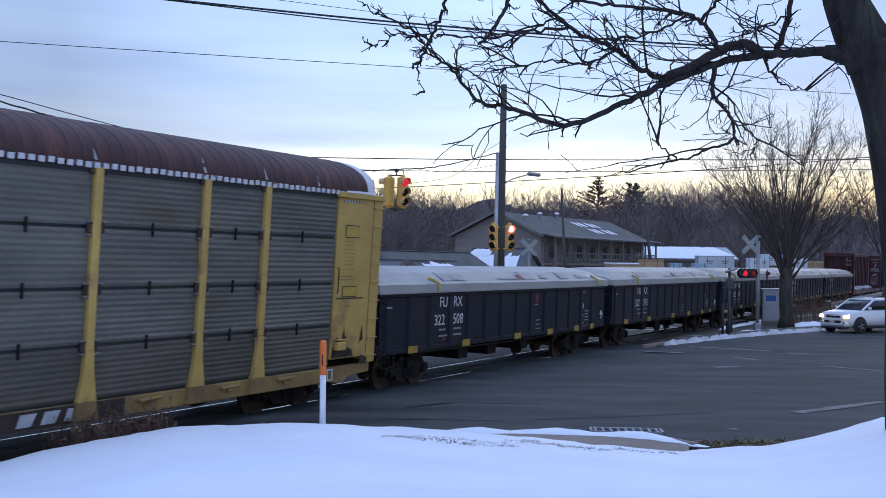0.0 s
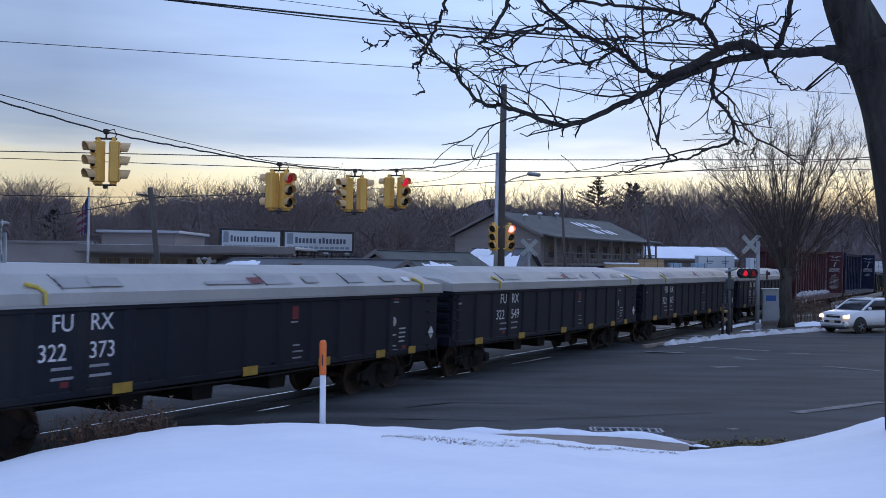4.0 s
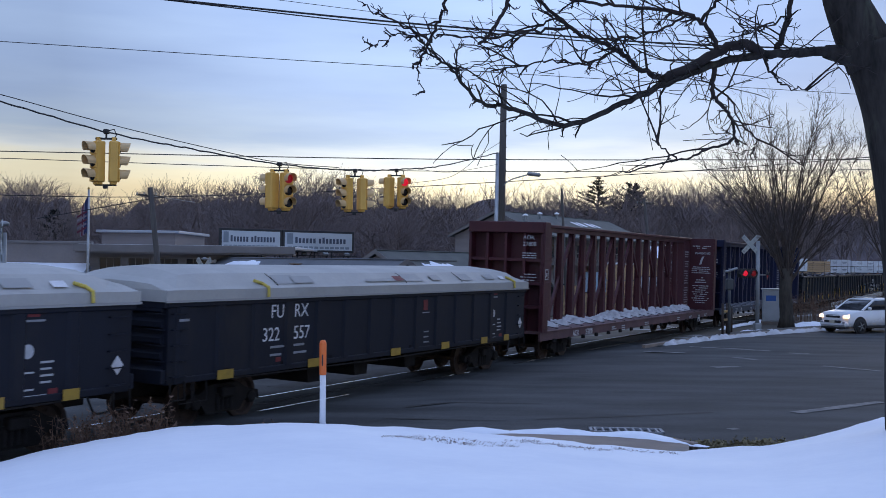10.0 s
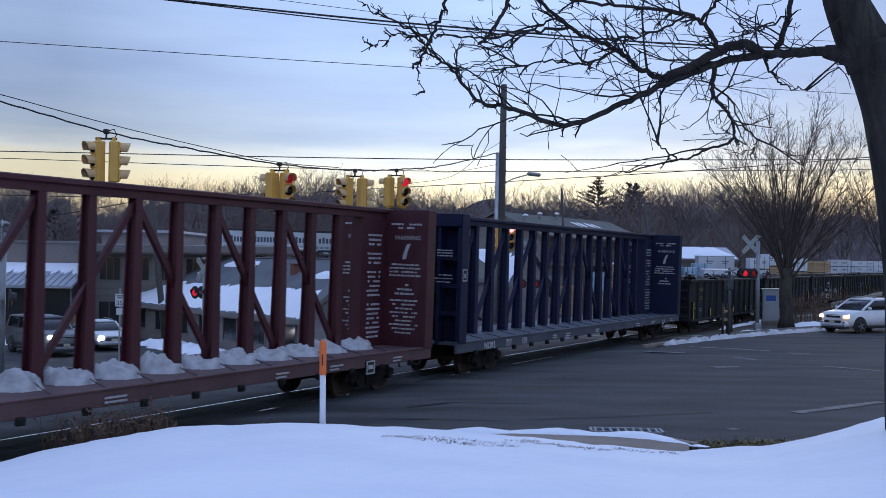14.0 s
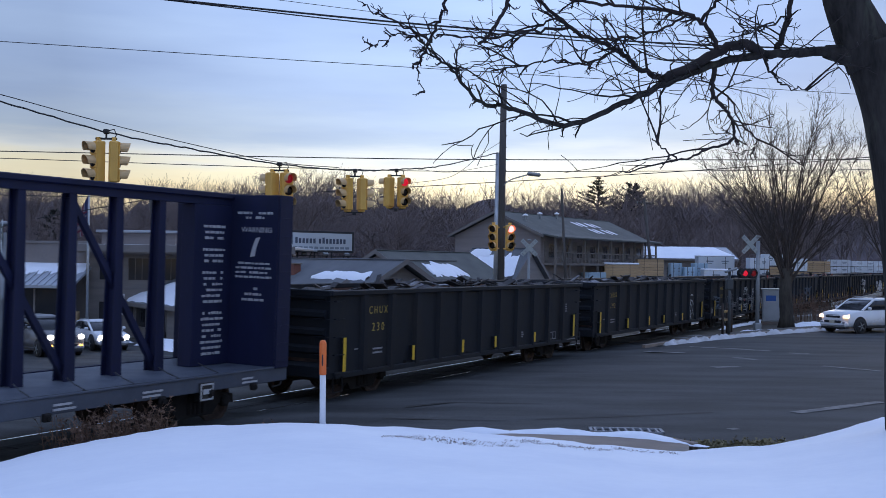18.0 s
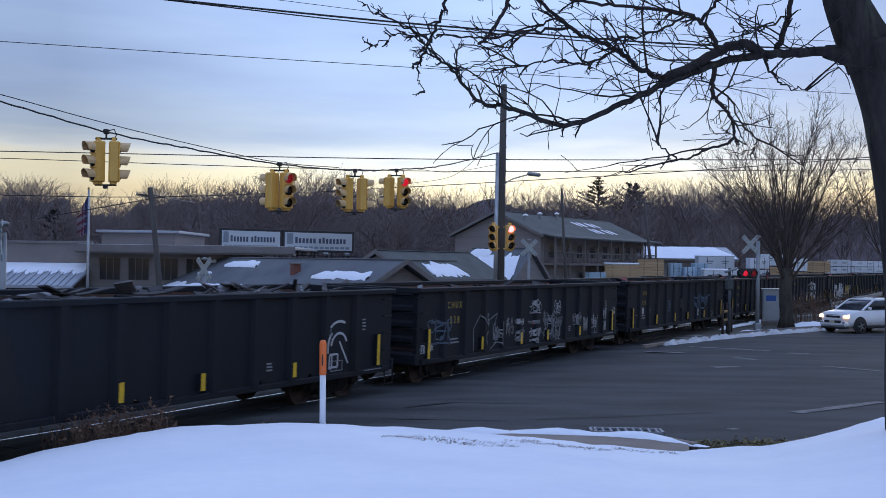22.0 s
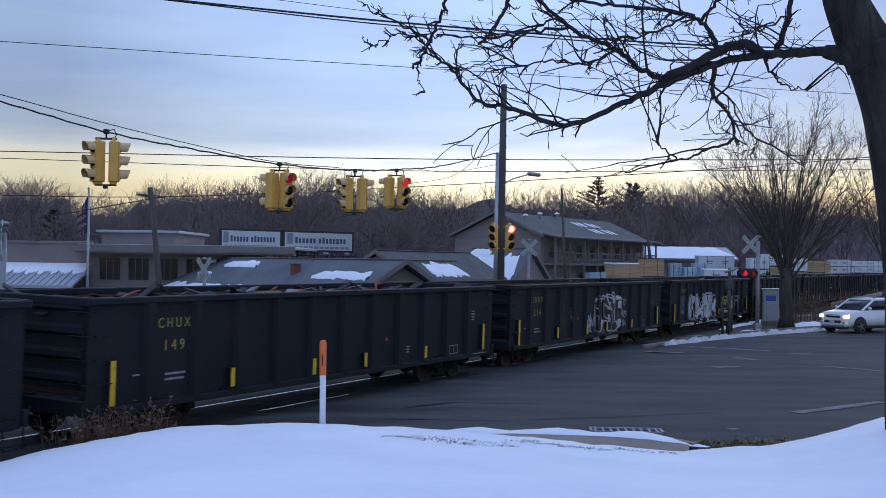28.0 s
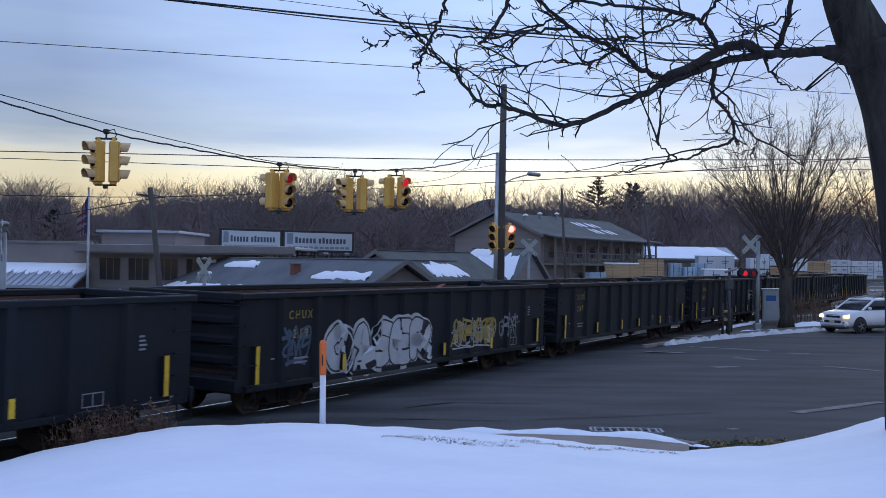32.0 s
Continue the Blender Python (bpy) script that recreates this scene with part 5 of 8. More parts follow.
def tags_blue(t, y):
    for x in (2.05, 3.02):
        part("paint_patch", Geo().prism([(x, 1.28), (x + 0.26, 1.3), (x + 0.27, 1.56), (x + 0.01, 1.58)], 1, y - 0.004, y), "letter_mid", t, "grey painted-out square")
    scrawl(t, 5.8, 1.35, 0.5, 0.5, 3, "graffiti_blue", 50, y, 0.025)
    scrawl(t, 7.95, 1.15, 0.45, 0.75, 4, "spray_faint", 53, y, 0.03)
    scrawl(t, 10.6, 1.3, 2.3, 0.6, 5, "graffiti_blue", 51, y, 0.05)
    scrawl(t, 10.8, 0.95, 0.6, 0.3, 4, "graffiti", 52, y, 0.015)


def tags_outline(t, y):
    bubble_piece(t, 8.0, 10.5, 0.74, 2.0, (0, 1, 4), 1, y, ((0.14, "graffiti"), (0.10, "graffiti_dark"), (0.045, "graffiti"), (0.0, "graffiti_dark")), 0.16)
    scrawl(t, 6.95, 0.95, 0.62, 0.6, 3, "graffiti", 62, y, 0.026)
    scrawl(t, 11.0, 1.25, 0.6, 0.32, 4, "graffiti", 63, y, 0.018)
    scrawl(t, 11.1, 0.9, 0.35, 0.25, 2, "graffiti", 65, y, 0.016)
    g = Geo()
    ribbon(g, [(11.3, 1.72), (11.18, 1.95), (11.26, 2.02), (11.32, 1.93), (11.42, 2.02), (11.48, 1.93), (11.3, 1.72)], 0.016, y)
    painted(t, g, "graffiti", "small sprayed heart")
    scrawl(t, 4.4, 0.95, 1.2, 1.1, 4, "spray_faint", 64, y, 0.05)


def tags_bubble(t, y):
    bubble_piece(t, 3.3, 8.2, 0.72, 1.84, (6, 5, 1, 2, 3), 8, y, ((0.12, "graffiti"), (0.045, "graffiti_dark"), (0.0, "graffiti")), 0.18)
    scrawl(t, 9.6, 1.0, 2.7, 0.75, 5, "letter_yellow", 71, y, 0.05)
    scrawl(t, 9.7, 1.0, 2.6, 0.7, 6, "letter_mid", 72, y, 0.022)
    scrawl(t, 12.9, 1.0, 1.2, 0.8, 4, "letter_dim", 73, y, 0.025)
    scrawl(t, 1.6, 1.2, 0.9, 0.7, 3, "graffiti_blue", 74, y, 0.05)


CHUX = [("230", 1.0, None), ("192", 1.0, tags_round), ("228", 0.55, tags_many), ("190", 0.6, tags_blue), ("149", 0.75, None), ("214", 0.35, tags_outline), ("219", 0.3, tags_bubble), ("207", 0.5, None), ("185", 0.4, tags_a), ("161", 0.6, None), ("222", 0.5, tags_blue), ("174", 0.5, None)]
for k, (number, load, tags) in enumerate(CHUX):
    scrap_gondola(162.2 + 17.66 * k + {"230": -0.18, "219": 0.12}.get(number, 0.0), number, load, tags)

# ---------------------------------------------------------------- near side: snow bank, kerb, marker, weeds
BANK = [(-70, 9.0, 0.3), (-48, 11.5, 0.35), (-23.6, 16.4, 0.44), (-22.0, 17.2, 0.37), (-18.9, 18.0, 0.42), (-15.3, 18.7, 0.5), (-13.1, 19.0, 0.52), (-8.8, 18.7, 0.6),
        (-6.2, 18.6, 0.62), (-2.4, 19.0, 0.49), (0.0, 19.05, 0.44), (1.7, 19.0, 0.41), (4.8, 18.9, 0.38), (6.7, 18.55, 0.36), (8.8, 18.6, 0.33), (11.1, 18.6, 0.28), (12.9, 18.9, 0.22), (14.4, 19.9, 0.17), (17.0, 19.9, 0.25),
        (19.7, 21.0, 0.38), (22.2, 22.7, 0.51), (24.3, 25.2, 0.47), (32, 27, 0.5), (50, 24, 0.7), (75, 20, 0.9)]


def bank_edge(a):
    for (a0, r0, z0), (a1, r1, z1) in zip(BANK, BANK[1:]):
        if a <= a1:
            k = min(1, max(0, (a - a0) / (a1 - a0)))
            return r0 + (r1 - r0) * k, z0 + (z1 - z0) * k
    return BANK[-1][1:]


def bank(a, k):
    """Bearing in degrees, share of the way to the bank's edge."""
    e = [bank_edge(a + d) for d in (-0.6, 0, 0.6)]
    r1, z1 = sum(x[0] for x in e) / 3, sum(x[1] for x in e) / 3
    r1 += 0.12 * noise.noise((a * 0.7, 3.0, 0)) + 0.05 * noise.noise((a * 2.3, 9.0, 0))
    if k <= 1:
        r = 0.5 + (r1 - 0.5) * k
        q = max(0.0, (r - 3.5) / max(0.5, r1 - 3.5))
        z = 1.72 + (z1 - 1.72) * (0.72 * q + 0.28 * q * q)
    else:
        r, z = r1 + (k - 1) * 3.2, z1 - 0.55 * smooth01((k - 1) / 0.14)
    x, y = r * math.sin(radians(a)), r * math.cos(radians(a))
    z += 0.035 * noise.noise((x * 0.5, y * 0.5, 0)) * min(1, r / 4) + 0.012 * noise.noise((x * 2.2, y * 2.2, 5)) + 0.022 * noise.noise((x * 0.7, y * 2.6, 9)) * min(1, r / 8)
    return x, y, z


tagged(part("snow_bank", Geo().sheet(bank, [-70 + 0.5 * k for k in range(291)], [k / 70 for k in range(71)] + [1.012, 1.03, 1.06, 1.1, 1.16]), "snow", smooth=True),
       "smooth bank of bluish evening snow on the verge", "snow", kind="structure")


def ridge(name, pts, w, h, mat, label, lump=0.3, seed=1, base=0.0):
    """A low ploughed ridge of snow along those points on the land."""
    fine = []
    for a, b in zip(pts, pts[1:]):
        n = max(2, int(math.dist(a, b) / 0.12))
        fine += [Vector((a[0] + (b[0] - a[0]) * i / n, a[1] + (b[1] - a[1]) * i / n)) for i in range(n)]
    v, m = [], 9
    for i, p in enumerate(fine):
        q, r = fine[max(0, i - 4)], fine[min(len(fine) - 1, i + 4)]
        t = (r - q).normalized()
        k = min(1, i / 6, (len(fine) - 1 - i) / 6)
        ww = w * (1 + lump * noise.noise((i * 0.11 + seed, 0, 0))) * (0.25 + 0.75 * k)
        hh = h * (1 + 2 * lump * noise.noise((i * 0.17 + seed, 7, 0))) * k
        for j in range(m):
            u = -1 + 2 * j / (m - 1)
            o = u * ww / 2 * (1 + 0.25 * lump * noise.noise((i * 0.5, j * 0.9, seed)))
            x, y = p.x - t.y * o, p.y + t.x * o
            v.append((x, y, land(x, y) + base - 0.03 + hh * max(0, 1 - u * u) ** 0.7 * (1 + lump * noise.noise((i * 0.35, j * 0.8, seed)))))
    f = [(i * m + j, i * m + j + 1, (i + 1) * m + j + 1, (i + 1) * m + j) for i in range(len(fine) - 1) for j in range(m - 1)]
    return tagged(part(name, Geo().add(v, f), mat, smooth=True), label, "snow", kind="structure")


# pavement corner with its kerb, half cleared
def kerb_line(name, pts, label):
    t = thing(name, label, "kerb", kind="structure")
    for a, b in zip(pts, pts[1:]):
        d = math.dist(a, b)
        n = max(1, round(d / 1.5))
        for i in range(n):
            p = [a[k] + (b[k] - a[k]) * i / n for k in (0, 1)]
            q = [a[k] + (b[k] - a[k]) * (i + 1) / n for k in (0, 1)]
            z = land(*p) + 0.06
            part("kerb_stone", Geo().beam((*p, z), (p[0] + (q[0] - p[0]) * 0.985, p[1] + (q[1] - p[1]) * 0.985, z), 0.16, 0.17, (0, 0, 1), 0.015), "concrete", t)
    return t


flat("pavement", [(0.2, 20.3), (2.2, 20.4), (3.4, 20.2), (4.0, 19.85), (4.4, 19.3), (4.2, 18.4), (3.6, 17.8), (0.6, 17.8)], "concrete", 0.12, "bare strip of tan concrete pavement at the corner", "pavement", 1.2)
kerb_line("kerb", [(0.6, 20.5), (2.2, 20.56), (3.4, 20.36), (4.1, 19.98), (4.55, 19.4)], "rounded concrete kerb at the road corner")
ridge("snow_ridge", [(-0.4, 20.2), (0.55, 20.4), (1.3, 20.48), (2.2, 20.5), (3.35, 20.28), (3.95, 20.0), (4.4, 19.52), (4.85, 19.2)], 0.56, 0.085, "snow", "thin ridge of ploughed snow along the kerb", 0.35, 3, 0.12)

M["pave_grey"] = surf("worn_grey_pavement", (0.085, 0.081, 0.077), (0.05, 0.048, 0.046), 0.9, 0.88, 0, 0.4, 20.0, c=(0.05, 0.045, 0.04))
# far kerb of the junction, ploughed snow along it
FAR_KERB = [(8.0, 43.2), (10.3, 46.5), (15.0, 52.1), (20.0, 57.1), (26, 61.6), (48, 76)]
kerb_line("far_kerb", FAR_KERB, "concrete kerb on the far side of the junction")
ridge("snow_ridge", [(8.9, 44.2), (9.5, 45.0), (11.3, 47.35), (13.5, 50.0), (15.7, 52.4), (18.1, 54.8), (21.1, 57.8)], 0.46, 0.13, "dirty_snow", "dirty ploughed snow along the far kerb", 0.7, 9, 0.05)
ridge("snow_patch", [(14.6, 54.3), (16.2, 55.6), (17.4, 56.8)], 0.5, 0.08, "snow", "patch of snow behind the kerb", 0.4, 12)
ridge("snow_patch", [(19.2, 60.2), (21.5, 62.0), (24.0, 63.6)], 1.6, 0.18, "snow", "patch of snow beside the tree", 0.4, 14)
ridge("snow_patch", [(14.6, 57.4), (17.5, 62.5), (22, 71)], 0.32, 0.14, "snow", "snow lying beside the ballast", 0.3, 15)
flat("far_pavement", [(8.6, 43.6), (10.7, 46.7), (15.3, 52.2), (20.2, 57.2), (26, 61.6), (48, 76), (48, 79), (25, 64), (18.5, 58.2), (13.5, 52.6), (9.5, 47.2)], "pave_grey", 0.05, "grey pavement behind the far kerb", "pavement", 3.0)

# worn markings
for pts, w in (([(7.97, 24.49, 0.12)[:2], (9.42, 25.6, 0.12)[:2], (10.78, 26.69, 0.12)[:2]], 0.32), ([(8.77, 35.17, 0.12)[:2], (9.7, 35.5, 0.12)[:2]], 0.45), ([(10.49, 38.99, 0.12)[:2], (11.02, 38.17, 0.12)[:2]], 0.4), ([(13.17, 41.39, 0.12)[:2], (13.83, 40.99, 0.12)[:2]], 0.4),
               ([(9.97, 43.86, 0.12)[:2], (11.68, 43.02, 0.12)[:2], (12.74, 42.11, 0.12)[:2]], 0.35), ([(12.62, 36.12, 0.12)[:2], (13.98, 34.62, 0.12)[:2]], 0.35), ([(7.67, 41.24, 0.12)[:2], (9.09, 40.7, 0.12)[:2]], 0.4), ([(5.79, 21.88, 0.12)[:2], (5.99, 21.97, 0.12)[:2]], 0.2)):
    strip("road_marking", pts, w, "paint_line", "worn white road marking")
for pts, w in (([(-0.77, 24.77, 0.1)[:2], (0.26, 25.48, 0.1)[:2], (2.37, 25.41, 0.1)[:2]], 0.14), ([(2.02, 22.91, 0.1)[:2], (4.56, 23.75, 0.1)[:2], (6.06, 24.35, 0.1)[:2]], 0.16), ([(-1.18, 22.76, 0.1)[:2], (1.41, 22.61, 0.1)[:2]], 0.12)):
    strip("tar_seam", pts, w, "patch", "dark sealed seam in the asphalt", 0.018)


M["grey_iron"] = surf("frosted_iron", (0.34, 0.35, 0.37), (0.2, 0.21, 0.22), 5.0, 0.7, 0.1, 0.2)


def storm_drain():
    t = thing("storm_drain", "iron storm drain grate at the kerb", "drain", m=pose(3.65, 21.45, land(3.65, 21.45) + 0.02, 0, 0, -3))
    part("frame", Geo().box(-0.72, 0.72, -0.28, -0.22, -0.02, 0.03).box(-0.72, 0.72, 0.22, 0.28, -0.02, 0.03).box(-0.72, -0.66, -0.28, 0.28, -0.02, 0.03).box(0.66, 0.72, -0.28, 0.28, -0.02, 0.03), "grey_iron", t)
    for k in range(9):
        part("bar", Geo().box(-0.6 + 0.15 * k - 0.02, -0.6 + 0.15 * k + 0.02, -0.22, 0.22, -0.02, 0.028), "grey_iron", t)
    # shallow black plate paints the darkness of the pit below the bars
    part("pit", Geo().box(-0.66, 0.66, -0.22, 0.22, -0.05, -0.03), "black", t)


storm_drain()


def marker_stake():
    p = Vector((-2, 18.5, 0.61))
    t = thing("marker_stake", "white utility marker post with an orange top, standing in snow", "marker post", m=pose(p.x, p.y, p.z - 0.15, 0.6, -0.5, 0))
    h = 1.56
    part("post", Geo().tube([(0, 0, 0), (0, 0, 0.97)], 0.052, 12), "white", t, "white plastic tube", True)
    g = Geo().lathe([(0.056, 0.97), (0.06, 1.0), (0.06, h - 0.06), (0.05, h - 0.015), (0.02, h)], 12)
    part("cap", g, "orange", t, "orange sleeve and cap", True)
    part("print", Geo().box(-0.012, 0.012, -0.0625, -0.0595, 1.13, 1.32), "black", t)


marker_stake()


def weeds(name, n, spots, h, mat, label, category, seed):
    """Dry stems with side twigs, one tangle."""
    rg = random.Random(seed)
    g = Geo()
    for k in range(n):
        cx, cy, sx, sy = spots[k % len(spots)]
        x, y = cx + rg.gauss(0, sx), cy + rg.gauss(0, sy)
        z = land(x, y)
        hh, dx, dy = h * rg.uniform(0.5, 1.15), rg.uniform(-0.3, 0.3), rg.uniform(-0.3, 0.3)
        pts = [Vector((x + dx * hh * u * u, y + dy * hh * u * u, z - 0.05 + hh * u)) for u in (0, 0.35, 0.7, 1)]
        g.tube(pts, [0.008, 0.007, 0.005, 0.002], 3, False)
        for j in range(rg.randint(2, 6)):
            p = pts[1].lerp(pts[3], rg.random())
            q = p + Vector((rg.uniform(-0.25, 0.25), rg.uniform(-0.25, 0.25), rg.uniform(0.0, 0.28))) * hh * 0.7
            g.tube([p, q], [0.005, 0.002], 3, False)
            if rg.random() < 0.6:
                c = q
                for _ in range(3):
                    o = Vector((rg.uniform(-1, 1), rg.uniform(-1, 1), rg.uniform(-1, 1))) * 0.05
                    g.add([c, c + o, c + Vector((o.y, -o.x, o.z))], [(0, 1, 2)])
    return tagged(part(name, g, mat), label, category, kind="stuff")


weeds("weed_thicket", 190, [(-5.55, 18.7, 0.26, 0.16), (-5.15, 18.85, 0.24, 0.16), (-6.0, 18.3, 0.3, 0.18)], 0.72, "weed", "tangle of dry brown weeds beside the railway", "weeds", 5)
weeds("weed_thicket", 40, [(-3.0, 19.6, 0.35, 0.12), (-3.6, 19.4, 0.4, 0.15)], 0.42, "weed", "low dry weeds behind the snow bank", "weeds", 6)
weeds("dry_grass", 380, [(5.0, 19.9, 0.35, 0.12), (5.5, 19.75, 0.3, 0.12), (6.1, 20.1, 0.35, 0.15)], 0.13, "grass", "flattened yellow winter grass at the kerb end", "grass", 7)


def snow_tips(n, seed, rows):
    """Thin grass tips that poke through the bank in loose rows."""
    rg = random.Random(seed)
    g = Geo()
    for i in range(n):
        a0, a1, k = rows[i % len(rows)]
        p = Vector(bank(rg.uniform(a0, a1), k + rg.gauss(0, 0.006)))
        for _ in range(rg.randint(1, 3)):
            h = rg.uniform(0.008, 0.03)
            g.tube([p - Vector((0, 0, 0.02)), p + Vector((rg.uniform(-0.06, 0.06), rg.uniform(-0.02, 0.02), h))], [0.004, 0.002], 3, False)
    return tagged(part("grass_tips", g, "weed"), "thin dry grass tips poking out of the snow", "grass", kind="stuff")


snow_tips(420, 8, [(3.0, 8.5, 0.915), (4.0, 9.0, 0.90), (-1.5, 3.5, 0.87), (-3.0, 1.5, 0.83), (0.2, 4.0, 0.82), (9.0, 12.5, 0.94), (4.0, 8.0, 0.925), (-3.0, 0.5, 0.845)])
weeds("shrub", 700, [(21.0, 65.0, 1.2, 0.8), (24.5, 68, 1.5, 1.0), (28, 72, 1.8, 1.2), (33, 78, 2.5, 1.5)], 1.6, "weed", "bare brown shrubs along the railway bank", "shrub", 9)

# ---------------------------------------------------------------- trees


class Wood:
    """Branches gathered as tapering tubes."""

    def __init__(self, seed, wob=0.2):
        self.rg, self.g, self.wob = random.Random(seed), Geo(), wob

    def limb(self, pts, r0, r1, n=7):
        m = len(pts)
        self.g.tube(pts, [r0 + (r1 - r0) * (i / (m - 1)) ** 0.62 for i in range(m)], n, True)

    def twig(self, p, d, L, r, depth, sag=0.0, up=0.25, n=4, fork=3):
        """A wandering shoot with side shoots, down to the given depth."""
        rg = self.rg
        p, d = Vector(p), Vector(d).normalized()
        k = max(3, int(L / 0.22))
        k = min(k, 8)
        pts = [p.copy()]
        for i in range(k):
            d = (d + Vector((rg.gauss(0, self.wob), rg.gauss(0, self.wob), rg.gauss(0, self.wob * 0.85) + up * 0.12 - sag))).normalized()
            pts.append(pts[-1] + d * L / k)
        self.limb(pts, r, max(0.006, r * 0.48), n)
        if depth > 0:
            for _ in range(fork + rg.randint(-1, 1)):
                i = rg.randint(1, k)
                a = (pts[min(k, i)] - pts[i - 1]).normalized()
                side = Vector((rg.gauss(0, 1), rg.gauss(0, 1), rg.gauss(0, 1)))
                side = (side - a * side.dot(a)).normalized()
                w = rg.uniform(0.5, 1.1)
                self.twig(pts[i], a * math.cos(w) + side * math.sin(w), L * rg.uniform(0.38, 0.68), r * 0.55, depth - 1, sag, up, 3 if depth < 2 else n, fork)
        return pts


def near_tree():
    t = thing("tree", "large bare tree with spreading twiggy limbs over the snow bank", "tree", m=pose(0, 0, 0))
    tr = curve_through([(7.6, 17, 0.2), (7.42, 17, 1.3), (7.36, 17, 3.0), (7.2, 17, 4.5), (6.98, 17, 5.8), (6.82, 17, 6.5), (6.7, 17, 6.9)])
    rr = [0.58, 0.47, 0.43, 0.42, 0.42, 0.47, 0.46]
    rad = [rr[min(6, i // 6)] + (rr[min(6, i // 6 + 1)] - rr[min(6, i // 6)]) * (i % 6) / 6 for i in range(len(tr))]
    g = Geo().tube(tr, rad, 18)
    g.tube(curve_through([(6.72, 17, 6.6), (6.4, 17, 7.2), (6.1, 16.9, 7.9), (5.8, 16.8, 9.6)]), [0.44 - 0.012 * i for i in range(19)], 14)
    g.tube(curve_through([(7.0, 17, 6.4), (7.4, 17, 7.2), (7.75, 17, 8.2), (8.0, 17, 10)]), [0.36 - 0.009 * i for i in range(19)], 14)
    g.tube(curve_through([(6.99, 17, 5.54), (6.79, 17, 6.24), (6.4, 17, 6.65), (5.92, 16.95, 6.74)]), [0.36 - 0.0142 * i for i in range(19)], 14)
    part("trunk", g, "bark", t, "rough dark bark", True)
    rg = random.Random(11)
    # main limbs by a few guide points, thick end first
    limbs = [
        ([(6.55, 17, 6.74), (6.2, 16.95, 6.75), (5.72, 16.9, 6.72), (4.88, 16.7, 6.62), (4.26, 16.5, 6.47), (3.32, 16.3, 6.11), (2.62, 16.1, 5.75), (1.75, 15.8, 5.39), (0.91, 15.5, 5.59), (0.5, 15.4, 5.65), (0.13, 15.2, 6.02), (-0.15, 15.1, 6.26), (-0.42, 15, 6.47)], 0.106, 0.010, 1.0),
        ([(4.83, 16.7, 6.66), (4.51, 16.5, 6.76), (4.04, 16.4, 6.57), (3.28, 16.3, 6.15)], 0.08, 0.07, 0.3),
        ([(3.32, 16.3, 6.13), (2.9, 16.3, 6.33), (2.54, 16.2, 6.58), (2.02, 16.1, 6.77), (1.63, 16, 7.01), (1.16, 15.9, 7.4)], 0.048, 0.024, 1.0),
        ([(4.1, 16.4, 6.6), (3.95, 16.3, 6.92), (3.58, 16.2, 7.12), (2.83, 16, 7.16), (2.05, 15.8, 7.19), (1.38, 15.6, 7.27)], 0.042, 0.018, 1.0),
        ([(5.12, 16.8, 6.73), (5.18, 16.7, 6.97), (5.25, 16.6, 7.33), (5.25, 16.5, 7.78)], 0.052, 0.035, 0.6),
        ([(4.08, 16.5, 6.4), (4.01, 16.3, 5.96), (4.17, 16.2, 5.72), (4.28, 16.1, 5.46), (4.2, 16, 5.21), (3.75, 15.9, 5.03), (3.44, 15.8, 4.9), (3.15, 15.7, 5.07), (3, 15.7, 5.2)], 0.042, 0.008, 0.8),
        ([(4.89, 16.7, 6.59), (4.97, 16.6, 6.33), (5.18, 16.5, 6.12), (5.46, 16.4, 6.04)], 0.03, 0.008, 0.6),
        ([(0.93, 15.6, 7.32), (0.83, 15.5, 6.97), (0.61, 15.4, 6.6), (0.46, 15.4, 6.46)], 0.034, 0.022, 0.3),
        ([(0.08, 15.3, 7.23), (-0.09, 15.2, 6.81), (-0.21, 15.1, 6.45), (-0.36, 15, 6.15), (-0.45, 15, 6.04)], 0.030, 0.018, 0.5),
        ([(-0.38, 15, 6.07), (-0.37, 15, 5.9), (-0.28, 15, 5.7)], 0.014, 0.005, 0.2),
        ([(2.54, 16.2, 6.56), (2.09, 16, 6.33), (1.57, 15.8, 6.32), (0.9, 15.6, 6.18), (0.41, 15.4, 6.03)], 0.022, 0.008, 0.8),
        ([(1.85, 16.1, 6.88), (1.07, 15.8, 6.73), (0.49, 15.5, 6.57), (-0.15, 15.2, 6.55), (-0.7, 15, 6.49), (-1.15, 14.8, 6.22)], 0.024, 0.006, 0.9),
        ([(1.63, 16, 6.99), (1.16, 15.9, 6.73), (0.58, 15.6, 6.25), (0.09, 15.4, 6.07)], 0.018, 0.006, 0.7),
        ([(3.58, 16.2, 7.1), (3, 16, 6.78), (2.49, 15.9, 6.67), (1.72, 15.7, 6.39)], 0.022, 0.007, 0.8),
        ([(3.82, 16.3, 7.04), (4.05, 16.2, 7.34), (4.16, 16, 7.63)], 0.03, 0.02, 0.4),
        ([(4.28, 16.1, 5.52), (4.6, 16, 5.22), (4.35, 16, 5.03), (4.14, 16, 5.11)], 0.016, 0.005, 0.3),
        ([(-0.23, 15.1, 6.43), (-0.7, 15, 6.67), (-1.01, 14.9, 6.8), (-1.27, 14.8, 6.97)], 0.02, 0.006, 0.7),
        ([(5.23, 16.6, 7.2), (4.61, 16.4, 6.93), (4.22, 16.2, 6.84)], 0.018, 0.006, 0.6)]
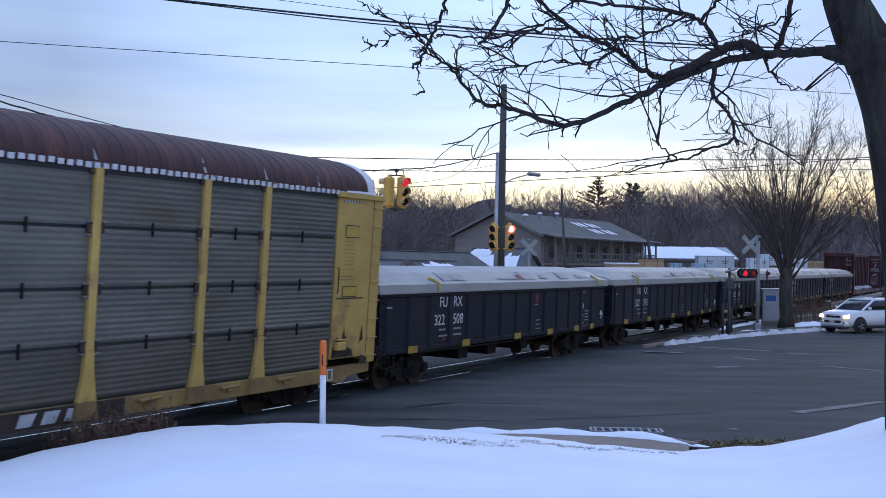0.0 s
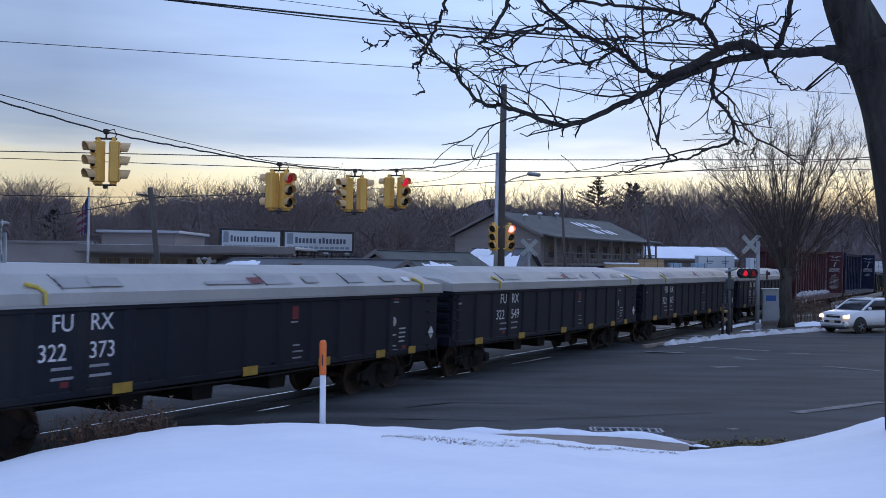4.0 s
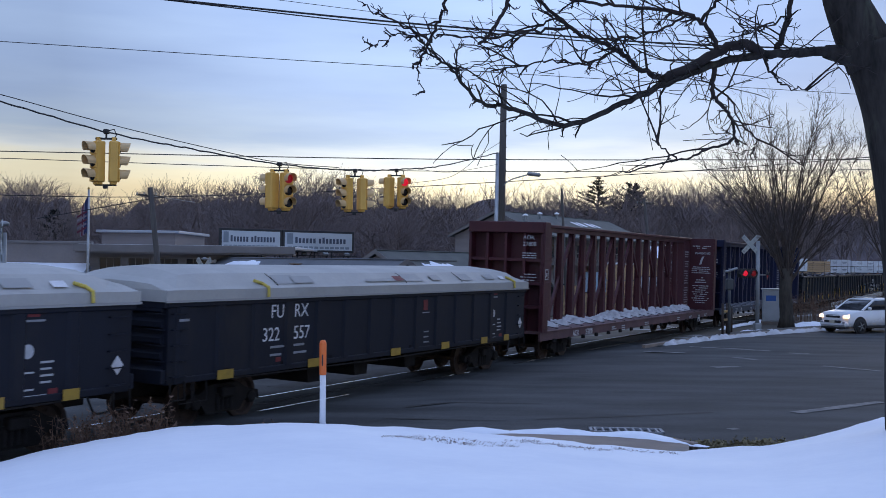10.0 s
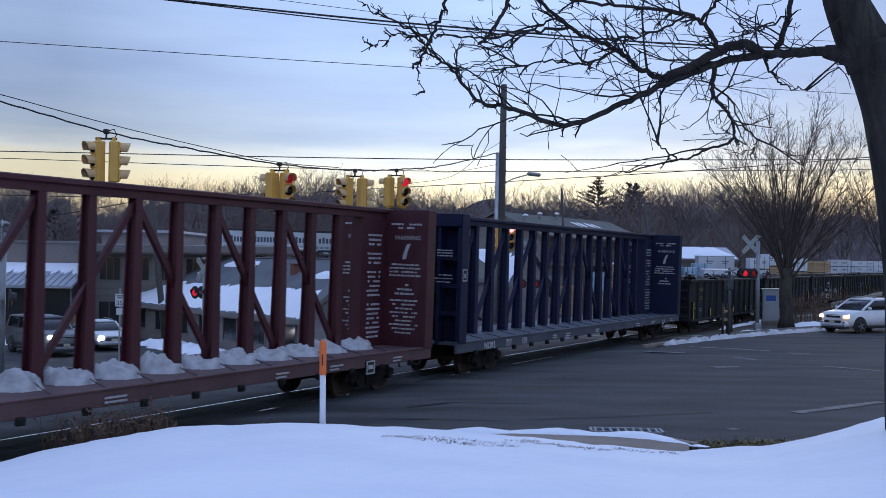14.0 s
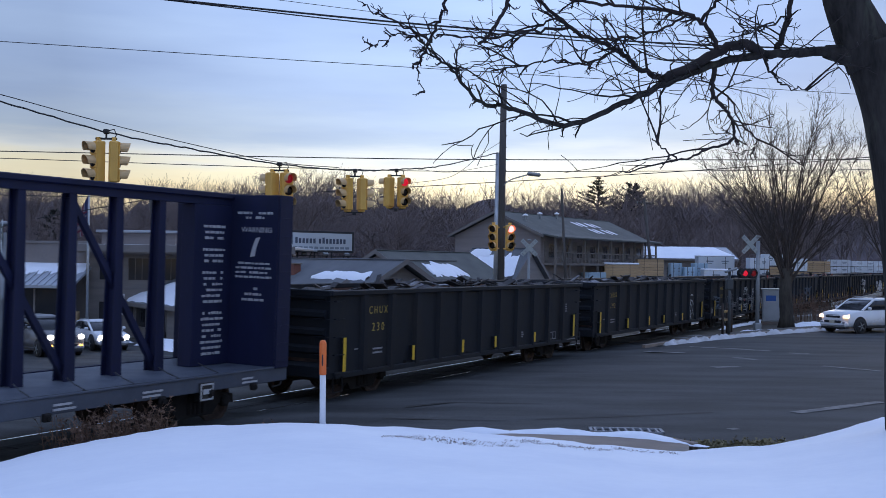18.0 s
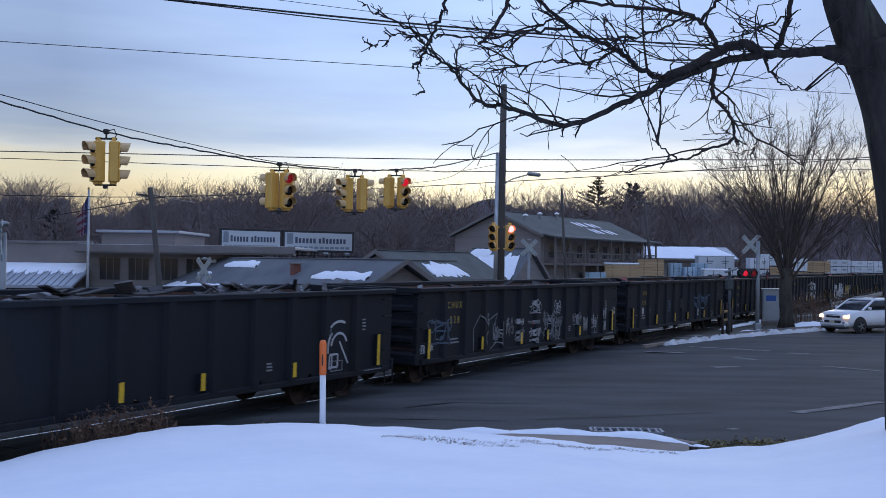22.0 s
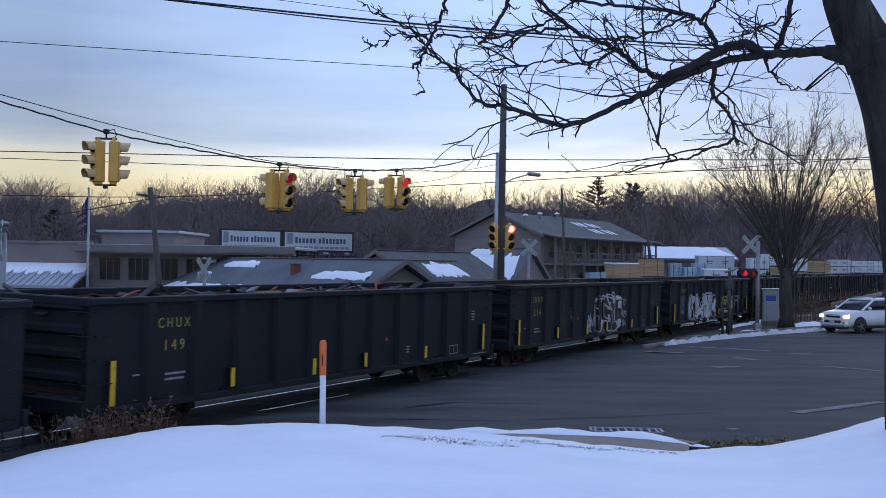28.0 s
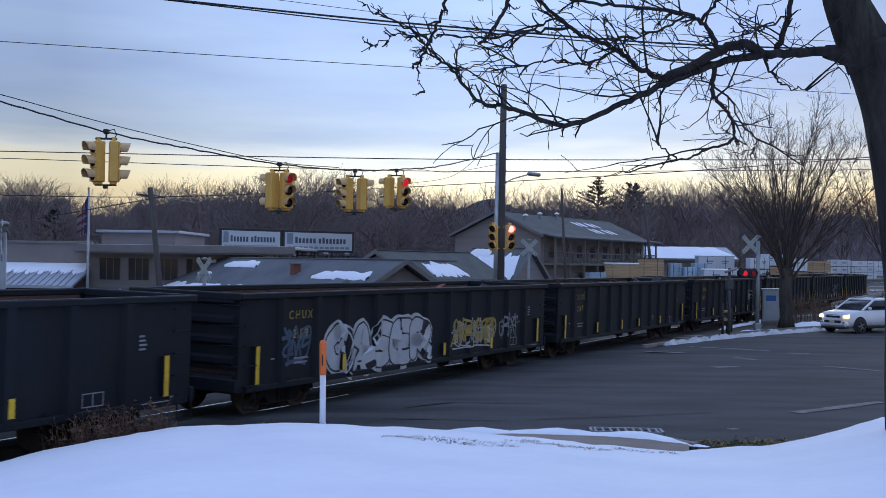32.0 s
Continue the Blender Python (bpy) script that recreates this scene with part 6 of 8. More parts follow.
    for k, (ctrl, r0, r1, busy) in enumerate(limbs):
        w = Wood(100 + k, 0.17)
        pts = curve_through(ctrl, 7)
        pts = [p + Vector((rg.gauss(0, 1), rg.gauss(0, 1), rg.gauss(0, 1))) * (0.012 if r0 > 0.03 else 0.02) if 0 < i < len(pts) - 1 else p for i, p in enumerate(pts)]
        w.limb(pts, r0, r1, 9 if r0 > 0.04 else 6)
        L = sum((b - a).length for a, b in zip(pts, pts[1:]))
        for j in range(int(L * 7.5 * busy)):
            i = rg.randint(1 if r0 < 0.1 else 14, len(pts) - 1)
            a = (pts[i] - pts[i - 1]).normalized()
            side = Vector((rg.gauss(0, 1), rg.gauss(0, 0.7), rg.gauss(0.15, 1)))
            side = (side - a * side.dot(a)).normalized()
            ang = rg.uniform(0.3, 0.95)
            w.twig(pts[i], a * math.cos(ang) + side * math.sin(ang), rg.uniform(0.5, 1.6) * (0.2 if side.z < 0.12 else 1.0) * (0.62 if r0 < 0.03 else 1.0) * (0.28 if pts[i].x < 0.8 and pts[i].z < 6.9 else 1.0), rg.uniform(0.014, 0.023), 2, 0.010, 0.1, 4, 2)
        part("limb", w.g, "twig" if r0 < 0.1 else "bark", t, "", True)
    return t


near_tree()


M["street_bark"] = surf("grey_brown_bark", (0.085, 0.075, 0.062), (0.040, 0.035, 0.030), 5.0, 0.95, 0, 0.8, 20.0, stretch=(1, 1, 0.2), spec=0.2)


def vase_tree(x, y, h, spread, seed, r, fork_z, label):
    t = thing("tree", label, "tree", m=pose(x, y, land(x, y)))
    rg = random.Random(seed)
    g = Geo().tube([(0, 0, -0.2), (0.03, 0, 0.5), (-0.05, 0, fork_z * 0.6), (0, 0, fork_z + 0.2)], [r * 1.35, r, r * 0.92, r * 0.9], 12)
    part("trunk", g, "street_bark", t, "", True)
    for k in range(27):
        w = Wood(seed * 50 + k, 0.07)
        a = 2.399 * k + rg.uniform(-0.3, 0.3)
        lean = (0.10 + 0.82 * (k % 7) / 6) * rg.uniform(0.85, 1.1)
        L = (h - fork_z) * rg.uniform(0.8, 1.02) * (1 - 0.16 * lean)
        d = Vector((math.cos(a) * lean, math.sin(a) * lean, 1)).normalized()
        p = Vector((0, 0, fork_z * rg.uniform(0.7, 1.05)))
        pts = [p]
        dd = d.copy()
        for i in range(9):
            dd = (dd + Vector((rg.gauss(0, 0.05), rg.gauss(0, 0.05), 0.028 if i > 4 else -0.01))).normalized()
            pts.append(pts[-1] + dd * L / 9)
        w.limb(pts, r * rg.uniform(0.15, 0.24), 0.011, 6)
        for j in range(27):
            i = rg.randint(2, 9)
            ax = (pts[i] - pts[i - 1]).normalized()
            side = Vector((rg.gauss(0, 1), rg.gauss(0, 1), rg.gauss(0, 1)))
            side = (side - ax * side.dot(ax)).normalized()
            ang = rg.uniform(0.2, 0.6)
            w.twig(pts[i], ax * math.cos(ang) + side * math.sin(ang), rg.uniform(1.0, 3.0) * (1.15 - i / 14) * spread, 0.017, 2, 0, 0.6, 3, 2)
        part("limb", w.g, "street_twig", t)
    return t


vase_tree(18.95, 60.0, 12.8, 1.0, 3, 0.38, 3.0, "bare vase-shaped street tree with fine upright branches")
vase_tree(40.9, 99.0, 17.5, 1.2, 4, 0.32, 3.0, "bare street tree farther along the road")

# ---------------------------------------------------------------- signals, poles and wires
def signal_head(t, m, face, lit, name="signal_head"):
    """Three-lens head hanging at m (top centre), lenses to -y of the pose turned by face."""
    h = part(name, Geo().box(-0.17, 0.17, -0.12, 0.12, -1.06, 0.0, 0.03).box(-0.06, 0.06, -0.05, 0.05, -0.02, 0.1).box(-0.12, 0.12, -0.08, 0.08, -1.12, -1.05, 0.02), "signal_yellow", t, "yellow three-lens signal head", m=m @ pose(0, 0, 0, 0, 0, face))
    for k in range(3):
        z = -0.18 - 0.35 * k
        part("section_door", Geo().box(-0.165, 0.165, -0.15, -0.12, z - 0.165, z + 0.165, 0.015), "signal_yellow", h)
        g = Geo()
        n = 14
        v = []
        for i in range(n + 1):
            a = -0.45 + (math.pi + 0.9) * i / n
            for r in (0.155, 0.148):
                for y in (-0.15, -0.42 + 0.05 * (1 - math.sin(a))):
                    v.append((r * math.cos(a), y, z + r * math.sin(a)))
        f = []
        for i in range(n):
            b = 4 * i
            f += [(b, b + 1, b + 5, b + 4), (b + 2, b + 6, b + 7, b + 3), (b + 1, b + 3, b + 7, b + 5)]
        part("visor", g.add(v, f), "visor_cream", h)
        part("lens", Geo().lathe([(0.145, 0.0), (0.13, 0.02), (0.06, 0.045), (0.01, 0.05)], 16, pose(0, -0.145, z, 90)), ("red_hot" if lit == 3 else "red_on" if lit == 2 else "red_dim") if k == 0 and lit else "lens_dark", h, "lit red lens" if k == 0 and lit == 2 else "", True)
    return h


def hung_signal(p, heads, label):
    t = thing("traffic_signal", label, "traffic light", "signals on the span wire", m=Matrix.Translation(p))
    part("hanger", Geo().rod((0, 0, 0.02), (0, 0, 0.2), 0.025).box(-0.28, 0.28, -0.03, 0.03, -0.01, 0.04, 0.01).box(-0.07, 0.07, -0.07, 0.07, 0.14, 0.26, 0.02).box(-0.28, 0.28, -0.03, 0.03, -1.2, -1.16, 0.01).box(-0.06, 0.06, -0.05, 0.05, -1.27, -1.16, 0.01), "black", t)
    part("drop_cable", Geo().tube([(0.03, 0, 0.22), (0.2, 0, 0.26), (0.26, 0, 0.12), (0.2, 0, 0.0)], 0.014, 5), "wire", t)
    for x, face, lit in heads:
        signal_head(t, pose(x, 0, -0.05), face, lit)


hung_signal((-8.71, 28, 6.41), [(-0.20, -43, 0), (0.20, 110, 0)], "yellow two-way traffic signal hanging from a span wire")
hung_signal((-4.84, 32, 5.98), [(-0.20, 235, 0), (0.2, 36, 1)], "yellow traffic signal on the span wire, dim red lens")
hung_signal((-2.95, 36, 6.15), [(-0.23, -50, 0), (0.23, 116, 0)], "yellow traffic signal on the span wire, all lenses dark")
hung_signal((-1.7, 39, 6.43), [(-0.25, 235, 0), (0.22, 30, 2)], "yellow traffic signal on the span wire with red lit")


def cable(name, pts, r, label, sag=0.0, mat="wire", lash=0.0):
    ctrl = [Vector(p) for p in pts]
    out = []
    if len(ctrl) == 2:
        for i in range(25):
            u = i / 24
            p = ctrl[0].lerp(ctrl[1], u)
            out.append(p - Vector((0, 0, sag * 4 * u * (1 - u))))
    else:
        out = curve_through(ctrl, 8 if not lash else 24)
    if lash:
        rg = random.Random(len(pts))
        out = [p + Vector((0, 0, lash * (math.sin(i * 0.9) * 0.5 + rg.gauss(0, 0.4)))) if 0 < i < len(out) - 1 else p for i, p in enumerate(out)]
    return tagged(part(name, Geo().tube(out, r, 5), mat), label, "cable", "overhead wires")


cable("span_wire", [(-11.33, 24, 7.13), (-10.44, 25.5, 6.99), (-8.72, 28, 6.6), (-6.96, 30, 6.39), (-4.86, 32, 6.18), (-2.95, 36, 6.36), (-1.7, 39, 6.67), (-0.13, 42, 7.08), (2.29, 46.5, 8.07)], 0.022, "thick black span wire, loosely lashed, that carries the traffic signals", lash=0.013)
cable("messenger_wire", [(-11.34, 24, 7.28), (-10.45, 25.5, 7.16), (-8.6, 28.2, 6.8), (-6.62, 30.6, 6.48), (-4.89, 32.2, 6.25), (-3.38, 35, 6.36)], 0.012, "thin messenger wire above the signals")
cable("overhead_wire", [(-13.25, 30, 9.34), (-1.66, 36, 9.83), (18.58, 44, 10.31)], 0.011, "long overhead wire across the sky", 0.1)
cable("overhead_wire", [(-8.75, 30, 10.62), (-2.49, 32, 10.5), (1.96, 34, 10.62), (7.7, 36, 10.71), (16.43, 38, 10.96)], 0.03, "heavy overhead cable above the branches")
cable("overhead_wire", [(-8.42, 30.5, 10.68), (-2.53, 32.5, 10.51), (1.99, 34.5, 10.62), (7.8, 36.5, 10.7), (16.65, 38.5, 10.93)], 0.02, "heavy overhead cable above the branches")
cable("overhead_wire", [(-5.47, 30, 10.63), (1.9, 33, 10.61), (16.43, 38, 11.19)], 0.008, "thin overhead wire across the sky")
cable("overhead_wire", [(-25.77, 60, 9.15), (-0.2, 63, 9.32), (28.6, 66, 9.98)], 0.028, "far overhead wire above the trees")
cable("overhead_wire", [(-25.76, 60, 8.78), (-9.21, 62, 8.62), (3.46, 64, 8.74), (29.47, 68, 9.57)], 0.022, "far overhead wire above the trees")
cable("overhead_wire", [(-8.78, 75, 8.07), (3.79, 70, 8.58), (16.25, 66, 9.22), (26.86, 62, 9.93)], 0.026, "far overhead wire sloping up over the road")
cable("overhead_wire", [(-25.41, 60, 6.72), (-16.72, 62, 6.84), (-8.78, 75, 8.07)], 0.024, "low thin wire before the woods")
cable("guy_wire", [(2.42, 46.8, 8.58), (1.49, 45, 7.81), (0.31, 42, 6.69), (-1.33, 39, 6.15)], 0.01, "slack service wire at the pole")
cable("service_wire", [(-16.6, 62, 6.75), (-18.4, 61.4, 6.35), (-22.4, 60, 5.45)], 0.022, "slack service wire sloping down from the leaning pole")
cable("service_wire", [(-16.6, 62, 6.9), (-15.4, 62.5, 6.75), (-14.4, 63, 6.62)], 0.02, "pale insulated wire at the leaning pole", mat="alu")
cable("guy_wire", [(2.43, 46.8, 7.63), (0.31, 43, 6.93), (-0.96, 40, 6.77)], 0.008, "thin service wire at the pole")


def signal_pole():
    b = Vector((2.48, 47, 1.06))
    t = thing("utility_pole", "tall weathered wooden utility pole with traffic signals and a street lamp", "utility pole", m=pose(b.x, b.y, land(b.x, b.y)))
    top = Vector((2.54, 47, 11.08))
    h = top.z - land(b.x, b.y)
    part("pole", Geo().tube([(0, 0, -0.2), (0.02, 0, h * 0.5), (top.x - b.x, 0, h)], [0.19, 0.165, 0.13], 12), "pole_wood", t, "", True)
    h2 = Vector((2.29, 46.5, 8.09)).z - land(b.x, b.y)
    part("steel_pole", Geo().tube([(-0.24, -0.4, -0.1), (-0.2, -0.4, h2)], [0.10, 0.075], 10), "galv", t, "galvanised strain pole beside it", True)
    lamp = Vector((3.84, 46.5, 7.17)) - Vector((b.x, b.y, land(b.x, b.y)))
    part("lamp_arm", Geo().tube(curve_through([(0.05, -0.1, lamp.z - 0.5), (0.4, -0.2, lamp.z - 0.22), (lamp.x - 0.2, lamp.y, lamp.z)]), 0.03, 6), "galv", t)
    part("lamp_head", Geo().obox(Matrix.Translation(lamp) @ pose(0, 0, 0, 0, 6), 0.6, 0.28, 0.16, 0.06), "alu", t, "grey cobra-head street lamp")
    z = Vector((2.52, 46, 4.98)).z - land(b.x, b.y)
    for x, face, lit in ((-0.34, -18, 0), (0.34, 14, 3)):
        signal_head(t, pose(x, -0.85, z), face, lit)
        part("bracket", Geo().rod((x * 0.3, -0.5, z - 0.1), (x, -0.85, z - 0.02), 0.03).rod((x * 0.3, -0.5, z - 1.0), (x, -0.85, z - 1.08), 0.03), "signal_yellow", t)
    g = Geo()
    for k in range(5):
        g.tube([(0.02, 0, h * 0.62 + 0.5 * k), (0.2, -0.1, h * 0.62 + 0.5 * k + 0.02)], 0.02, 5)
    part("step_irons", g, "wire", t)
    return t


signal_pole()


def wood_pole(base, top, r, label, arm=0.0):
    b, q = Vector(base), Vector(top)
    z = land(b.x, b.y)
    t = thing("utility_pole", label, "utility pole", m=pose(b.x, b.y, z))
    q = q - Vector((b.x, b.y, z))
    part("pole", Geo().tube([(0, 0, -0.2), q], [r, r * 0.75], 9), "pole_wood", t, "", True)
    if arm:
        part("crossarm", Geo().beam(q + Vector((-arm, 0, -0.4)), q + Vector((arm, 0.2, -0.55)), 0.09, 0.12), "pole_wood", t)
        for k in (-0.9, -0.4, 0.4, 0.9):
            part("insulator", Geo().rod(q + Vector((arm * k, 0.1 * k, -0.42)), q + Vector((arm * k, 0.1 * k, -0.28)), 0.04), "alu", t)


wood_pole((-15.72, 62.0, 0), (-16.73, 62, 7.38), 0.19, "leaning weathered utility pole before the store", 0.8)
wood_pole((10.6, 92.0, 0), (9.96, 92, 9.72), 0.14, "thin wooden pole beside the grey house")
wood_pole((21.9, 112.0, 0), (20.64, 112, 10.17), 0.18, "weathered utility pole behind the lumber stacks", 0.8)


M["red_half"] = surf("fading_red_lens", (0.10, 0.008, 0.01), (0.07, 0.006, 0.008), 4.0, 0.3, 0, 0, emit=(1.0, 0.02, 0.04), power=0.08)
M["headlamp_bright"] = surf("glaring_headlamp", (0.9, 0.9, 0.85), (0.8, 0.8, 0.75), 3.0, 0.1, 0, 0, emit=(1.0, 0.93, 0.92), power=16.0)


def blade(w, h, m):
    return Geo().obox(m, w, 0.02, h, 0.004)


def crossbuck(parent, x, y, z, turn, size=1.22):
    """Two crossed white blades with worn lettering bars."""
    for a in (45, -45):
        m = pose(x, y - (0.02 if a > 0 else 0.0), z, 0, 0, turn) @ pose(0, 0, 0, 0, a, 0)
        b = part("blade", blade(size, 0.23, m), "reflect", parent, "white reflective crossbuck blade")
        for k in range(6):
            u = -size * 0.42 + size * 0.84 * k / 5
            if abs(u) > 0.12:
                part("letter_bar", blade(0.07, 0.12, m @ pose(u, -0.014, 0)), "alu", b)


def flasher(parent, x, y, z, turn, lit):
    m = pose(x, y, z, 0, 0, turn)
    d = part("target", Geo().lathe([(0.26, 0), (0.26, 0.02), (0.2, 0.03)], 18, m @ pose(0, 0, 0, 90)), "black", parent, "round black backing plate")
    part("lamp_lens", Geo().lathe([(0.152, 0.03), (0.14, 0.045), (0.07, 0.06), (0.01, 0.065)], 16, m @ pose(0, 0, 0, 90)), "red_on" if lit else "red_half", d, "red flasher lens", True)
    n, v, f = 12, [], []
    for i in range(n + 1):
        a = -0.1 + (math.pi + 0.2) * i / n
        for r in (0.165, 0.155):
            for yy in (-0.03, -0.14):
                v.append(m @ Vector((r * math.cos(a), yy, r * math.sin(a))))
    for i in range(n):
        q = 4 * i
        f += [(q, q + 1, q + 5, q + 4), (q + 2, q + 6, q + 7, q + 3), (q + 1, q + 3, q + 7, q + 5)]
    part("hood", Geo().add(v, f), "black", d)


def crossing_signal(base, top_z, turn, lit, label, back=True, light_z=None, r=0.075, shift=0.0):
    x, y = base
    z = land(x, y)
    t = thing("crossing_signal", label, "crossing signal", "railway crossing signals", m=pose(x, y, z))
    h = top_z - z
    lz = (light_z if light_z is not None else top_z - 1.5) - z
    part("mast", Geo().tube([(0, 0, -0.1), (0, 0, h + 0.2)], r, 12), "alu", t, "aluminium mast", True)
    part("base", Geo().box(-r - 0.08, r + 0.08, -r - 0.08, r + 0.08, -0.05, 0.35, 0.05), "alu", t)
    crossbuck(t, shift * 0.75, -0.12 - max(0, r - 0.075), h, turn)
    c, s = math.cos(radians(turn)), math.sin(radians(turn))
    part("crossarm", Geo().beam(((shift - 0.42) * c, (shift - 0.42) * s, lz), ((shift + 0.42) * c, (shift + 0.42) * s, lz), 0.07, 0.07), "alu", t)
    for k, on in zip((-1, 1), lit):
        u = shift + k * (0.40 if not shift else 0.24)
        flasher(t, u * c + (0.14 + r - 0.075) * s, u * s - (0.14 + r - 0.075) * c, lz, turn, on)
        if back:
            flasher(t, u * c - (0.16 + r - 0.075) * s, u * s + (0.16 + r - 0.075) * c, lz, turn + 180, False)
    part("bell", Geo().lathe([(0.02, 0), (0.12, 0.02), (0.14, 0.08), (0.05, 0.12)], 12, pose(0, 0, h + 0.36)), "alu", t, "", True)
    return t


b = Vector((16.45, 56.83, 0.12))
sig = crossing_signal((b.x, b.y), 4.5, 14, (True, False), "railway crossing signal with crossbuck and paired red flashers", True, None, 0.105, -0.6)
part("side_flasher_arm", Geo().beam((0.1, 0, 2.85), (0.46, 0.05, 2.85), 0.07, 0.07), "alu", sig)
flasher(sig, 0.46, -0.06, 2.85, 62, False)
crossing_signal((-9.6, 43.9), 2.94, -40, (True, False), "railway crossing signal on the far side of the track", True, 2.0)
crossing_signal((-10.9, 27.0), 3.75, -66, (True, False), "railway crossing signal beside the road", True, 2.3)
crossing_signal((4.9, 62.0), 4.25, 8, (False, False), "distant railway crossing signal with crossbuck", True, 2.2)


def signal_case():
    c = Vector((19.2, 63.4, 0.15))
    t = thing("signal_cabinet", "grey metal railway signal cabinet with a blue notice", "cabinet", m=pose(c.x, c.y, land(c.x, c.y), 0, 0, -14))
    part("body", Geo().box(-0.55, 0.55, -0.4, 0.4, 0.1, 1.95, 0.03).box(-0.62, 0.62, -0.47, 0.47, 1.95, 2.02, 0.02), "cab", t)
    part("plinth", Geo().box(-0.6, 0.6, -0.45, 0.45, -0.15, 0.1, 0.02), "concrete", t)
    d = part("door", Geo().box(-0.5, 0.5, -0.425, -0.4, 0.2, 1.88, 0.01), "cab", t)
    part("handle", Geo().box(0.36, 0.4, -0.46, -0.42, 0.95, 1.15, 0.01), "black", d)
    part("notice", Geo().box(-0.36, 0.2, -0.432, -0.424, 1.3, 1.62), "sign_blue", t, "small blue notice")
    g = Vector((14.26, 53.07, 0.1))
    for k in range(3):
        x = g.x + 0.45 * k
        p = thing("bollard", "rusty steel guard post beside the crossing", "bollard", "guard posts", m=pose(x - 0.9, g.y + 0.9 * k - 1.2, land(x, g.y)))
        part("post", Geo().tube([(0, 0, -0.2), (0, 0, 1.5 if k < 2 else 1.2)], 0.06, 8), "rail", p, "", True)
        if k == 0:
            part("rail_bar", Geo().beam((0, 0, 1.1), (0.45, 0.9, 1.1), 0.07, 0.1).beam((0, 0, 0.7), (0.45, 0.9, 0.7), 0.07, 0.1), "rack_sill", p)
    q = Vector((13.3, 50.47, 0.1))
    t = thing("crossing_gate", "folded crossing mechanism on a dark steel mast", "crossing gate", m=pose(q.x, q.y, land(q.x, q.y)))
    part("mast", Geo().tube([(0, 0, -0.1), (0, 0, 3.2)], 0.07, 9), "grey_steel", t, "", True)
    part("mechanism", Geo().box(-0.16, 0.16, -0.14, 0.14, 2.2, 2.7, 0.04), "grey_steel", t)
    part("hood", Geo().obox(pose(0.05, -0.1, 3.1, 0, -18, 0), 0.6, 0.24, 0.1, 0.03), "alu", t)


M["grey_steel"] = surf("dull_grey_steel", (0.085, 0.095, 0.10), (0.05, 0.055, 0.06), 2.0, 0.6, 0.2, 0.1)
M["cab"] = surf("grey_cabinet_paint", (0.42, 0.44, 0.45), (0.34, 0.36, 0.37), 2.0, 0.55, 0.1, 0.05)
M["sign_blue"] = surf("blue_sign_paint", (0.03, 0.12, 0.42), (0.03, 0.1, 0.34), 3.0, 0.5)
signal_case()


def speed_sign():
    p = Vector((-11.84, 40, 1.52))
    t = thing("speed_sign", "white speed limit sign reading 35 on a thin post", "road sign", m=pose(p.x, p.y, land(p.x, p.y), 0, 0, 8))
    z = Vector((-11.84, 40, 1.79)).z - land(p.x, p.y)
    part("post", Geo().box(-0.03, 0.03, 0.0, 0.04, -0.2, z + 0.45), "galv", t)
    f = part("face", Geo().box(-0.165, 0.165, -0.012, 0.0, z - 0.22, z + 0.24, 0.005), "white", t)
    lettering("number", "35", 0.24, "black", f, pose(-0.135, -0.016, z - 0.17, 90))
    part("heading_bar", Geo().box(-0.12, 0.12, -0.017, -0.012, z + 0.15, z + 0.19).box(-0.1, 0.1, -0.017, -0.012, z + 0.08, z + 0.115), "black", f)
    part("lower_plate", Geo().box(-0.12, 0.12, -0.012, 0.0, z - 0.52, z - 0.28, 0.005), "white", t)


speed_sign()

# ---------------------------------------------------------------- vehicles
M["car_white"] = surf("white_car_paint", (0.72, 0.73, 0.75), (0.66, 0.67, 0.69), 1.0, 0.25, 0, 0.0)
M["car_silver"] = surf("dark_silver_car_paint", (0.20, 0.20, 0.205), (0.15, 0.15, 0.155), 1.0, 0.3, 0.4, 0.0)
M["car_glass"] = surf("dark_car_glass", (0.012, 0.014, 0.018), (0.02, 0.022, 0.026), 2.0, 0.06, 0, 0.0)
M["tyre"] = surf("tyre_rubber", (0.018, 0.018, 0.019), (0.028, 0.028, 0.028), 8.0, 0.85, 0, 0.1)
M["rim"] = surf("alloy_rim", (0.42, 0.42, 0.44), (0.26, 0.26, 0.27), 9.0, 0.4, 0.2, 0.0)
M["headlamp"] = surf("lit_headlamp", (0.9, 0.9, 0.85), (0.8, 0.8, 0.75), 3.0, 0.1, 0, 0, emit=(1.0, 0.60, 0.34), power=1.5)
M["marker_amber"] = surf("lit_amber_lamp", (0.9, 0.4, 0.05), (0.8, 0.35, 0.05), 3.0, 0.2, 0, 0, emit=(1.0, 0.42, 0.05), power=4.0)
M["plate"] = surf("number_plate_tan", (0.55, 0.52, 0.42), (0.48, 0.45, 0.36), 3.0, 0.5)


def loft(stations):
    """Rings across the car: x, then (half width, height) pairs from the sill up to the top."""
    g, n = Geo(), len(stations[0][1])
    v = []
    for x, ring in stations:
        v += [(x, -w, z) for w, z in ring] + [(x, w, z) for w, z in ring[::-1]]
    m = 2 * n
    f = [(i * m + j, i * m + (j + 1) % m, (i + 1) * m + (j + 1) % m, (i + 1) * m + j) for i in range(len(stations) - 1) for j in range(m)]
    f += [tuple(range(m)), tuple((len(stations) - 1) * m + j for j in range(m - 1, -1, -1))]
    return g.add(v, f)


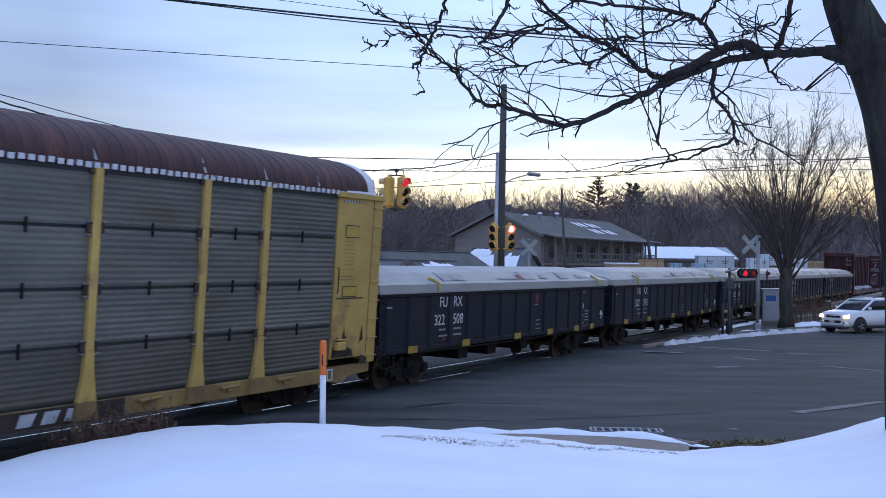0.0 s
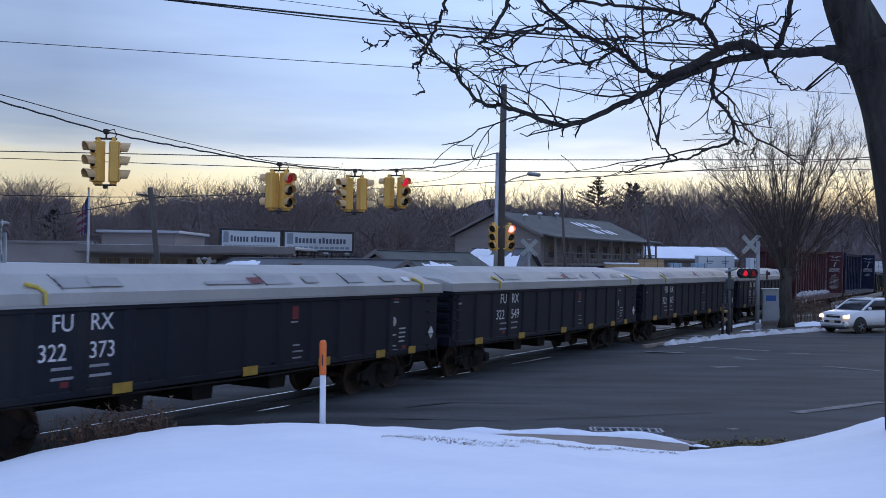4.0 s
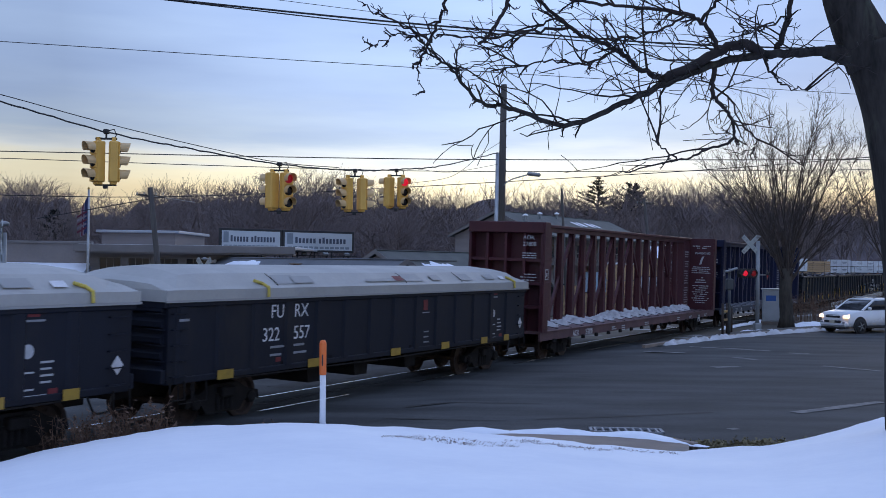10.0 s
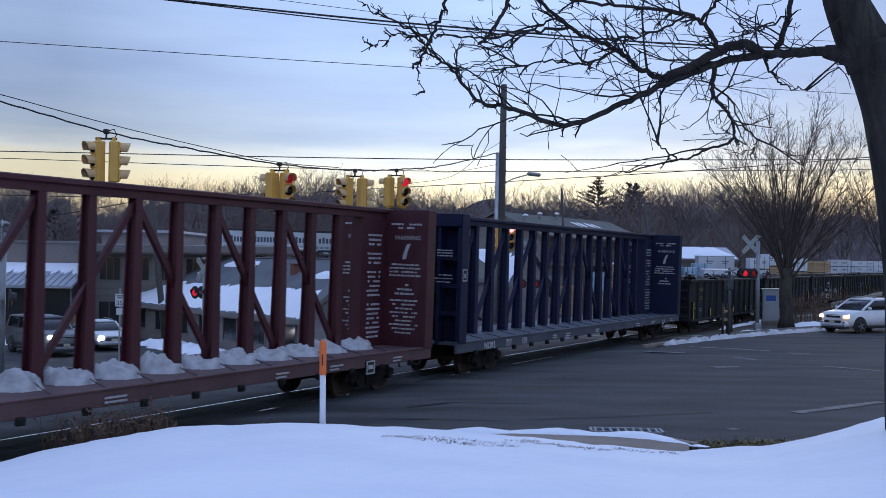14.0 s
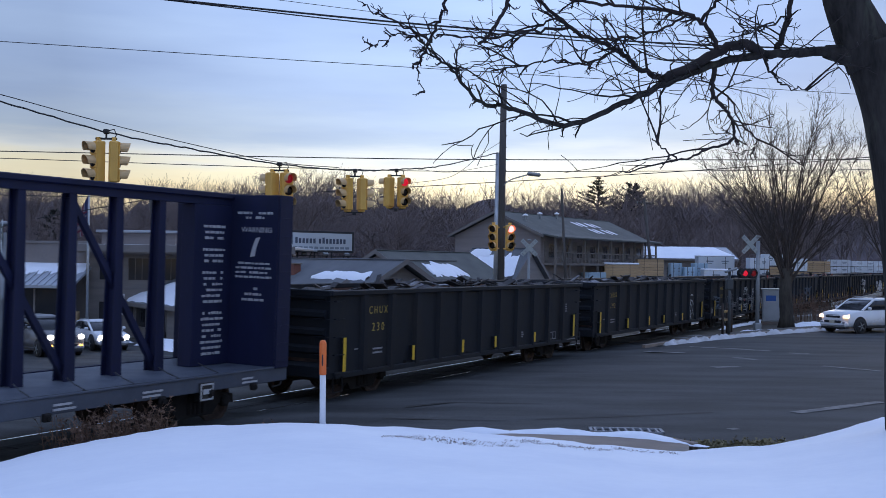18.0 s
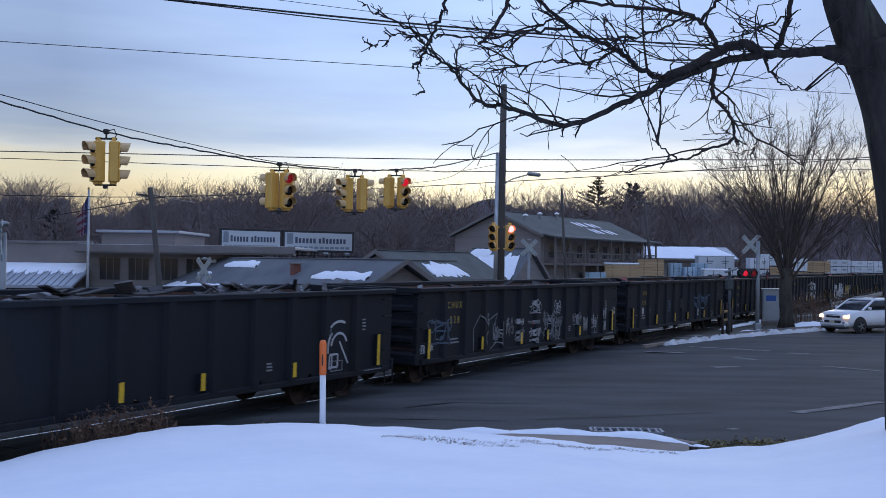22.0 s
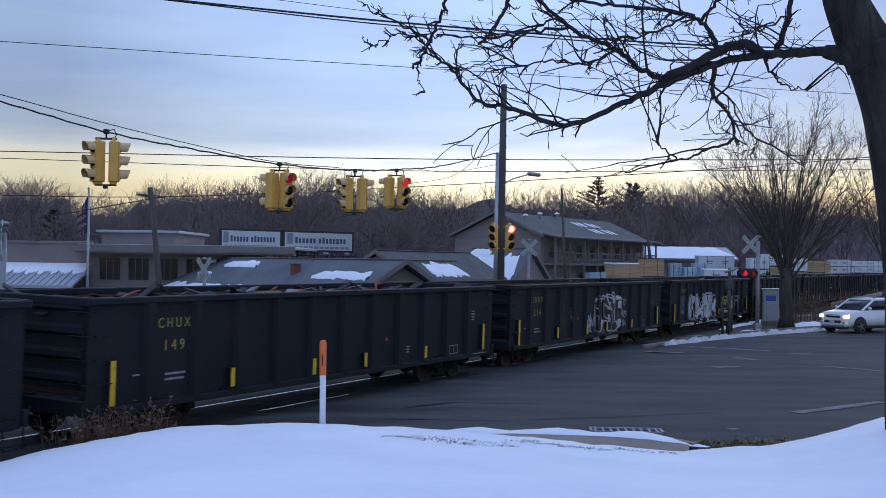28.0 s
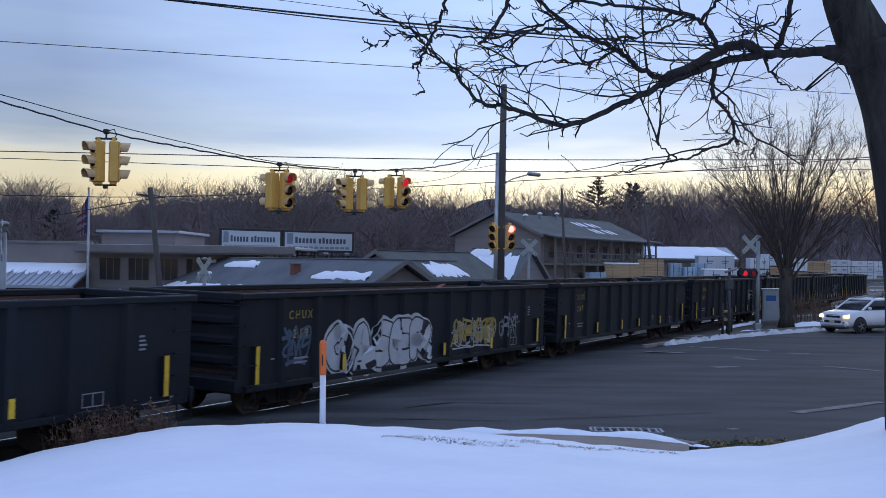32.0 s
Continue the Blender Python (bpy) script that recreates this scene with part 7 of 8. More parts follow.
def vehicle(name, label, m, paint, L, W, H, bonnet, belt, cab, lights, amber, chrome=False):
    """cab: x of the windscreen foot, windscreen top, rear top, rear foot, counted from the front."""
    t = thing(name, label, "car", m=m)
    w, f = W / 2, L / 2
    sill = 0.34
    body = loft([(f, [(w * 0.50, sill + 0.06), (w * 0.58, sill + 0.16), (w * 0.56, bonnet - 0.22), (w * 0.44, bonnet - 0.17)]),
                 (f - 0.08, [(w * 0.70, sill + 0.02), (w * 0.80, sill + 0.15), (w * 0.78, bonnet - 0.18), (w * 0.62, bonnet - 0.10)]),
                 (f - 0.22, [(w * 0.88, sill), (w * 0.96, sill + 0.2), (w * 0.95, bonnet - 0.1), (w * 0.82, bonnet - 0.03)]),
                 (f - 0.9, [(w * 0.94, sill), (w, sill + 0.25), (w * 0.98, bonnet), (w * 0.86, bonnet + 0.06)]),
                 (f - cab[0], [(w * 0.95, sill), (w, sill + 0.25), (w * 0.985, belt - 0.06), (w * 0.88, belt)]),
                 (f - cab[3] + 0.1, [(w * 0.95, sill), (w, sill + 0.25), (w * 0.985, belt), (w * 0.9, belt + 0.04)]),
                 (-f + 0.2, [(w * 0.92, sill), (w * 0.98, sill + 0.25), (w * 0.96, belt), (w * 0.88, belt + 0.03)]),
                 (-f, [(w * 0.85, sill + 0.1), (w * 0.9, sill + 0.3), (w * 0.88, belt - 0.1), (w * 0.8, belt - 0.05)])])
    part("body", body, paint, t, "", True)
    top = H - 0.06
    gl = loft([(f - cab[0] + 0.05, [(w * 0.88, belt - 0.04), (w * 0.86, belt), (w * 0.80, belt + 0.02)]),
               (f - cab[1], [(w * 0.90, belt - 0.04), (w * 0.80, top - 0.05), (w * 0.66, top)]),
               (f - cab[2], [(w * 0.90, belt - 0.04), (w * 0.80, top - 0.05), (w * 0.66, top)]),
               (f - cab[3], [(w * 0.90, belt - 0.04), (w * 0.84, belt), (w * 0.74, belt + 0.02)])])
    part("glasshouse", gl, "car_glass", t, "dark tinted windows", True)
    part("roof", loft([(f - cab[1] + 0.06, [(w * 0.80, top - 0.06), (w * 0.78, top + 0.0), (w * 0.62, top + 0.03)]), (f - (cab[1] + cab[2]) / 2, [(w * 0.82, top - 0.05), (w * 0.78, top + 0.03), (w * 0.6, H)]), (f - cab[2] - 0.05, [(w * 0.80, top - 0.06), (w * 0.78, top), (w * 0.62, top + 0.03)])]), paint, t, "", True)
    for o in (-1, 1):
        part("pillar", Geo().beam((f - cab[0] + 0.05, o * w * 0.875, belt), (f - cab[1], o * w * 0.80, top - 0.03), 0.09, 0.07), paint, t)
        xm = f - (cab[1] + cab[2]) / 2 - 0.1
        part("pillar", Geo().beam((xm, o * w * 0.905, belt - 0.03), (xm, o * w * 0.81, top - 0.03), 0.05, 0.10), "black", t)
        part("pillar", Geo().beam((f - cab[3] + 0.08, o * w * 0.88, belt), (f - cab[2], o * w * 0.80, top - 0.03), 0.12, 0.07), paint, t)
        part("mirror", Geo().obox(pose(f - cab[0] - 0.25, o * (w + 0.09), belt + 0.1), 0.12, 0.2, 0.15, 0.04), paint, t)
        part("door_seam", Geo().box(xm - 0.006, xm + 0.006, o * w * 1.001 - 0.003, o * w * 1.001 + 0.003, sill + 0.22, belt - 0.08), "black", t)
        part("door_handle", Geo().obox(pose(xm + 0.2, o * w * 1.005, belt - 0.14), 0.18, 0.03, 0.04, 0.01), paint, t)
        part("headlamp", Geo().obox(pose(f - 0.05, o * w * 0.74, bonnet - 0.21, 0, 0, -o * 24), 0.22, 0.27, 0.22, 0.06) if lights > 1 else Geo().prism([(f + 0.03, bonnet - 0.30), (f - 0.10, bonnet - 0.32), (f - 0.42, bonnet - 0.15), (f - 0.46, bonnet - 0.07), (f - 0.20, bonnet - 0.10), (f + 0.0, bonnet - 0.18)], 1, o * w * 0.66, o * w * 0.93), ("headlamp_bright" if lights > 1 else "headlamp") if lights else "rim", t, "lit headlamp" if lights else "")
        part("fog_lamp", Geo().obox(pose(f + 0.03, o * w * 0.72, sill + 0.2), 0.06, 0.16, 0.1, 0.02), "marker_amber" if amber else "rim", t)
        part("tail_lamp", Geo().obox(pose(-f + 0.06, o * w * 0.88, belt - 0.15), 0.1, 0.16, 0.3, 0.03), "red_dim", t)
        for x in (f - 0.9, -f + 1.0):
            wh = part("wheel", Geo().lathe([(0.22, -0.11), (0.33, -0.11), (0.36, -0.07), (0.36, 0.07), (0.33, 0.11), (0.22, 0.11)], 22, pose(0, 0, 0, 90)), "tyre", t, "", True, pose(x, o * (w - 0.05), 0.36))
            part("arch_lining", Geo().lathe([(0.43, 0), (0.43, 0.02), (0.02, 0.022)], 22, pose(x, o * w * 0.985, 0.37, 90 * -o)), "black", t)
            part("rim", Geo().lathe([(0.01, 0.118), (0.06, 0.124), (0.2, 0.09), (0.24, 0.118)], 18, pose(0, 0, 0, 90 if o < 0 else -90)), "under", wh)
            for k in range(5):
                part("spoke", Geo().obox(pose(0, 0, 0, 0, 72 * k) @ pose(0.13, o * 0.118, 0), 0.2, 0.02, 0.05, 0.008), "alu", wh)
            part("wheel_arch", Geo().tube([(x + 0.44 * math.cos(a), o * w * 0.985, 0.37 + 0.45 * math.sin(a)) for a in [-0.25 + (math.pi + 0.5) * i / 12 for i in range(13)]], 0.03, 6), "black", t)
    part("grille", Geo().box(f - 0.06, f + 0.005, -w * 0.50, w * 0.50, bonnet - 0.32, bonnet - 0.17, 0.06), "black", t)
    part("grille_trim", Geo().box(f - 0.02, f + 0.012, -w * 0.42, w * 0.42, bonnet - 0.165, bonnet - 0.135, 0.01), "rim", t, "chrome strip over the grille")
    part("bumper", Geo().box(f - 0.25, f + 0.05, -w * 0.9, w * 0.9, sill - 0.02, sill + 0.26, 0.09), paint if not chrome else "rim", t)
    part("lower_lip", Geo().box(f - 0.3, f + 0.02, -w * 0.82, w * 0.82, sill - 0.12, sill - 0.022, 0.03), "black", t)
    if chrome:
        for z in (bonnet - 0.27, bonnet - 0.2, bonnet - 0.13):
            part("grille_bar", Geo().box(f + 0.004, f + 0.03, -w * 0.6, w * 0.6, z - 0.014, z + 0.014, 0.006), "rim", t, "chrome grille bar")
    part("air_intake", Geo().box(f - 0.06, f + 0.062, -w * 0.55, w * 0.55, sill + 0.16, sill + 0.3, 0.03), "black", t)
    part("number_plate", Geo().box(f + 0.064, f + 0.08, -0.16, 0.16, sill + 0.17, sill + 0.30), "plate", t)
    part("side_skirt", Geo().box(-f + 1.4, f - 1.35, -w * 0.99, w * 0.99, sill - 0.08, sill + 0.06, 0.03), "black", t)
    if not chrome:
        for o in (-1, 1):
            part("roof_rail", Geo().tube([(f - cab[1] - 0.1, o * w * 0.7, H - 0.02), (f - cab[1] - 0.3, o * w * 0.7, H + 0.04), (f - cab[2] + 0.2, o * w * 0.7, H + 0.04), (f - cab[2], o * w * 0.7, H - 0.02)], 0.02, 5), "alu", t)
    return t


c = Vector((20.05, 54.3, 0.12))
hd = radians(-151)
cx, cy = c.x - math.cos(hd) * 2.1 + 0.5 * math.sin(hd), c.y - math.sin(hd) * 2.1 - 0.5 * math.cos(hd)
vehicle("suv", "white sport utility car with lit headlamps waiting on the road", pose(cx, cy, land(cx, cy) + 0.012, 0, 0, -151), "car_white", 4.68, 1.88, 1.74, 1.06, 1.14, (1.2, 2.05, 4.1, 4.6), True, False)
vehicle("suv", "boxy dark silver sport utility car with glaring headlamps beyond the railway", pose(-19.4, 53.2, land(-19.4, 53.2) + 0.012, 0, 0, -48), "car_silver", 5.2, 2.0, 1.86, 1.16, 1.22, (1.5, 2.1, 4.85, 5.12), 2, True, True)
vehicle("hatchback", "pale compact car with lit headlamps waiting beyond the railway", pose(-17.75, 56.6, land(-17.75, 56.6) + 0.012, 0, 0, -54), "car_white", 4.3, 1.76, 1.48, 0.9, 0.98, (1.15, 1.95, 3.5, 4.2), 2, False)


def guard_rail():
    a, b = Vector((26.39, 74, 0.82)), Vector((33.87, 84, 1.4))
    t = thing("guard_rail", "grey steel guard rail along the road beside the railway", "guard rail")
    d = b - a
    n = 7
    for k in range(n + 1):
        p = a + d * k / n
        part("post", Geo().box(p.x - 0.08, p.x + 0.08, p.y - 0.08, p.y + 0.08, land(p.x, p.y) - 0.1, p.z + 0.1), "pole_wood", t)
    part("rail", Geo().beam(a + Vector((0, -0.12, 0)), b + Vector((0, -0.12, 0)), 0.06, 0.3, (0, 0, 1), 0.02), "galv", t)


guard_rail()

# ---------------------------------------------------------------- buildings beyond the railway
M["siding"] = surf("grey_beige_siding", (0.25, 0.222, 0.22), (0.20, 0.18, 0.18), 0.6, 0.85, 0, 0.2, 6.0, stretch=(0.3, 0.3, 6))
M["siding_dark"] = surf("weathered_grey_boards", (0.23, 0.208, 0.195), (0.16, 0.145, 0.14), 0.6, 0.85, 0, 0.3, 6.0, stretch=(0.3, 0.3, 5))
M["stucco"] = surf("warm_grey_render", (0.24, 0.215, 0.205), (0.19, 0.17, 0.165), 0.5, 0.9, 0, 0.2, 8.0)
M["shingle"] = surf("dark_green_grey_shingle", (0.105, 0.112, 0.104), (0.072, 0.078, 0.076), 0.8, 0.9, 0, 0.6, 9.0)
M["shingle_slate"] = surf("slate_blue_shingle", (0.135, 0.143, 0.155), (0.095, 0.102, 0.114), 0.8, 0.9, 0, 0.6, 9.0)
M["trim"] = surf("pale_trim", (0.20, 0.185, 0.18), (0.15, 0.14, 0.135), 1.0, 0.8, 0, 0.1)
M["timber"] = surf("balcony_timber", (0.185, 0.165, 0.15), (0.13, 0.115, 0.105), 1.0, 0.85, 0, 0.2)
M["pane"] = surf("window_glass", (0.02, 0.022, 0.026), (0.03, 0.032, 0.036), 1.0, 0.08, 0, 0.0)
M["pane_lit"] = surf("lit_window_glass", (0.6, 0.5, 0.3), (0.5, 0.4, 0.2), 1.0, 0.2, 0, 0, emit=(1.0, 0.78, 0.38), power=1.3)
M["brick"] = surf("red_brick", (0.22, 0.085, 0.06), (0.15, 0.06, 0.045), 2.0, 0.9, 0, 0.4)
M["lumber"] = surf("fresh_lumber", (0.48, 0.33, 0.18), (0.37, 0.25, 0.14), 1.5, 0.8, 0, 0.2, stretch=(0.3, 1, 3), rnd=0.2)
M["wrap"] = surf("white_lumber_wrap", (0.62, 0.66, 0.70), (0.50, 0.54, 0.58), 0.8, 0.5, 0, 0.2, rnd=0.15)
M["wrap_blue"] = surf("pale_blue_wrap", (0.36, 0.50, 0.60), (0.28, 0.40, 0.50), 0.8, 0.5, 0, 0.2, rnd=0.15)
M["metal_roof"] = surf("ribbed_metal_roof", (0.40, 0.43, 0.47), (0.32, 0.34, 0.38), 0.8, 0.5, 0.3, 0.1)
M["sign_face"] = surf("pale_sign_panel", (0.46, 0.50, 0.53), (0.40, 0.44, 0.47), 0.8, 0.35, 0, 0.0)
M["sign_ink"] = surf("slate_sign_lettering", (0.06, 0.075, 0.11), (0.05, 0.06, 0.09), 2.0, 0.6)
M["sign_grey"] = surf("grey_sign_lettering", (0.19, 0.23, 0.27), (0.16, 0.19, 0.22), 2.0, 0.6)
M["flag_red"] = surf("flag_red", (0.16, 0.04, 0.07), (0.12, 0.03, 0.05), 3.0, 0.9)
M["flag_white"] = surf("flag_white", (0.26, 0.23, 0.27), (0.2, 0.18, 0.22), 3.0, 0.9)
M["flag_blue"] = surf("flag_blue", (0.04, 0.05, 0.14), (0.03, 0.04, 0.1), 3.0, 0.9)


def window(parent, x, y, z, w, h, o=-1, panes=2, lit=False):
    """A window in a wall whose outer face is at y; o: the way it faces."""
    d = o * 0.05
    f = part("window", Geo().box(x - 0.07, x + w + 0.07, min(y, y + d), max(y, y + d), z - 0.07, z).box(x - 0.07, x + w + 0.07, min(y, y + d), max(y, y + d), z + h, z + h + 0.07)
             .box(x - 0.07, x, min(y, y + d), max(y, y + d), z, z + h).box(x + w, x + w + 0.07, min(y, y + d), max(y, y + d), z, z + h), "trim", parent, "framed window")
    for k in range(panes):
        a = x + w * k / panes
        part("pane", Geo().box(a + 0.02, a + w / panes - 0.02, min(y, y + d * 0.4), max(y, y + d * 0.4), z + 0.02, z + h - 0.02), "pane_lit" if lit else "pane", f)


def gable_house(name, label, corner, turn, L, W, eave, ridge, wall, roof, over=0.4, base=-1.4):
    """Local x along the ridge, y across from the front; corner: front left, at ground."""
    t = thing(name, label, "building", m=pose(corner[0], corner[1], 0, 0, 0, turn))
    z0 = base - 0.3
    part("front_wall", Geo().box(0, L, 0, 0.2, z0, eave), wall, t)
    part("back_wall", Geo().box(0, L, W - 0.2, W, z0, eave), wall, t)
    for x in (0.003, L - 0.203):
        part("gable_wall", Geo().prism([(0.203, z0), (W - 0.203, z0), (W - 0.203, eave), (W / 2, ridge - 0.1), (0.203, eave)], 0, x, x + 0.2), wall, t)
    sl = (ridge - eave) / (W / 2)
    n = max(3, int(W / 2 / 0.5))
    for o, nm in ((1, "front_roof"), (-1, "back_roof")):
        y0 = -over if o > 0 else W + over
        e = eave - sl * over
        r = part(nm, Geo().prism([(y0, e), (W / 2, ridge), (W / 2, ridge + 0.16), (y0, e + 0.16)], 0, -over, L + over), roof, t, "shingled roof slope")
        if o > 0:
            part("fascia", Geo().box(-over, L + over, y0 - 0.03, y0 - 0.002, e - 0.05, e + 0.18), "trim", r)
    part("ridge_cap", Geo().box(-over, L + over, W / 2 - 0.12, W / 2 + 0.12, ridge + 0.12, ridge + 0.19, 0.03), roof, t)
    for x in (-over - 0.03, L + over + 0.003):
        g = Geo()
        for a, b in (((-over, eave - sl * over), (W / 2, ridge)), ((W + over, eave - sl * over), (W / 2, ridge))):
            g.prism([(a[0], a[1] - 0.06), (b[0], b[1] - 0.06), (b[0], b[1] + 0.2), (a[0], a[1] + 0.2)], 0, x, x + 0.03)
        part("verge_board", g, "trim", t)
    return t


def roof_snow(t, x0, x1, y0, y1, W, eave, ridge, seed, rag=0.25, label="melting snow left on the roof"):
    """A ragged sheet of snow on the front roof slope between two distances from the front wall."""
    sl = (ridge - eave) / (W / 2)
    n = max(6, int((x1 - x0) / 0.15))
    g, v = Geo(), []
    for i in range(n + 1):
        x = x0 + (x1 - x0) * i / n
        k = min(1, i / n * 9, (n - i) / n * 9)
        top = y1 - (y1 - y0) * (1 - k) * 0.7 + rag * (y1 - y0) * (noise.noise((x * 1.1, seed, 0)) + 0.6 * noise.noise((x * 3.7, seed, 2)))
        lo = y0 + rag * (y1 - y0) * (0.3 * noise.noise((x * 1.7, seed, 5)) + 0.55 * max(0, noise.noise((x * 4.3, seed, 8))) + 0.25)
        top = max(lo + 0.05, top)
        for j in range(6):
            y = lo + (top - lo) * j / 5
            d = 0.17 + (0.09 if 0 < j < 5 else 0.0)
            v.append((x, y, eave + sl * y + d))
    g.add(v, [(i * 6 + j, i * 6 + j + 1, (i + 1) * 6 + j + 1, (i + 1) * 6 + j) for i in range(n) for j in range(5)])
    part("roof_snow", g, "snow", t, label, True)


def motel():
    W, L, ev, rg_ = 8.9, 24.7, 5.95, 7.95
    ang = math.degrees(math.atan2(0.85, 0.53))
    t = gable_house("apartment_house", "long two-storey grey house with a timber balcony and dark shingled roof", (8.69, 97.0), ang, L, W, ev, rg_, "siding", "shingle", 0.5)
    # balcony along the front, under a roof carried on posts
    part("balcony_floor", Geo().box(0, L, -1.5, -0.003, 3.22, 3.42), "timber", t)
    part("porch_roof", Geo().prism([(-1.9, 5.62), (-0.45, 5.88), (-0.45, 6.02), (-1.9, 5.76)], 0, -0.4, L + 0.4), "shingle", t)
    for k in range(9):
        x = 0.1 + (L - 0.2) * k / 8
        part("balcony_post", Geo().box(x - 0.08, x + 0.08, -1.5, -1.34, -1.4, 5.7), "timber", t)
    part("handrail", Geo().box(0, L, -1.5, -1.4, 4.3, 4.4).box(0, L, -1.5, -1.4, 3.78, 3.86), "timber", t)
    for k in range(80):
        x = 0.15 + (L - 0.3) * k / 79
        part("baluster", Geo().box(x - 0.025, x + 0.025, -1.47, -1.43, 3.42, 4.3), "timber", t)
    for k in range(8):
        x = 0.7 + 3.0 * k
        window(t, x + 0.9, 0, 3.9, 1.1, 1.2)
        d = part("door", Geo().box(x, x + 0.8, -0.05, -0.004, 3.43, 5.4), "siding_dark", t)
        part("door_handle", Geo().box(x + 0.68, x + 0.72, -0.09, -0.05, 4.35, 4.45), "alu", d)
        window(t, x + 0.9, 0, 0.3, 1.1, 1.2)
    for a, b in ((14.4, 15.0), (15.6, 16.3), (17.6, 18.3), (19.0, 19.6)):
        sl = (rg_ - ev) / (W / 2)
        for y0, y1 in ((0.6, 1.75), (2.15, 3.2)):
            v = []
            for i in range(9):
                y = y0 + (y1 - y0) * i / 8
                o = -0.55 * y + 0.12 * noise.noise((a, y * 2, 0))
                k = 0.5 * math.sin(math.pi * (i + 0.6) / 9.2) ** 0.5 * (b - a) * 1.25
                v += [((a + b) / 2 + o - k, y, ev + sl * y + 0.2), ((a + b) / 2 + o + k, y, ev + sl * y + 0.2)]
            part("roof_snow", Geo().add(v, [(2 * i, 2 * i + 1, 2 * i + 3, 2 * i + 2) for i in range(8)]), "snow", t, "streak of snow on the roof")
    for x, y in ((2.0, 2.6), (6.5, 3.4), (11.0, 3.8)):
        z = ev + (rg_ - ev) / (W / 2) * y
        v = part("roof_vent", Geo().tube([(x, y, z), (x, y, z + 0.6)], 0.14, 8), "alu", t)
        part("vent_cap", Geo().lathe([(0.26, 0.6), (0.26, 0.68), (0.05, 0.8)], 10, pose(x, y, z)), "white", v)


motel()


def showroom():
    a, b = Vector((-19.1, 66.5)), Vector((-5.4, 48.2))
    d = b - a
    W, ev, rd = 8.6, 0.8, 3.3
    t = gable_house("showroom", "low shop with a wide dark roof, ragged snow along its eaves", (a.x, a.y), math.degrees(math.atan2(d.y, d.x)), d.length, W, ev, rd, "siding_dark", "shingle_slate", 0.5)
    roof_snow(t, 0.3, d.length - 0.2, -0.48, 1.7, W, ev, rd, 3, 0.16)
    roof_snow(t, 6.0, 10.0, 3.3, 3.9, W, ev, rd, 5, 0.3)
    roof_snow(t, 2.2, 4.2, 3.7, 3.95, W, ev, rd, 6, 0.3)
    roof_snow(t, 4.2, 6.0, 2.5, 2.75, W, ev, rd, 8, 0.3)
    roof_snow(t, 17.5, 22.5, 2.5, 3.2, W, ev, rd, 7, 0.35)
    for k in range(7):
        window(t, 1.2 + 3.0 * k, 0, -0.75, 1.5, 1.1, -1, 3)
    for k in range(12):
        x = 1.0 + 1.9 * k
        part("truss_strut", Geo().beam((x, -0.5, 0.45), (x + 0.9, 0.9, 1.4), 0.03, 0.03), "black", t)
    p = Vector((15.2, 3.0, ev + (rd - ev) / (W / 2) * 3.0))
    ch = part("chimney", Geo().box(p.x - 0.21, p.x + 0.21, p.y - 0.2, p.y + 0.2, p.z - 0.3, p.z + 0.6, 0.02), "brick", t, "short brick chimney")
    part("chimney_cap", Geo().box(p.x - 0.26, p.x + 0.26, p.y - 0.25, p.y + 0.25, p.z + 0.6, p.z + 0.66), "concrete", ch)
    # entrance gable with lit windows
    c = Vector((-4.13, 46.5, 1))
    e = thing("entrance_porch", "small gabled shop entrance with warm lit windows", "building", m=pose(c.x, c.y, 0, 0, 0, 10))
    part("front_wall", Geo().prism([(-1.35, -1.7), (1.35, -1.7), (1.35, 1.25), (0, 2.4), (-1.35, 1.25)], 1, 0, 0.2), "siding", e)
    part("side_wall", Geo().box(-1.35, -1.15, 0.203, 5, -1.7, 1.25), "siding", e)
    part("side_wall", Geo().box(1.15, 1.35, 0.203, 5, -1.7, 1.25), "siding", e)
    for o in (-1, 1):
        r = part("roof_slope", Geo().prism([(o * 1.65, 1.0), (0, 2.42), (0, 2.56), (o * 1.65, 1.14)], 1, -0.35, 5.2), "shingle_slate", e)
        part("verge_board", Geo().prism([(o * 1.66, 0.96), (0, 2.38), (0, 2.60), (o * 1.66, 1.18)], 1, -0.38, -0.353), "trim", r)
    part("roof_snow", Geo().prism([(0.35, 2.30), (1.6, 1.20), (1.62, 1.27), (0.37, 2.38)], 1, 0.4, 4.6), "snow", e, "snow on the porch roof")
    for k in range(4):
        window(e, -0.42 + 0.36 * k, 0, 1.1, 0.26, 0.3, -1, 1, k != 3)
    d = part("door", Geo().box(-0.45, 0.45, -0.05, -0.004, -1.4, 0.55), "siding_dark", e)
    part("door_glass", Geo().box(-0.3, 0.3, -0.06, -0.052, -0.5, 0.4), "pane_lit", d)


showroom()
ang = math.degrees(math.atan2(0.85, 0.53))
t = gable_house("shed", "grey gabled shed with a patch of snow on its roof", (-1.55, 61.6), ang, 10.0, 5.2, 2.35, 3.85, "siding", "shingle", 0.3)
roof_snow(t, 2.2, 6.0, -0.25, 1.35, 5.2, 2.35, 3.85, 21, 0.55)
part("roof_rail", Geo().box(1.0, 7.0, 1.5, 1.56, 3.42, 3.46), "black", t)
t = gable_house("shed", "dark gabled shed with its roof half under snow", (0.8, 76.4), -32, 4.4, 6.0, 1.9, 4.25, "siding_dark", "shingle_slate", 0.3)
roof_snow(t, 0.3, 4.4, -0.25, 2.3, 6.0, 1.9, 4.25, 23, 0.3)
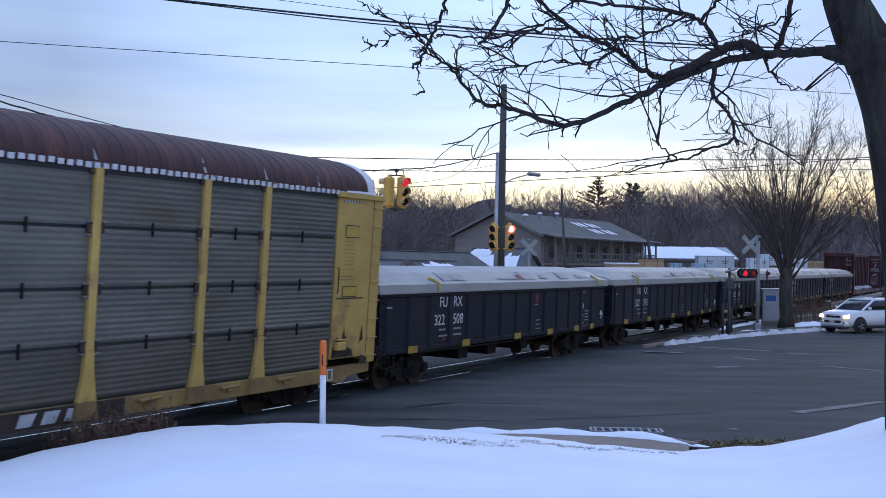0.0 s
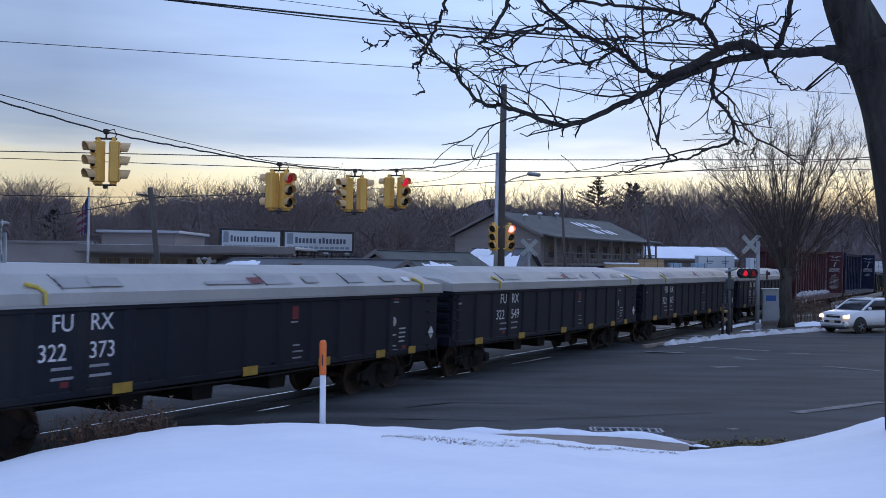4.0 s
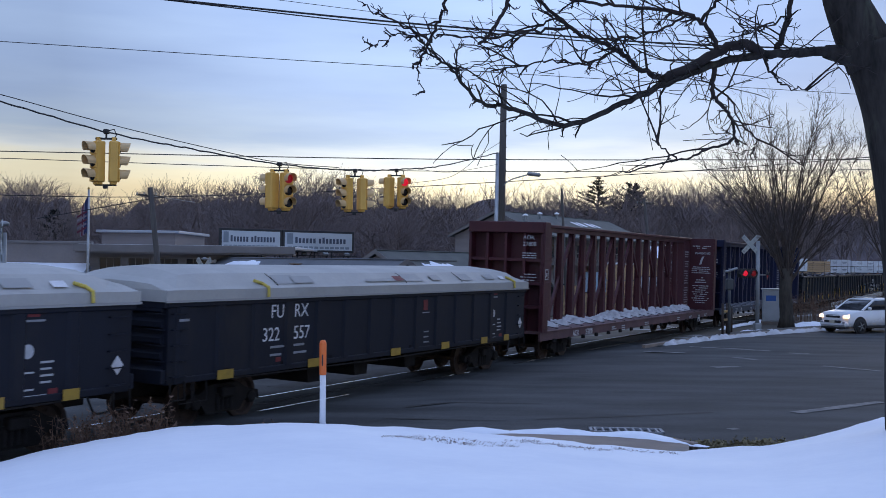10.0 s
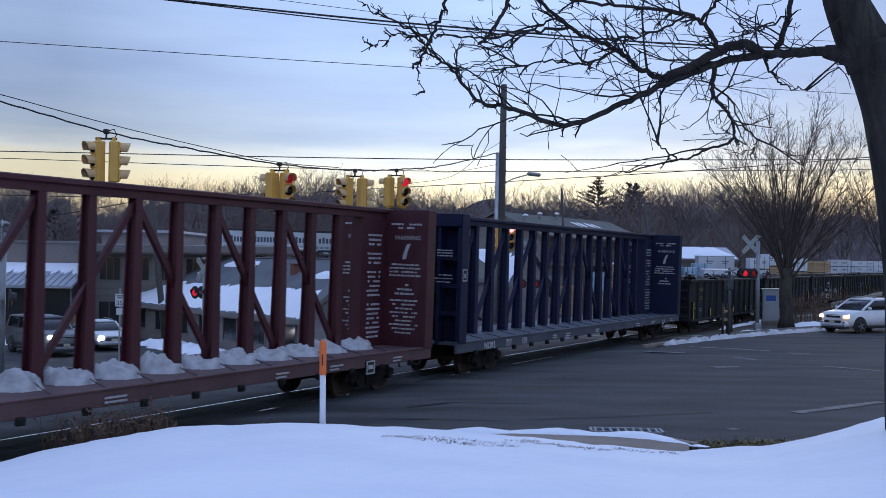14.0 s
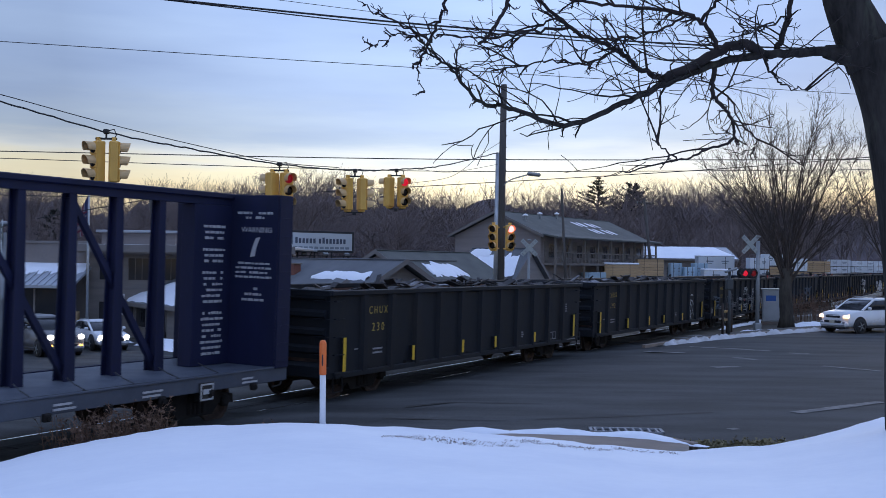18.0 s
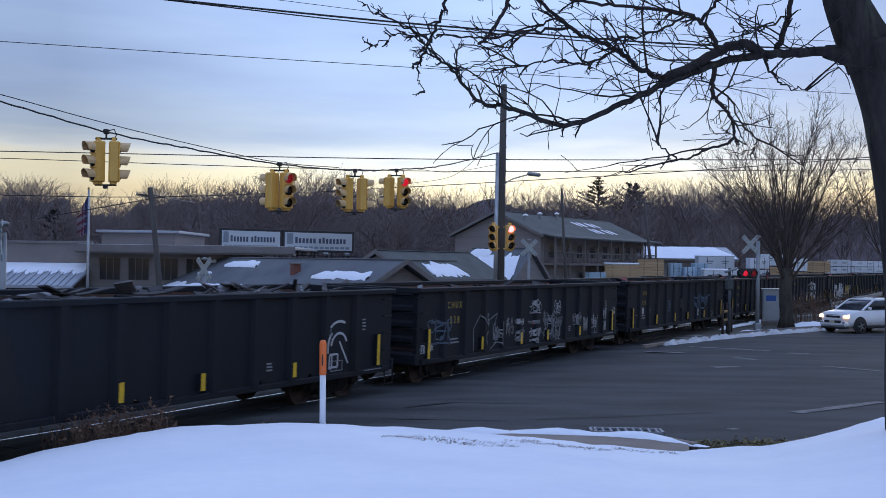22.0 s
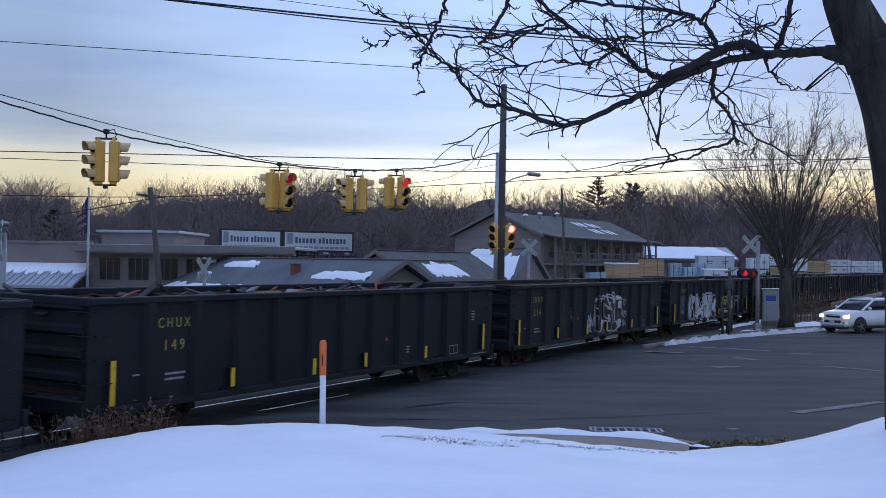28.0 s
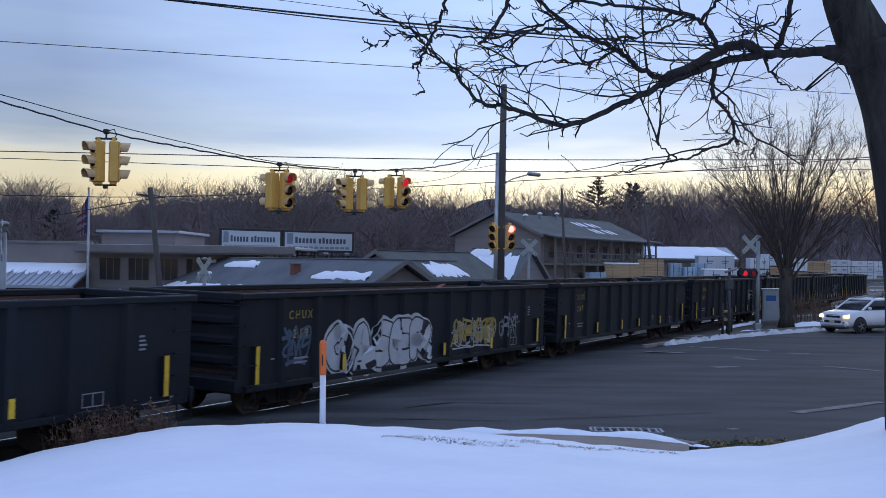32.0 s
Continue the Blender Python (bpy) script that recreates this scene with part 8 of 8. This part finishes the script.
roof_snow(t, -0.2, 1.6, 2.1, 2.9, 6.0, 1.9, 4.25, 24, 0.3)


def store_front():
    """Flat-roofed store with a set-back upper storey, deep snowy awning and a glazed porch."""
    y = 66.0
    x0, x1, xm = -45.0, -13.0, -21.4
    t = thing("store", "long flat-roofed store with a snowy ribbed awning over a glazed porch", "building", m=pose(0, y, 0))
    part("main_wall", Geo().box(xm, x1, 0, 0.25, -1.7, 3.95), "siding_dark", t)
    part("side_wall", Geo().box(x1 - 0.25, x1, 0.253, 14, -1.7, 3.95), "siding_dark", t)
    part("left_wall", Geo().box(x0, xm - 0.003, 0.4, 0.65, -1.7, 4.15), "stucco", t)
    part("parapet", Geo().box(x0, xm - 0.003, 0.3, 0.7, 4.15, 4.32, 0.03), "trim", t)
    part("flat_roof", Geo().box(xm - 0.6, x1 + 4.2, -1.2, 14, 3.955, 4.1, 0.02), "metal_roof", t)
    part("roof_snow", Geo().box(xm - 0.4, x1 + 4.0, -1.0, 13.8, 4.1, 4.16, 0.02), "dirty_snow", t, "thin snow on the flat roof")
    part("fascia", Geo().prism([(-1.23, 3.72), (-1.203, 4.14), (-1.26, 4.14), (-1.3, 3.72)], 0, xm - 0.6, x1 + 4.2), "trim", t)
    part("soffit", Geo().box(xm - 0.5, x1 + 4.1, -1.2, -0.003, 3.62, 3.72), "siding_dark", t)
    part("upper_storey", Geo().box(xm - 0.4, -17.1, 3.5, 12, 4.1, 4.95), "siding", t)
    part("upper_roof", Geo().box(xm - 0.7, -16.8, 3.2, 12.3, 4.95, 5.12, 0.03), "metal_roof", t)
    for k in range(4):
        window(t, xm + 0.6 + 1.75 * k, 0, 2.0, 1.25, 1.35, -1, 3, False)
        window(t, xm + 0.6 + 1.75 * k, 0, -0.6, 1.25, 1.3, -1, 2, False)
    part("string_course", Geo().box(xm, x1, -0.08, -0.002, 1.45, 1.6), "trim", t)
    a = part("awning", Geo().prism([(-3.4, 1.55), (0.39, 2.75), (0.39, 2.9), (-3.4, 1.7)], 0, x0, xm + 0.1), "metal_roof", t, "ribbed metal awning")
    g = Geo()
    for k in range(60):
        x = x0 + (xm - x0) * k / 60
        g.prism([(-3.42, 1.70), (0.38, 2.90), (0.38, 2.96), (-3.42, 1.76)], 0, x, x + 0.06)
    part("awning_ribs", g, "metal_roof", a)
    v, n = [], 120
    for i in range(n + 1):
        x = x0 + (xm - x0) * i / n
        lo = -1.3 + 0.7 * noise.noise((x * 0.25, 4, 0)) + 0.35 * math.sin(x * 9)
        for j in range(4):
            yy = lo + (0.36 - lo) * j / 3
            v.append((x, yy, 1.7 + (yy + 3.4) * 1.2 / 3.79 + (0.10 if j else 0.03)))
    part("awning_snow", Geo().add(v, [(i * 4 + j, i * 4 + j + 1, (i + 1) * 4 + j + 1, (i + 1) * 4 + j) for i in range(n) for j in range(3)]), "snow", a, "half-melted snow on the awning", True)
    part("porch_glass", Geo().box(x0, xm - 0.2, -2.6, -2.55, -1.3, 1.5), "pane", t, "dark glazed porch front")
    for k in range(12):
        x = x0 + (xm - 0.2 - x0) * k / 11
        part("mullion", Geo().box(x - 0.05, x + 0.05, -2.68, -2.603, -1.45, 1.55), "siding_dark", t)
    part("porch_base", Geo().box(x0, xm, -2.7, 0.39, -1.75, -1.3), "concrete", t)
    for k in range(9):
        x = x0 + 9 + 1.7 * k
        part("shelf_goods", Geo().box(x, x + rnd(0.5, 1.2), -2.2, -1.7, -0.6, rnd(-0.2, 0.5), 0.03), "lumber" if k % 3 else "wrap", t)
    return t


store_front()


def billboard():
    p, q = Vector((-14.8, 72, 4.06)), Vector((-6.39, 78, 4))
    d = (q - p)
    L = math.hypot(d.x, d.y)
    t = thing("rooftop_sign", "two long pale sign panels on a rooftop steel frame", "sign", m=pose(p.x, p.y, 0, 0, 0, math.degrees(math.atan2(d.y, d.x))))
    zb, zt = 3.92, 5.42
    half = L * 0.448
    for k, (a, b) in enumerate(((0, half - 0.015), (half + 0.015, L))):
        f = part("panel", Geo().box(a, b, 0, 0.14, zb, zt, 0.02), "black", t, "dark-framed sign panel")
        part("panel_face", Geo().box(a + 0.17, b - 0.17, -0.02, -0.002, zb + 0.15, zt - 0.15), "sign_face", f)
        w = b - a
        part("emblem", Geo().box(a + w * 0.06, a + w * 0.14, -0.03, -0.021, zb + 0.55, zt - 0.22), "sign_grey", f)
        # plain marks stand in for the owner's name
        x = a + w * 0.17
        for j in range(14):
            ww = w * 0.043
            if j == 6:
                x += w * 0.03
            part("name_mark", Geo().box(x, x + ww * 0.75, -0.03, -0.021, zb + 0.62, zb + 0.62 + (0.42 if j in (0, 7) else 0.34)), "sign_ink", f)
            x += ww * 1.15
        for j in range(12):
            xx = a + w * (0.07 + 0.073 * j)
            part("line_mark", Geo().box(xx, xx + w * 0.055, -0.03, -0.021, zb + 0.24, zb + 0.4), "sign_grey", f)
    for k in range(8):
        x = 0.4 + (L - 0.8) * k / 7
        part("support", Geo().beam((x, 0.1, 2.2), (x, 0.1, zb + 0.1), 0.08, 0.08).beam((x, 1.6, 2.4), (x, 0.15, zb + 0.6), 0.05, 0.05), "black", t)
    part("catwalk", Geo().box(0, L, -0.5, 0.05, zb - 0.28, zb - 0.22), "black", t)
    for k in range(6):
        x = 0.9 + (L - 1.8) * k / 5
        part("floodlight", Geo().obox(pose(x, -0.55, zb - 0.1, 30), 0.4, 0.2, 0.16, 0.03), "alu", t)


billboard()


def flag_pole():
    b, h = Vector((-20.03, 61.5, -0.69)), Vector((-20.07, 61.5, 7.18))
    z = land(b.x, b.y)
    t = thing("flag_pole", "tall white flag pole with a limp striped flag", "flag pole", m=pose(b.x, b.y, z))
    H = h.z - z
    part("pole", Geo().tube([(0, 0, -0.1), (h.x - b.x, 0, H)], [0.10, 0.06], 10), "galv", t, "", True)
    part("ball", Geo().lathe([(0.01, -0.09), (0.09, 0), (0.01, 0.09)], 10, pose(h.x - b.x, 0, H + 0.06)), "rack_yellow", t)
    for k in range(5):
        y = -0.08 - 0.02 * (k % 2)
        a = [(-0.06 - 0.075 * k, H - 0.35 - 0.16 * k), (-0.135 - 0.075 * k, H - 0.5 - 0.16 * k), (-0.17 - 0.075 * k, H - 2.4 - 0.07 * k), (-0.10 - 0.075 * k, H - 2.5 - 0.05 * k)]
        part("flag_fold", Geo().prism(a, 1, y, y + 0.05), "flag_blue" if k < 2 else ("flag_red" if k % 2 else "flag_white"), t, "hanging fold of the flag")
    for k in range(5):
        z1 = H - 1.2 - 0.22 * k
        part("flag_stripe", Geo().prism([(-0.10, z1), (-0.62, z1 - 0.3), (-0.62, z1 - 0.42), (-0.10, z1 - 0.11)], 1, -0.13, -0.115), "flag_white" if k % 2 else "flag_red", t)


flag_pole()

# ---------------------------------------------------------------- lumber yard


def bundle(x, y, z, w, d, h, mat, turn, straps=2, cap=False):
    """One strapped bundle of boards on bearers, its board rows showing at the faces."""
    t = thing("lumber_bundle", {"lumber": "strapped bundle of bare tan lumber in the yard", "wrap": "white-wrapped bundle of lumber in the yard", "wrap_blue": "pale blue wrapped bundle of lumber in the yard"}[mat], "lumber", "stacked lumber", m=pose(x, y, z, 0, 0, turn))
    if mat == "lumber":
        n = max(2, int(h / 0.28))
        for k in range(n):
            part("board_layer", Geo().box(-w / 2 + rnd(0, 0.05), w / 2 - rnd(0, 0.05), -d / 2, d / 2, 0.1 + (h - 0.1) * k / n, 0.1 + (h - 0.1) * (k + 1) / n - 0.025), "lumber", t)
    else:
        part("wrapped_block", Geo().box(-w / 2, w / 2, -d / 2, d / 2, 0.1, h, 0.03), mat, t)
        for u in (-0.28, 0.14):
            part("print_bar", Geo().box(w * u, w * (u + 0.2), -d / 2 - 0.006, -d / 2 - 0.002, h * 0.62, h * 0.72).box(w * (u + 0.02), w * (u + 0.16), -d / 2 - 0.006, -d / 2 - 0.002, h * 0.48, h * 0.54), "sign_grey", t)
    if cap:
        part("snow_cap", Geo().box(-w / 2 - 0.05, w / 2 + 0.05, -d / 2 - 0.05, d / 2 + 0.05, h + 0.01, h + 0.2, 0.08), "snow", t, "cap of snow")
    for k in range(straps):
        u = -w / 2 + w * (k + 0.5) / straps
        part("strap", Geo().box(u - 0.02, u + 0.02, -d / 2 - 0.01, d / 2 + 0.01, 0.09, h + 0.008), "black", t)
        part("bearer", Geo().box(u - 0.06, u + 0.06, -d / 2, d / 2, 0, 0.1), "timber", t)
    return t


def stack(cx, y, w, top, mats, d=1.6, turn=0):
    z = land(cx, y)
    n = len(mats)
    for k, m in enumerate(mats):
        h = (top - z) / n
        bundle(cx, y, z + h * k, w, d, h - 0.01, m, turn + rnd(-2, 2), 2 if w < 4 else 4, k == n - 1 and w in (3.3, 3.6))


for cx, y, w, top, mats in ((17.3, 106, 3.3, 3.35, ["lumber", "lumber", "lumber"]), (20.5, 108, 2.6, 3.95, ["lumber", "wrap", "lumber"]), (22.8, 107, 1.1, 3.6, ["wrap_blue"] * 3), (23.9, 106, 1.0, 3.2, ["wrap_blue"] * 3), (25.2, 107, 1.3, 3.6, ["wrap_blue", "wrap", "wrap_blue"]),
                            (27.2, 109, 3.6, 4.25, ["wrap", "wrap", "wrap", "wrap"]), (26.6, 104, 3.6, 2.9, ["wrap", "wrap", "wrap"]), (31.2, 108, 1.9, 4.2, ["wrap", "wrap_blue", "wrap", "wrap"]), (33.3, 110, 2.0, 4.6, ["wrap", "wrap", "lumber", "wrap"]),
                            (48.4, 148, 1.8, 4.5, ["lumber", "lumber", "wrap"]), (51.2, 149, 3.2, 4.2, ["lumber", "lumber", "lumber"]), (72.5, 200, 4.2, 4.8, ["wrap", "wrap", "wrap"]), (77.5, 201, 4.6, 4.6, ["wrap", "wrap", "wrap"]), (82.0, 202, 4.0, 4.6, ["wrap", "wrap", "wrap"]), (14.4, 104, 2.2, 2.6, ["lumber", "wrap_blue"])):
    stack(cx, y, w, top, mats)
t = gable_house("lumber_shed", "long open lumber shed with a snow-covered roof", (22.2, 124), 2, 11.0, 9, 4.1, 5.4, "siding_dark", "metal_roof", 0.5)
roof_snow(t, -0.4, 11.3, -0.45, 4.4, 9, 4.1, 5.4, 31, 0.06)
# black sheets on the closed wall stand for the shade inside open bays
for k in range(3):
    part("bay_opening", Geo().box(0.6 + 2.75 * k, 2.9 + 2.75 * k, -0.012, -0.004, -1.4, 3.2), "black", t)
# timber offcuts and parked yard truck shapes seen over the train
for cx, y, w, top, mats in ((11.6, 100, 2.4, 1.4, ["lumber"]), (33.0, 100, 2.6, 2.0, ["wrap", "lumber"])):
    stack(cx, y, w, top, mats)
ridge("snow_patch", [(-16, 60), (-11, 53), (-7, 47), (-2, 44)], 2.2, 0.35, "snow", "ploughed snow in front of the shop", 0.4, 41)
ridge("snow_patch", [(-30, 57), (-22, 59), (-17, 61)], 1.6, 0.3, "snow", "ploughed snow at the edge of the road", 0.4, 42)
ridge("snow_patch", [(8, 66), (14, 76), (20, 88), (27, 100)], 5.0, 0.3, "snow", "snow lying in the yard beside the railway", 0.3, 43)

# ---------------------------------------------------------------- woods and distance


def tree_lines(rg):
    """Branching of one far tree of height 1, round-crowned and twiggy, as tapering sticks: base, tip, radii."""
    out = []
    forks = (4, 3, 3, 3, 2)

    def grow(p, d, L, r, depth):
        q = p + d * L
        out.append((p, q, r, r * 0.7))
        if depth == len(forks):
            return
        for _ in range(forks[depth]):
            u = rg.uniform(0.55, 1.0)
            s = Vector((rg.gauss(0, 1), rg.gauss(0, 1), rg.gauss(0.25, 0.5))).normalized()
            grow(p + d * L * u, (d + s * rg.uniform(0.6, 1.1) + Vector((0, 0, 0.05))).normalized(), L * rg.uniform(0.6, 0.85), r * 0.62, depth + 1)
    grow(Vector((0, 0, -0.03)), Vector((rg.gauss(0, 0.06), rg.gauss(0, 0.06), 1)).normalized(), 0.30, 0.0125, 0)
    top = max(q.z for p, q, r, s in out)
    return [(p / top, q / top, r, s) for p, q, r, s in out]


def stick_mesh(lines):
    """Three-sided sticks as arrays."""
    P = np.array([[*p] for p, q, a, b in lines])
    Q = np.array([[*q] for p, q, a, b in lines])
    ra, rb = np.array([a for p, q, a, b in lines])[:, None], np.array([b for p, q, a, b in lines])[:, None]
    d = Q - P
    d /= np.linalg.norm(d, axis=1)[:, None]
    u = np.cross(d, [0.36, 0.48, 0.8])
    u /= np.linalg.norm(u, axis=1)[:, None] + 1e-9
    w = np.cross(d, u)
    V = []
    for k in range(3):
        a = 2 * math.pi * k / 3
        o = math.cos(a) * u + math.sin(a) * w
        V += [P + ra * o, Q + rb * o]
    V = np.stack(V, 1).reshape(-1, 3)
    base = np.arange(len(lines))[:, None, None] * 6
    F = (np.array([[0, 2, 3, 1], [2, 4, 5, 3], [4, 0, 1, 5]])[None] + base).reshape(-1, 4)
    return V, F


def crown_line(x, y):
    """Height of the highest crowns there: the skyline waves and dips in places."""
    b = x / y
    rise = 0.0728 + 0.003 * smooth01((b - 0.0) / 0.06) + 0.008 * noise.noise((b * 11, 1, 0)) + 0.006 * noise.noise((b * 37, 2, 0)) + (0.010 if -0.16 < b < -0.10 else 0) - (0.012 if abs(b + 0.31) < 0.03 else 0) - 0.004 * smooth01((b - 0.27) / 0.08)
    return 3.4 + y * rise


def woods():
    rg = random.Random(77)
    kinds = [stick_mesh(tree_lines(rg)) for _ in range(9)]
    V, F, k = [], [], 0
    for i in range(560):
        y = rg.uniform(150, 240) if i < 490 else rg.uniform(136, 150)
        x = y * rg.uniform(-0.60, 0.60)
        if off_track(x, y) < 14:
            continue
        h = (crown_line(x, y) - land(x, y)) * rg.choice((0.66, 0.76, 0.86, 0.95, 1.02, 1.06)) * rg.uniform(0.95, 1.04) * (0.78 if y < 150 else 1)
        v, f = kinds[i % 9]
        a, wide = rg.uniform(0, 6.28), rg.uniform(0.8, 1.1)
        m = np.array([[math.cos(a), -math.sin(a), 0], [math.sin(a), math.cos(a), 0], [0, 0, 1]])
        V.append((v * [wide, wide, 1]) @ m.T * h + [x, y, land(x, y) - 0.4])
        F.append(f + k)
        k += len(v)
    V, F = np.concatenate(V), np.concatenate(F)
    me = bpy.data.meshes.new("far_woods")
    me.from_pydata(V.tolist(), [], F.tolist())
    me.materials.append(M["wood_far"])
    tagged(part("far_woods", me, "wood_far"), "bare grey-brown woods along the skyline", "woods", kind="stuff")

    def hill(u, v):
        x = u
        y = 246 + 10 * math.sin(u * 0.02) + 30 * v
        top = crown_line(x, 268) - 6.0 + 1.6 * noise.noise((u * 0.12, 2, 0)) + 0.8 * noise.noise((u * 0.5, 3, 0)) + 0.9 * noise.noise((u * 1.9, 4, 0))
        return x, y, -2 + (top + 2) * v ** 0.45
    tagged(part("wooded_ridge", Geo().sheet(hill, [-260 + 0.6 * k for k in range(868)], [k / 8 for k in range(9)]), "wood_mass"), "dark wooded ridge behind the bare trees", "woods", kind="structure")


woods()


def conifer(x, y, h, w, label, seed, blunt=0.0):
    """Ragged spruce: tiers of single boughs that end in upswept needle tufts, with gaps between them."""
    t = thing("conifer", label, "tree", m=pose(x, y, land(x, y)))
    rg = random.Random(seed)
    part("trunk", Geo().tube([(0, 0, -0.3), (0, 0, h * (1 - 0.5 * blunt / h))], [0.3, 0.05], 6), "bark", t)
    g = Geo()
    z, k = h - 0.25 - blunt, 0
    while z > h * 0.4:
        reach = min(w, 0.30 + blunt * 0.75 + 0.78 * (h - blunt - z)) * rg.uniform(0.8, 1.1)
        for b in range(5 + k % 3):
            a = 2.399 * b + 1.3 * k + rg.uniform(-0.3, 0.3)
            R = reach * rg.choice((0.6, 0.85, 1.0, 1.15))
            d = Vector((math.cos(a), math.sin(a), rg.uniform(0.1, 0.5) + 0.35 * blunt))
            g.beam((0, 0, z), tuple(Vector((0, 0, z)) + d * R), 0.06, 0.06)
            for j in range(int(6 + R * 9)):
                c = Vector((0, 0, z)) + d * R * rg.uniform(0.25, 1.0) + Vector((rg.gauss(0, 0.12), rg.gauss(0, 0.12), rg.gauss(0, 0.07)))
                for _ in range(2):
                    q = Vector((rg.gauss(d.x, 0.5), rg.gauss(d.y, 0.5), rg.gauss(0.45, 0.35))).normalized() * rg.uniform(0.3, 0.6)
                    s = Vector((-q.y, q.x, 0.1)).normalized() * 0.10
                    g.add([c - s, c + s, c + q], [(0, 1, 2)])
        z -= rg.uniform(0.5, 0.75)
        k += 1
    part("crown", g, "conifer", t, "dark needled boughs")


conifer(28.4, 200, 18.6, 4.4, "dark spruce standing above the bare woods", 1)
conifer(35.0, 200, 18.0, 4.2, "blunt-topped dark spruce among the bare woods", 2, 0.8)
conifer(-70, 170, 9.5, 3.2, "small dark evergreen before the woods", 3)
conifer(-60, 168, 11.5, 3.6, "dark evergreen before the woods", 5)
conifer(-38, 160, 7.5, 3.0, "small dark evergreen before the woods", 4)


# ---------------------------------------------------------------- what moves
def motions():
    for t, s, rock in TRAIN:
        walk(t, [(k, on_track(s - SPEED * k, rock)) for k in (0.0, 8.0, 16.0, 24.0, 32.0)])
    step, turn = 1 / 15, SPEED / 0.462
    for k, (ob, a) in enumerate(AXLES):
        walk(ob, [(i * step, pose(a, 0, 0.462, 0, -math.degrees(turn * i * step))) for i in range(481)])


motions()
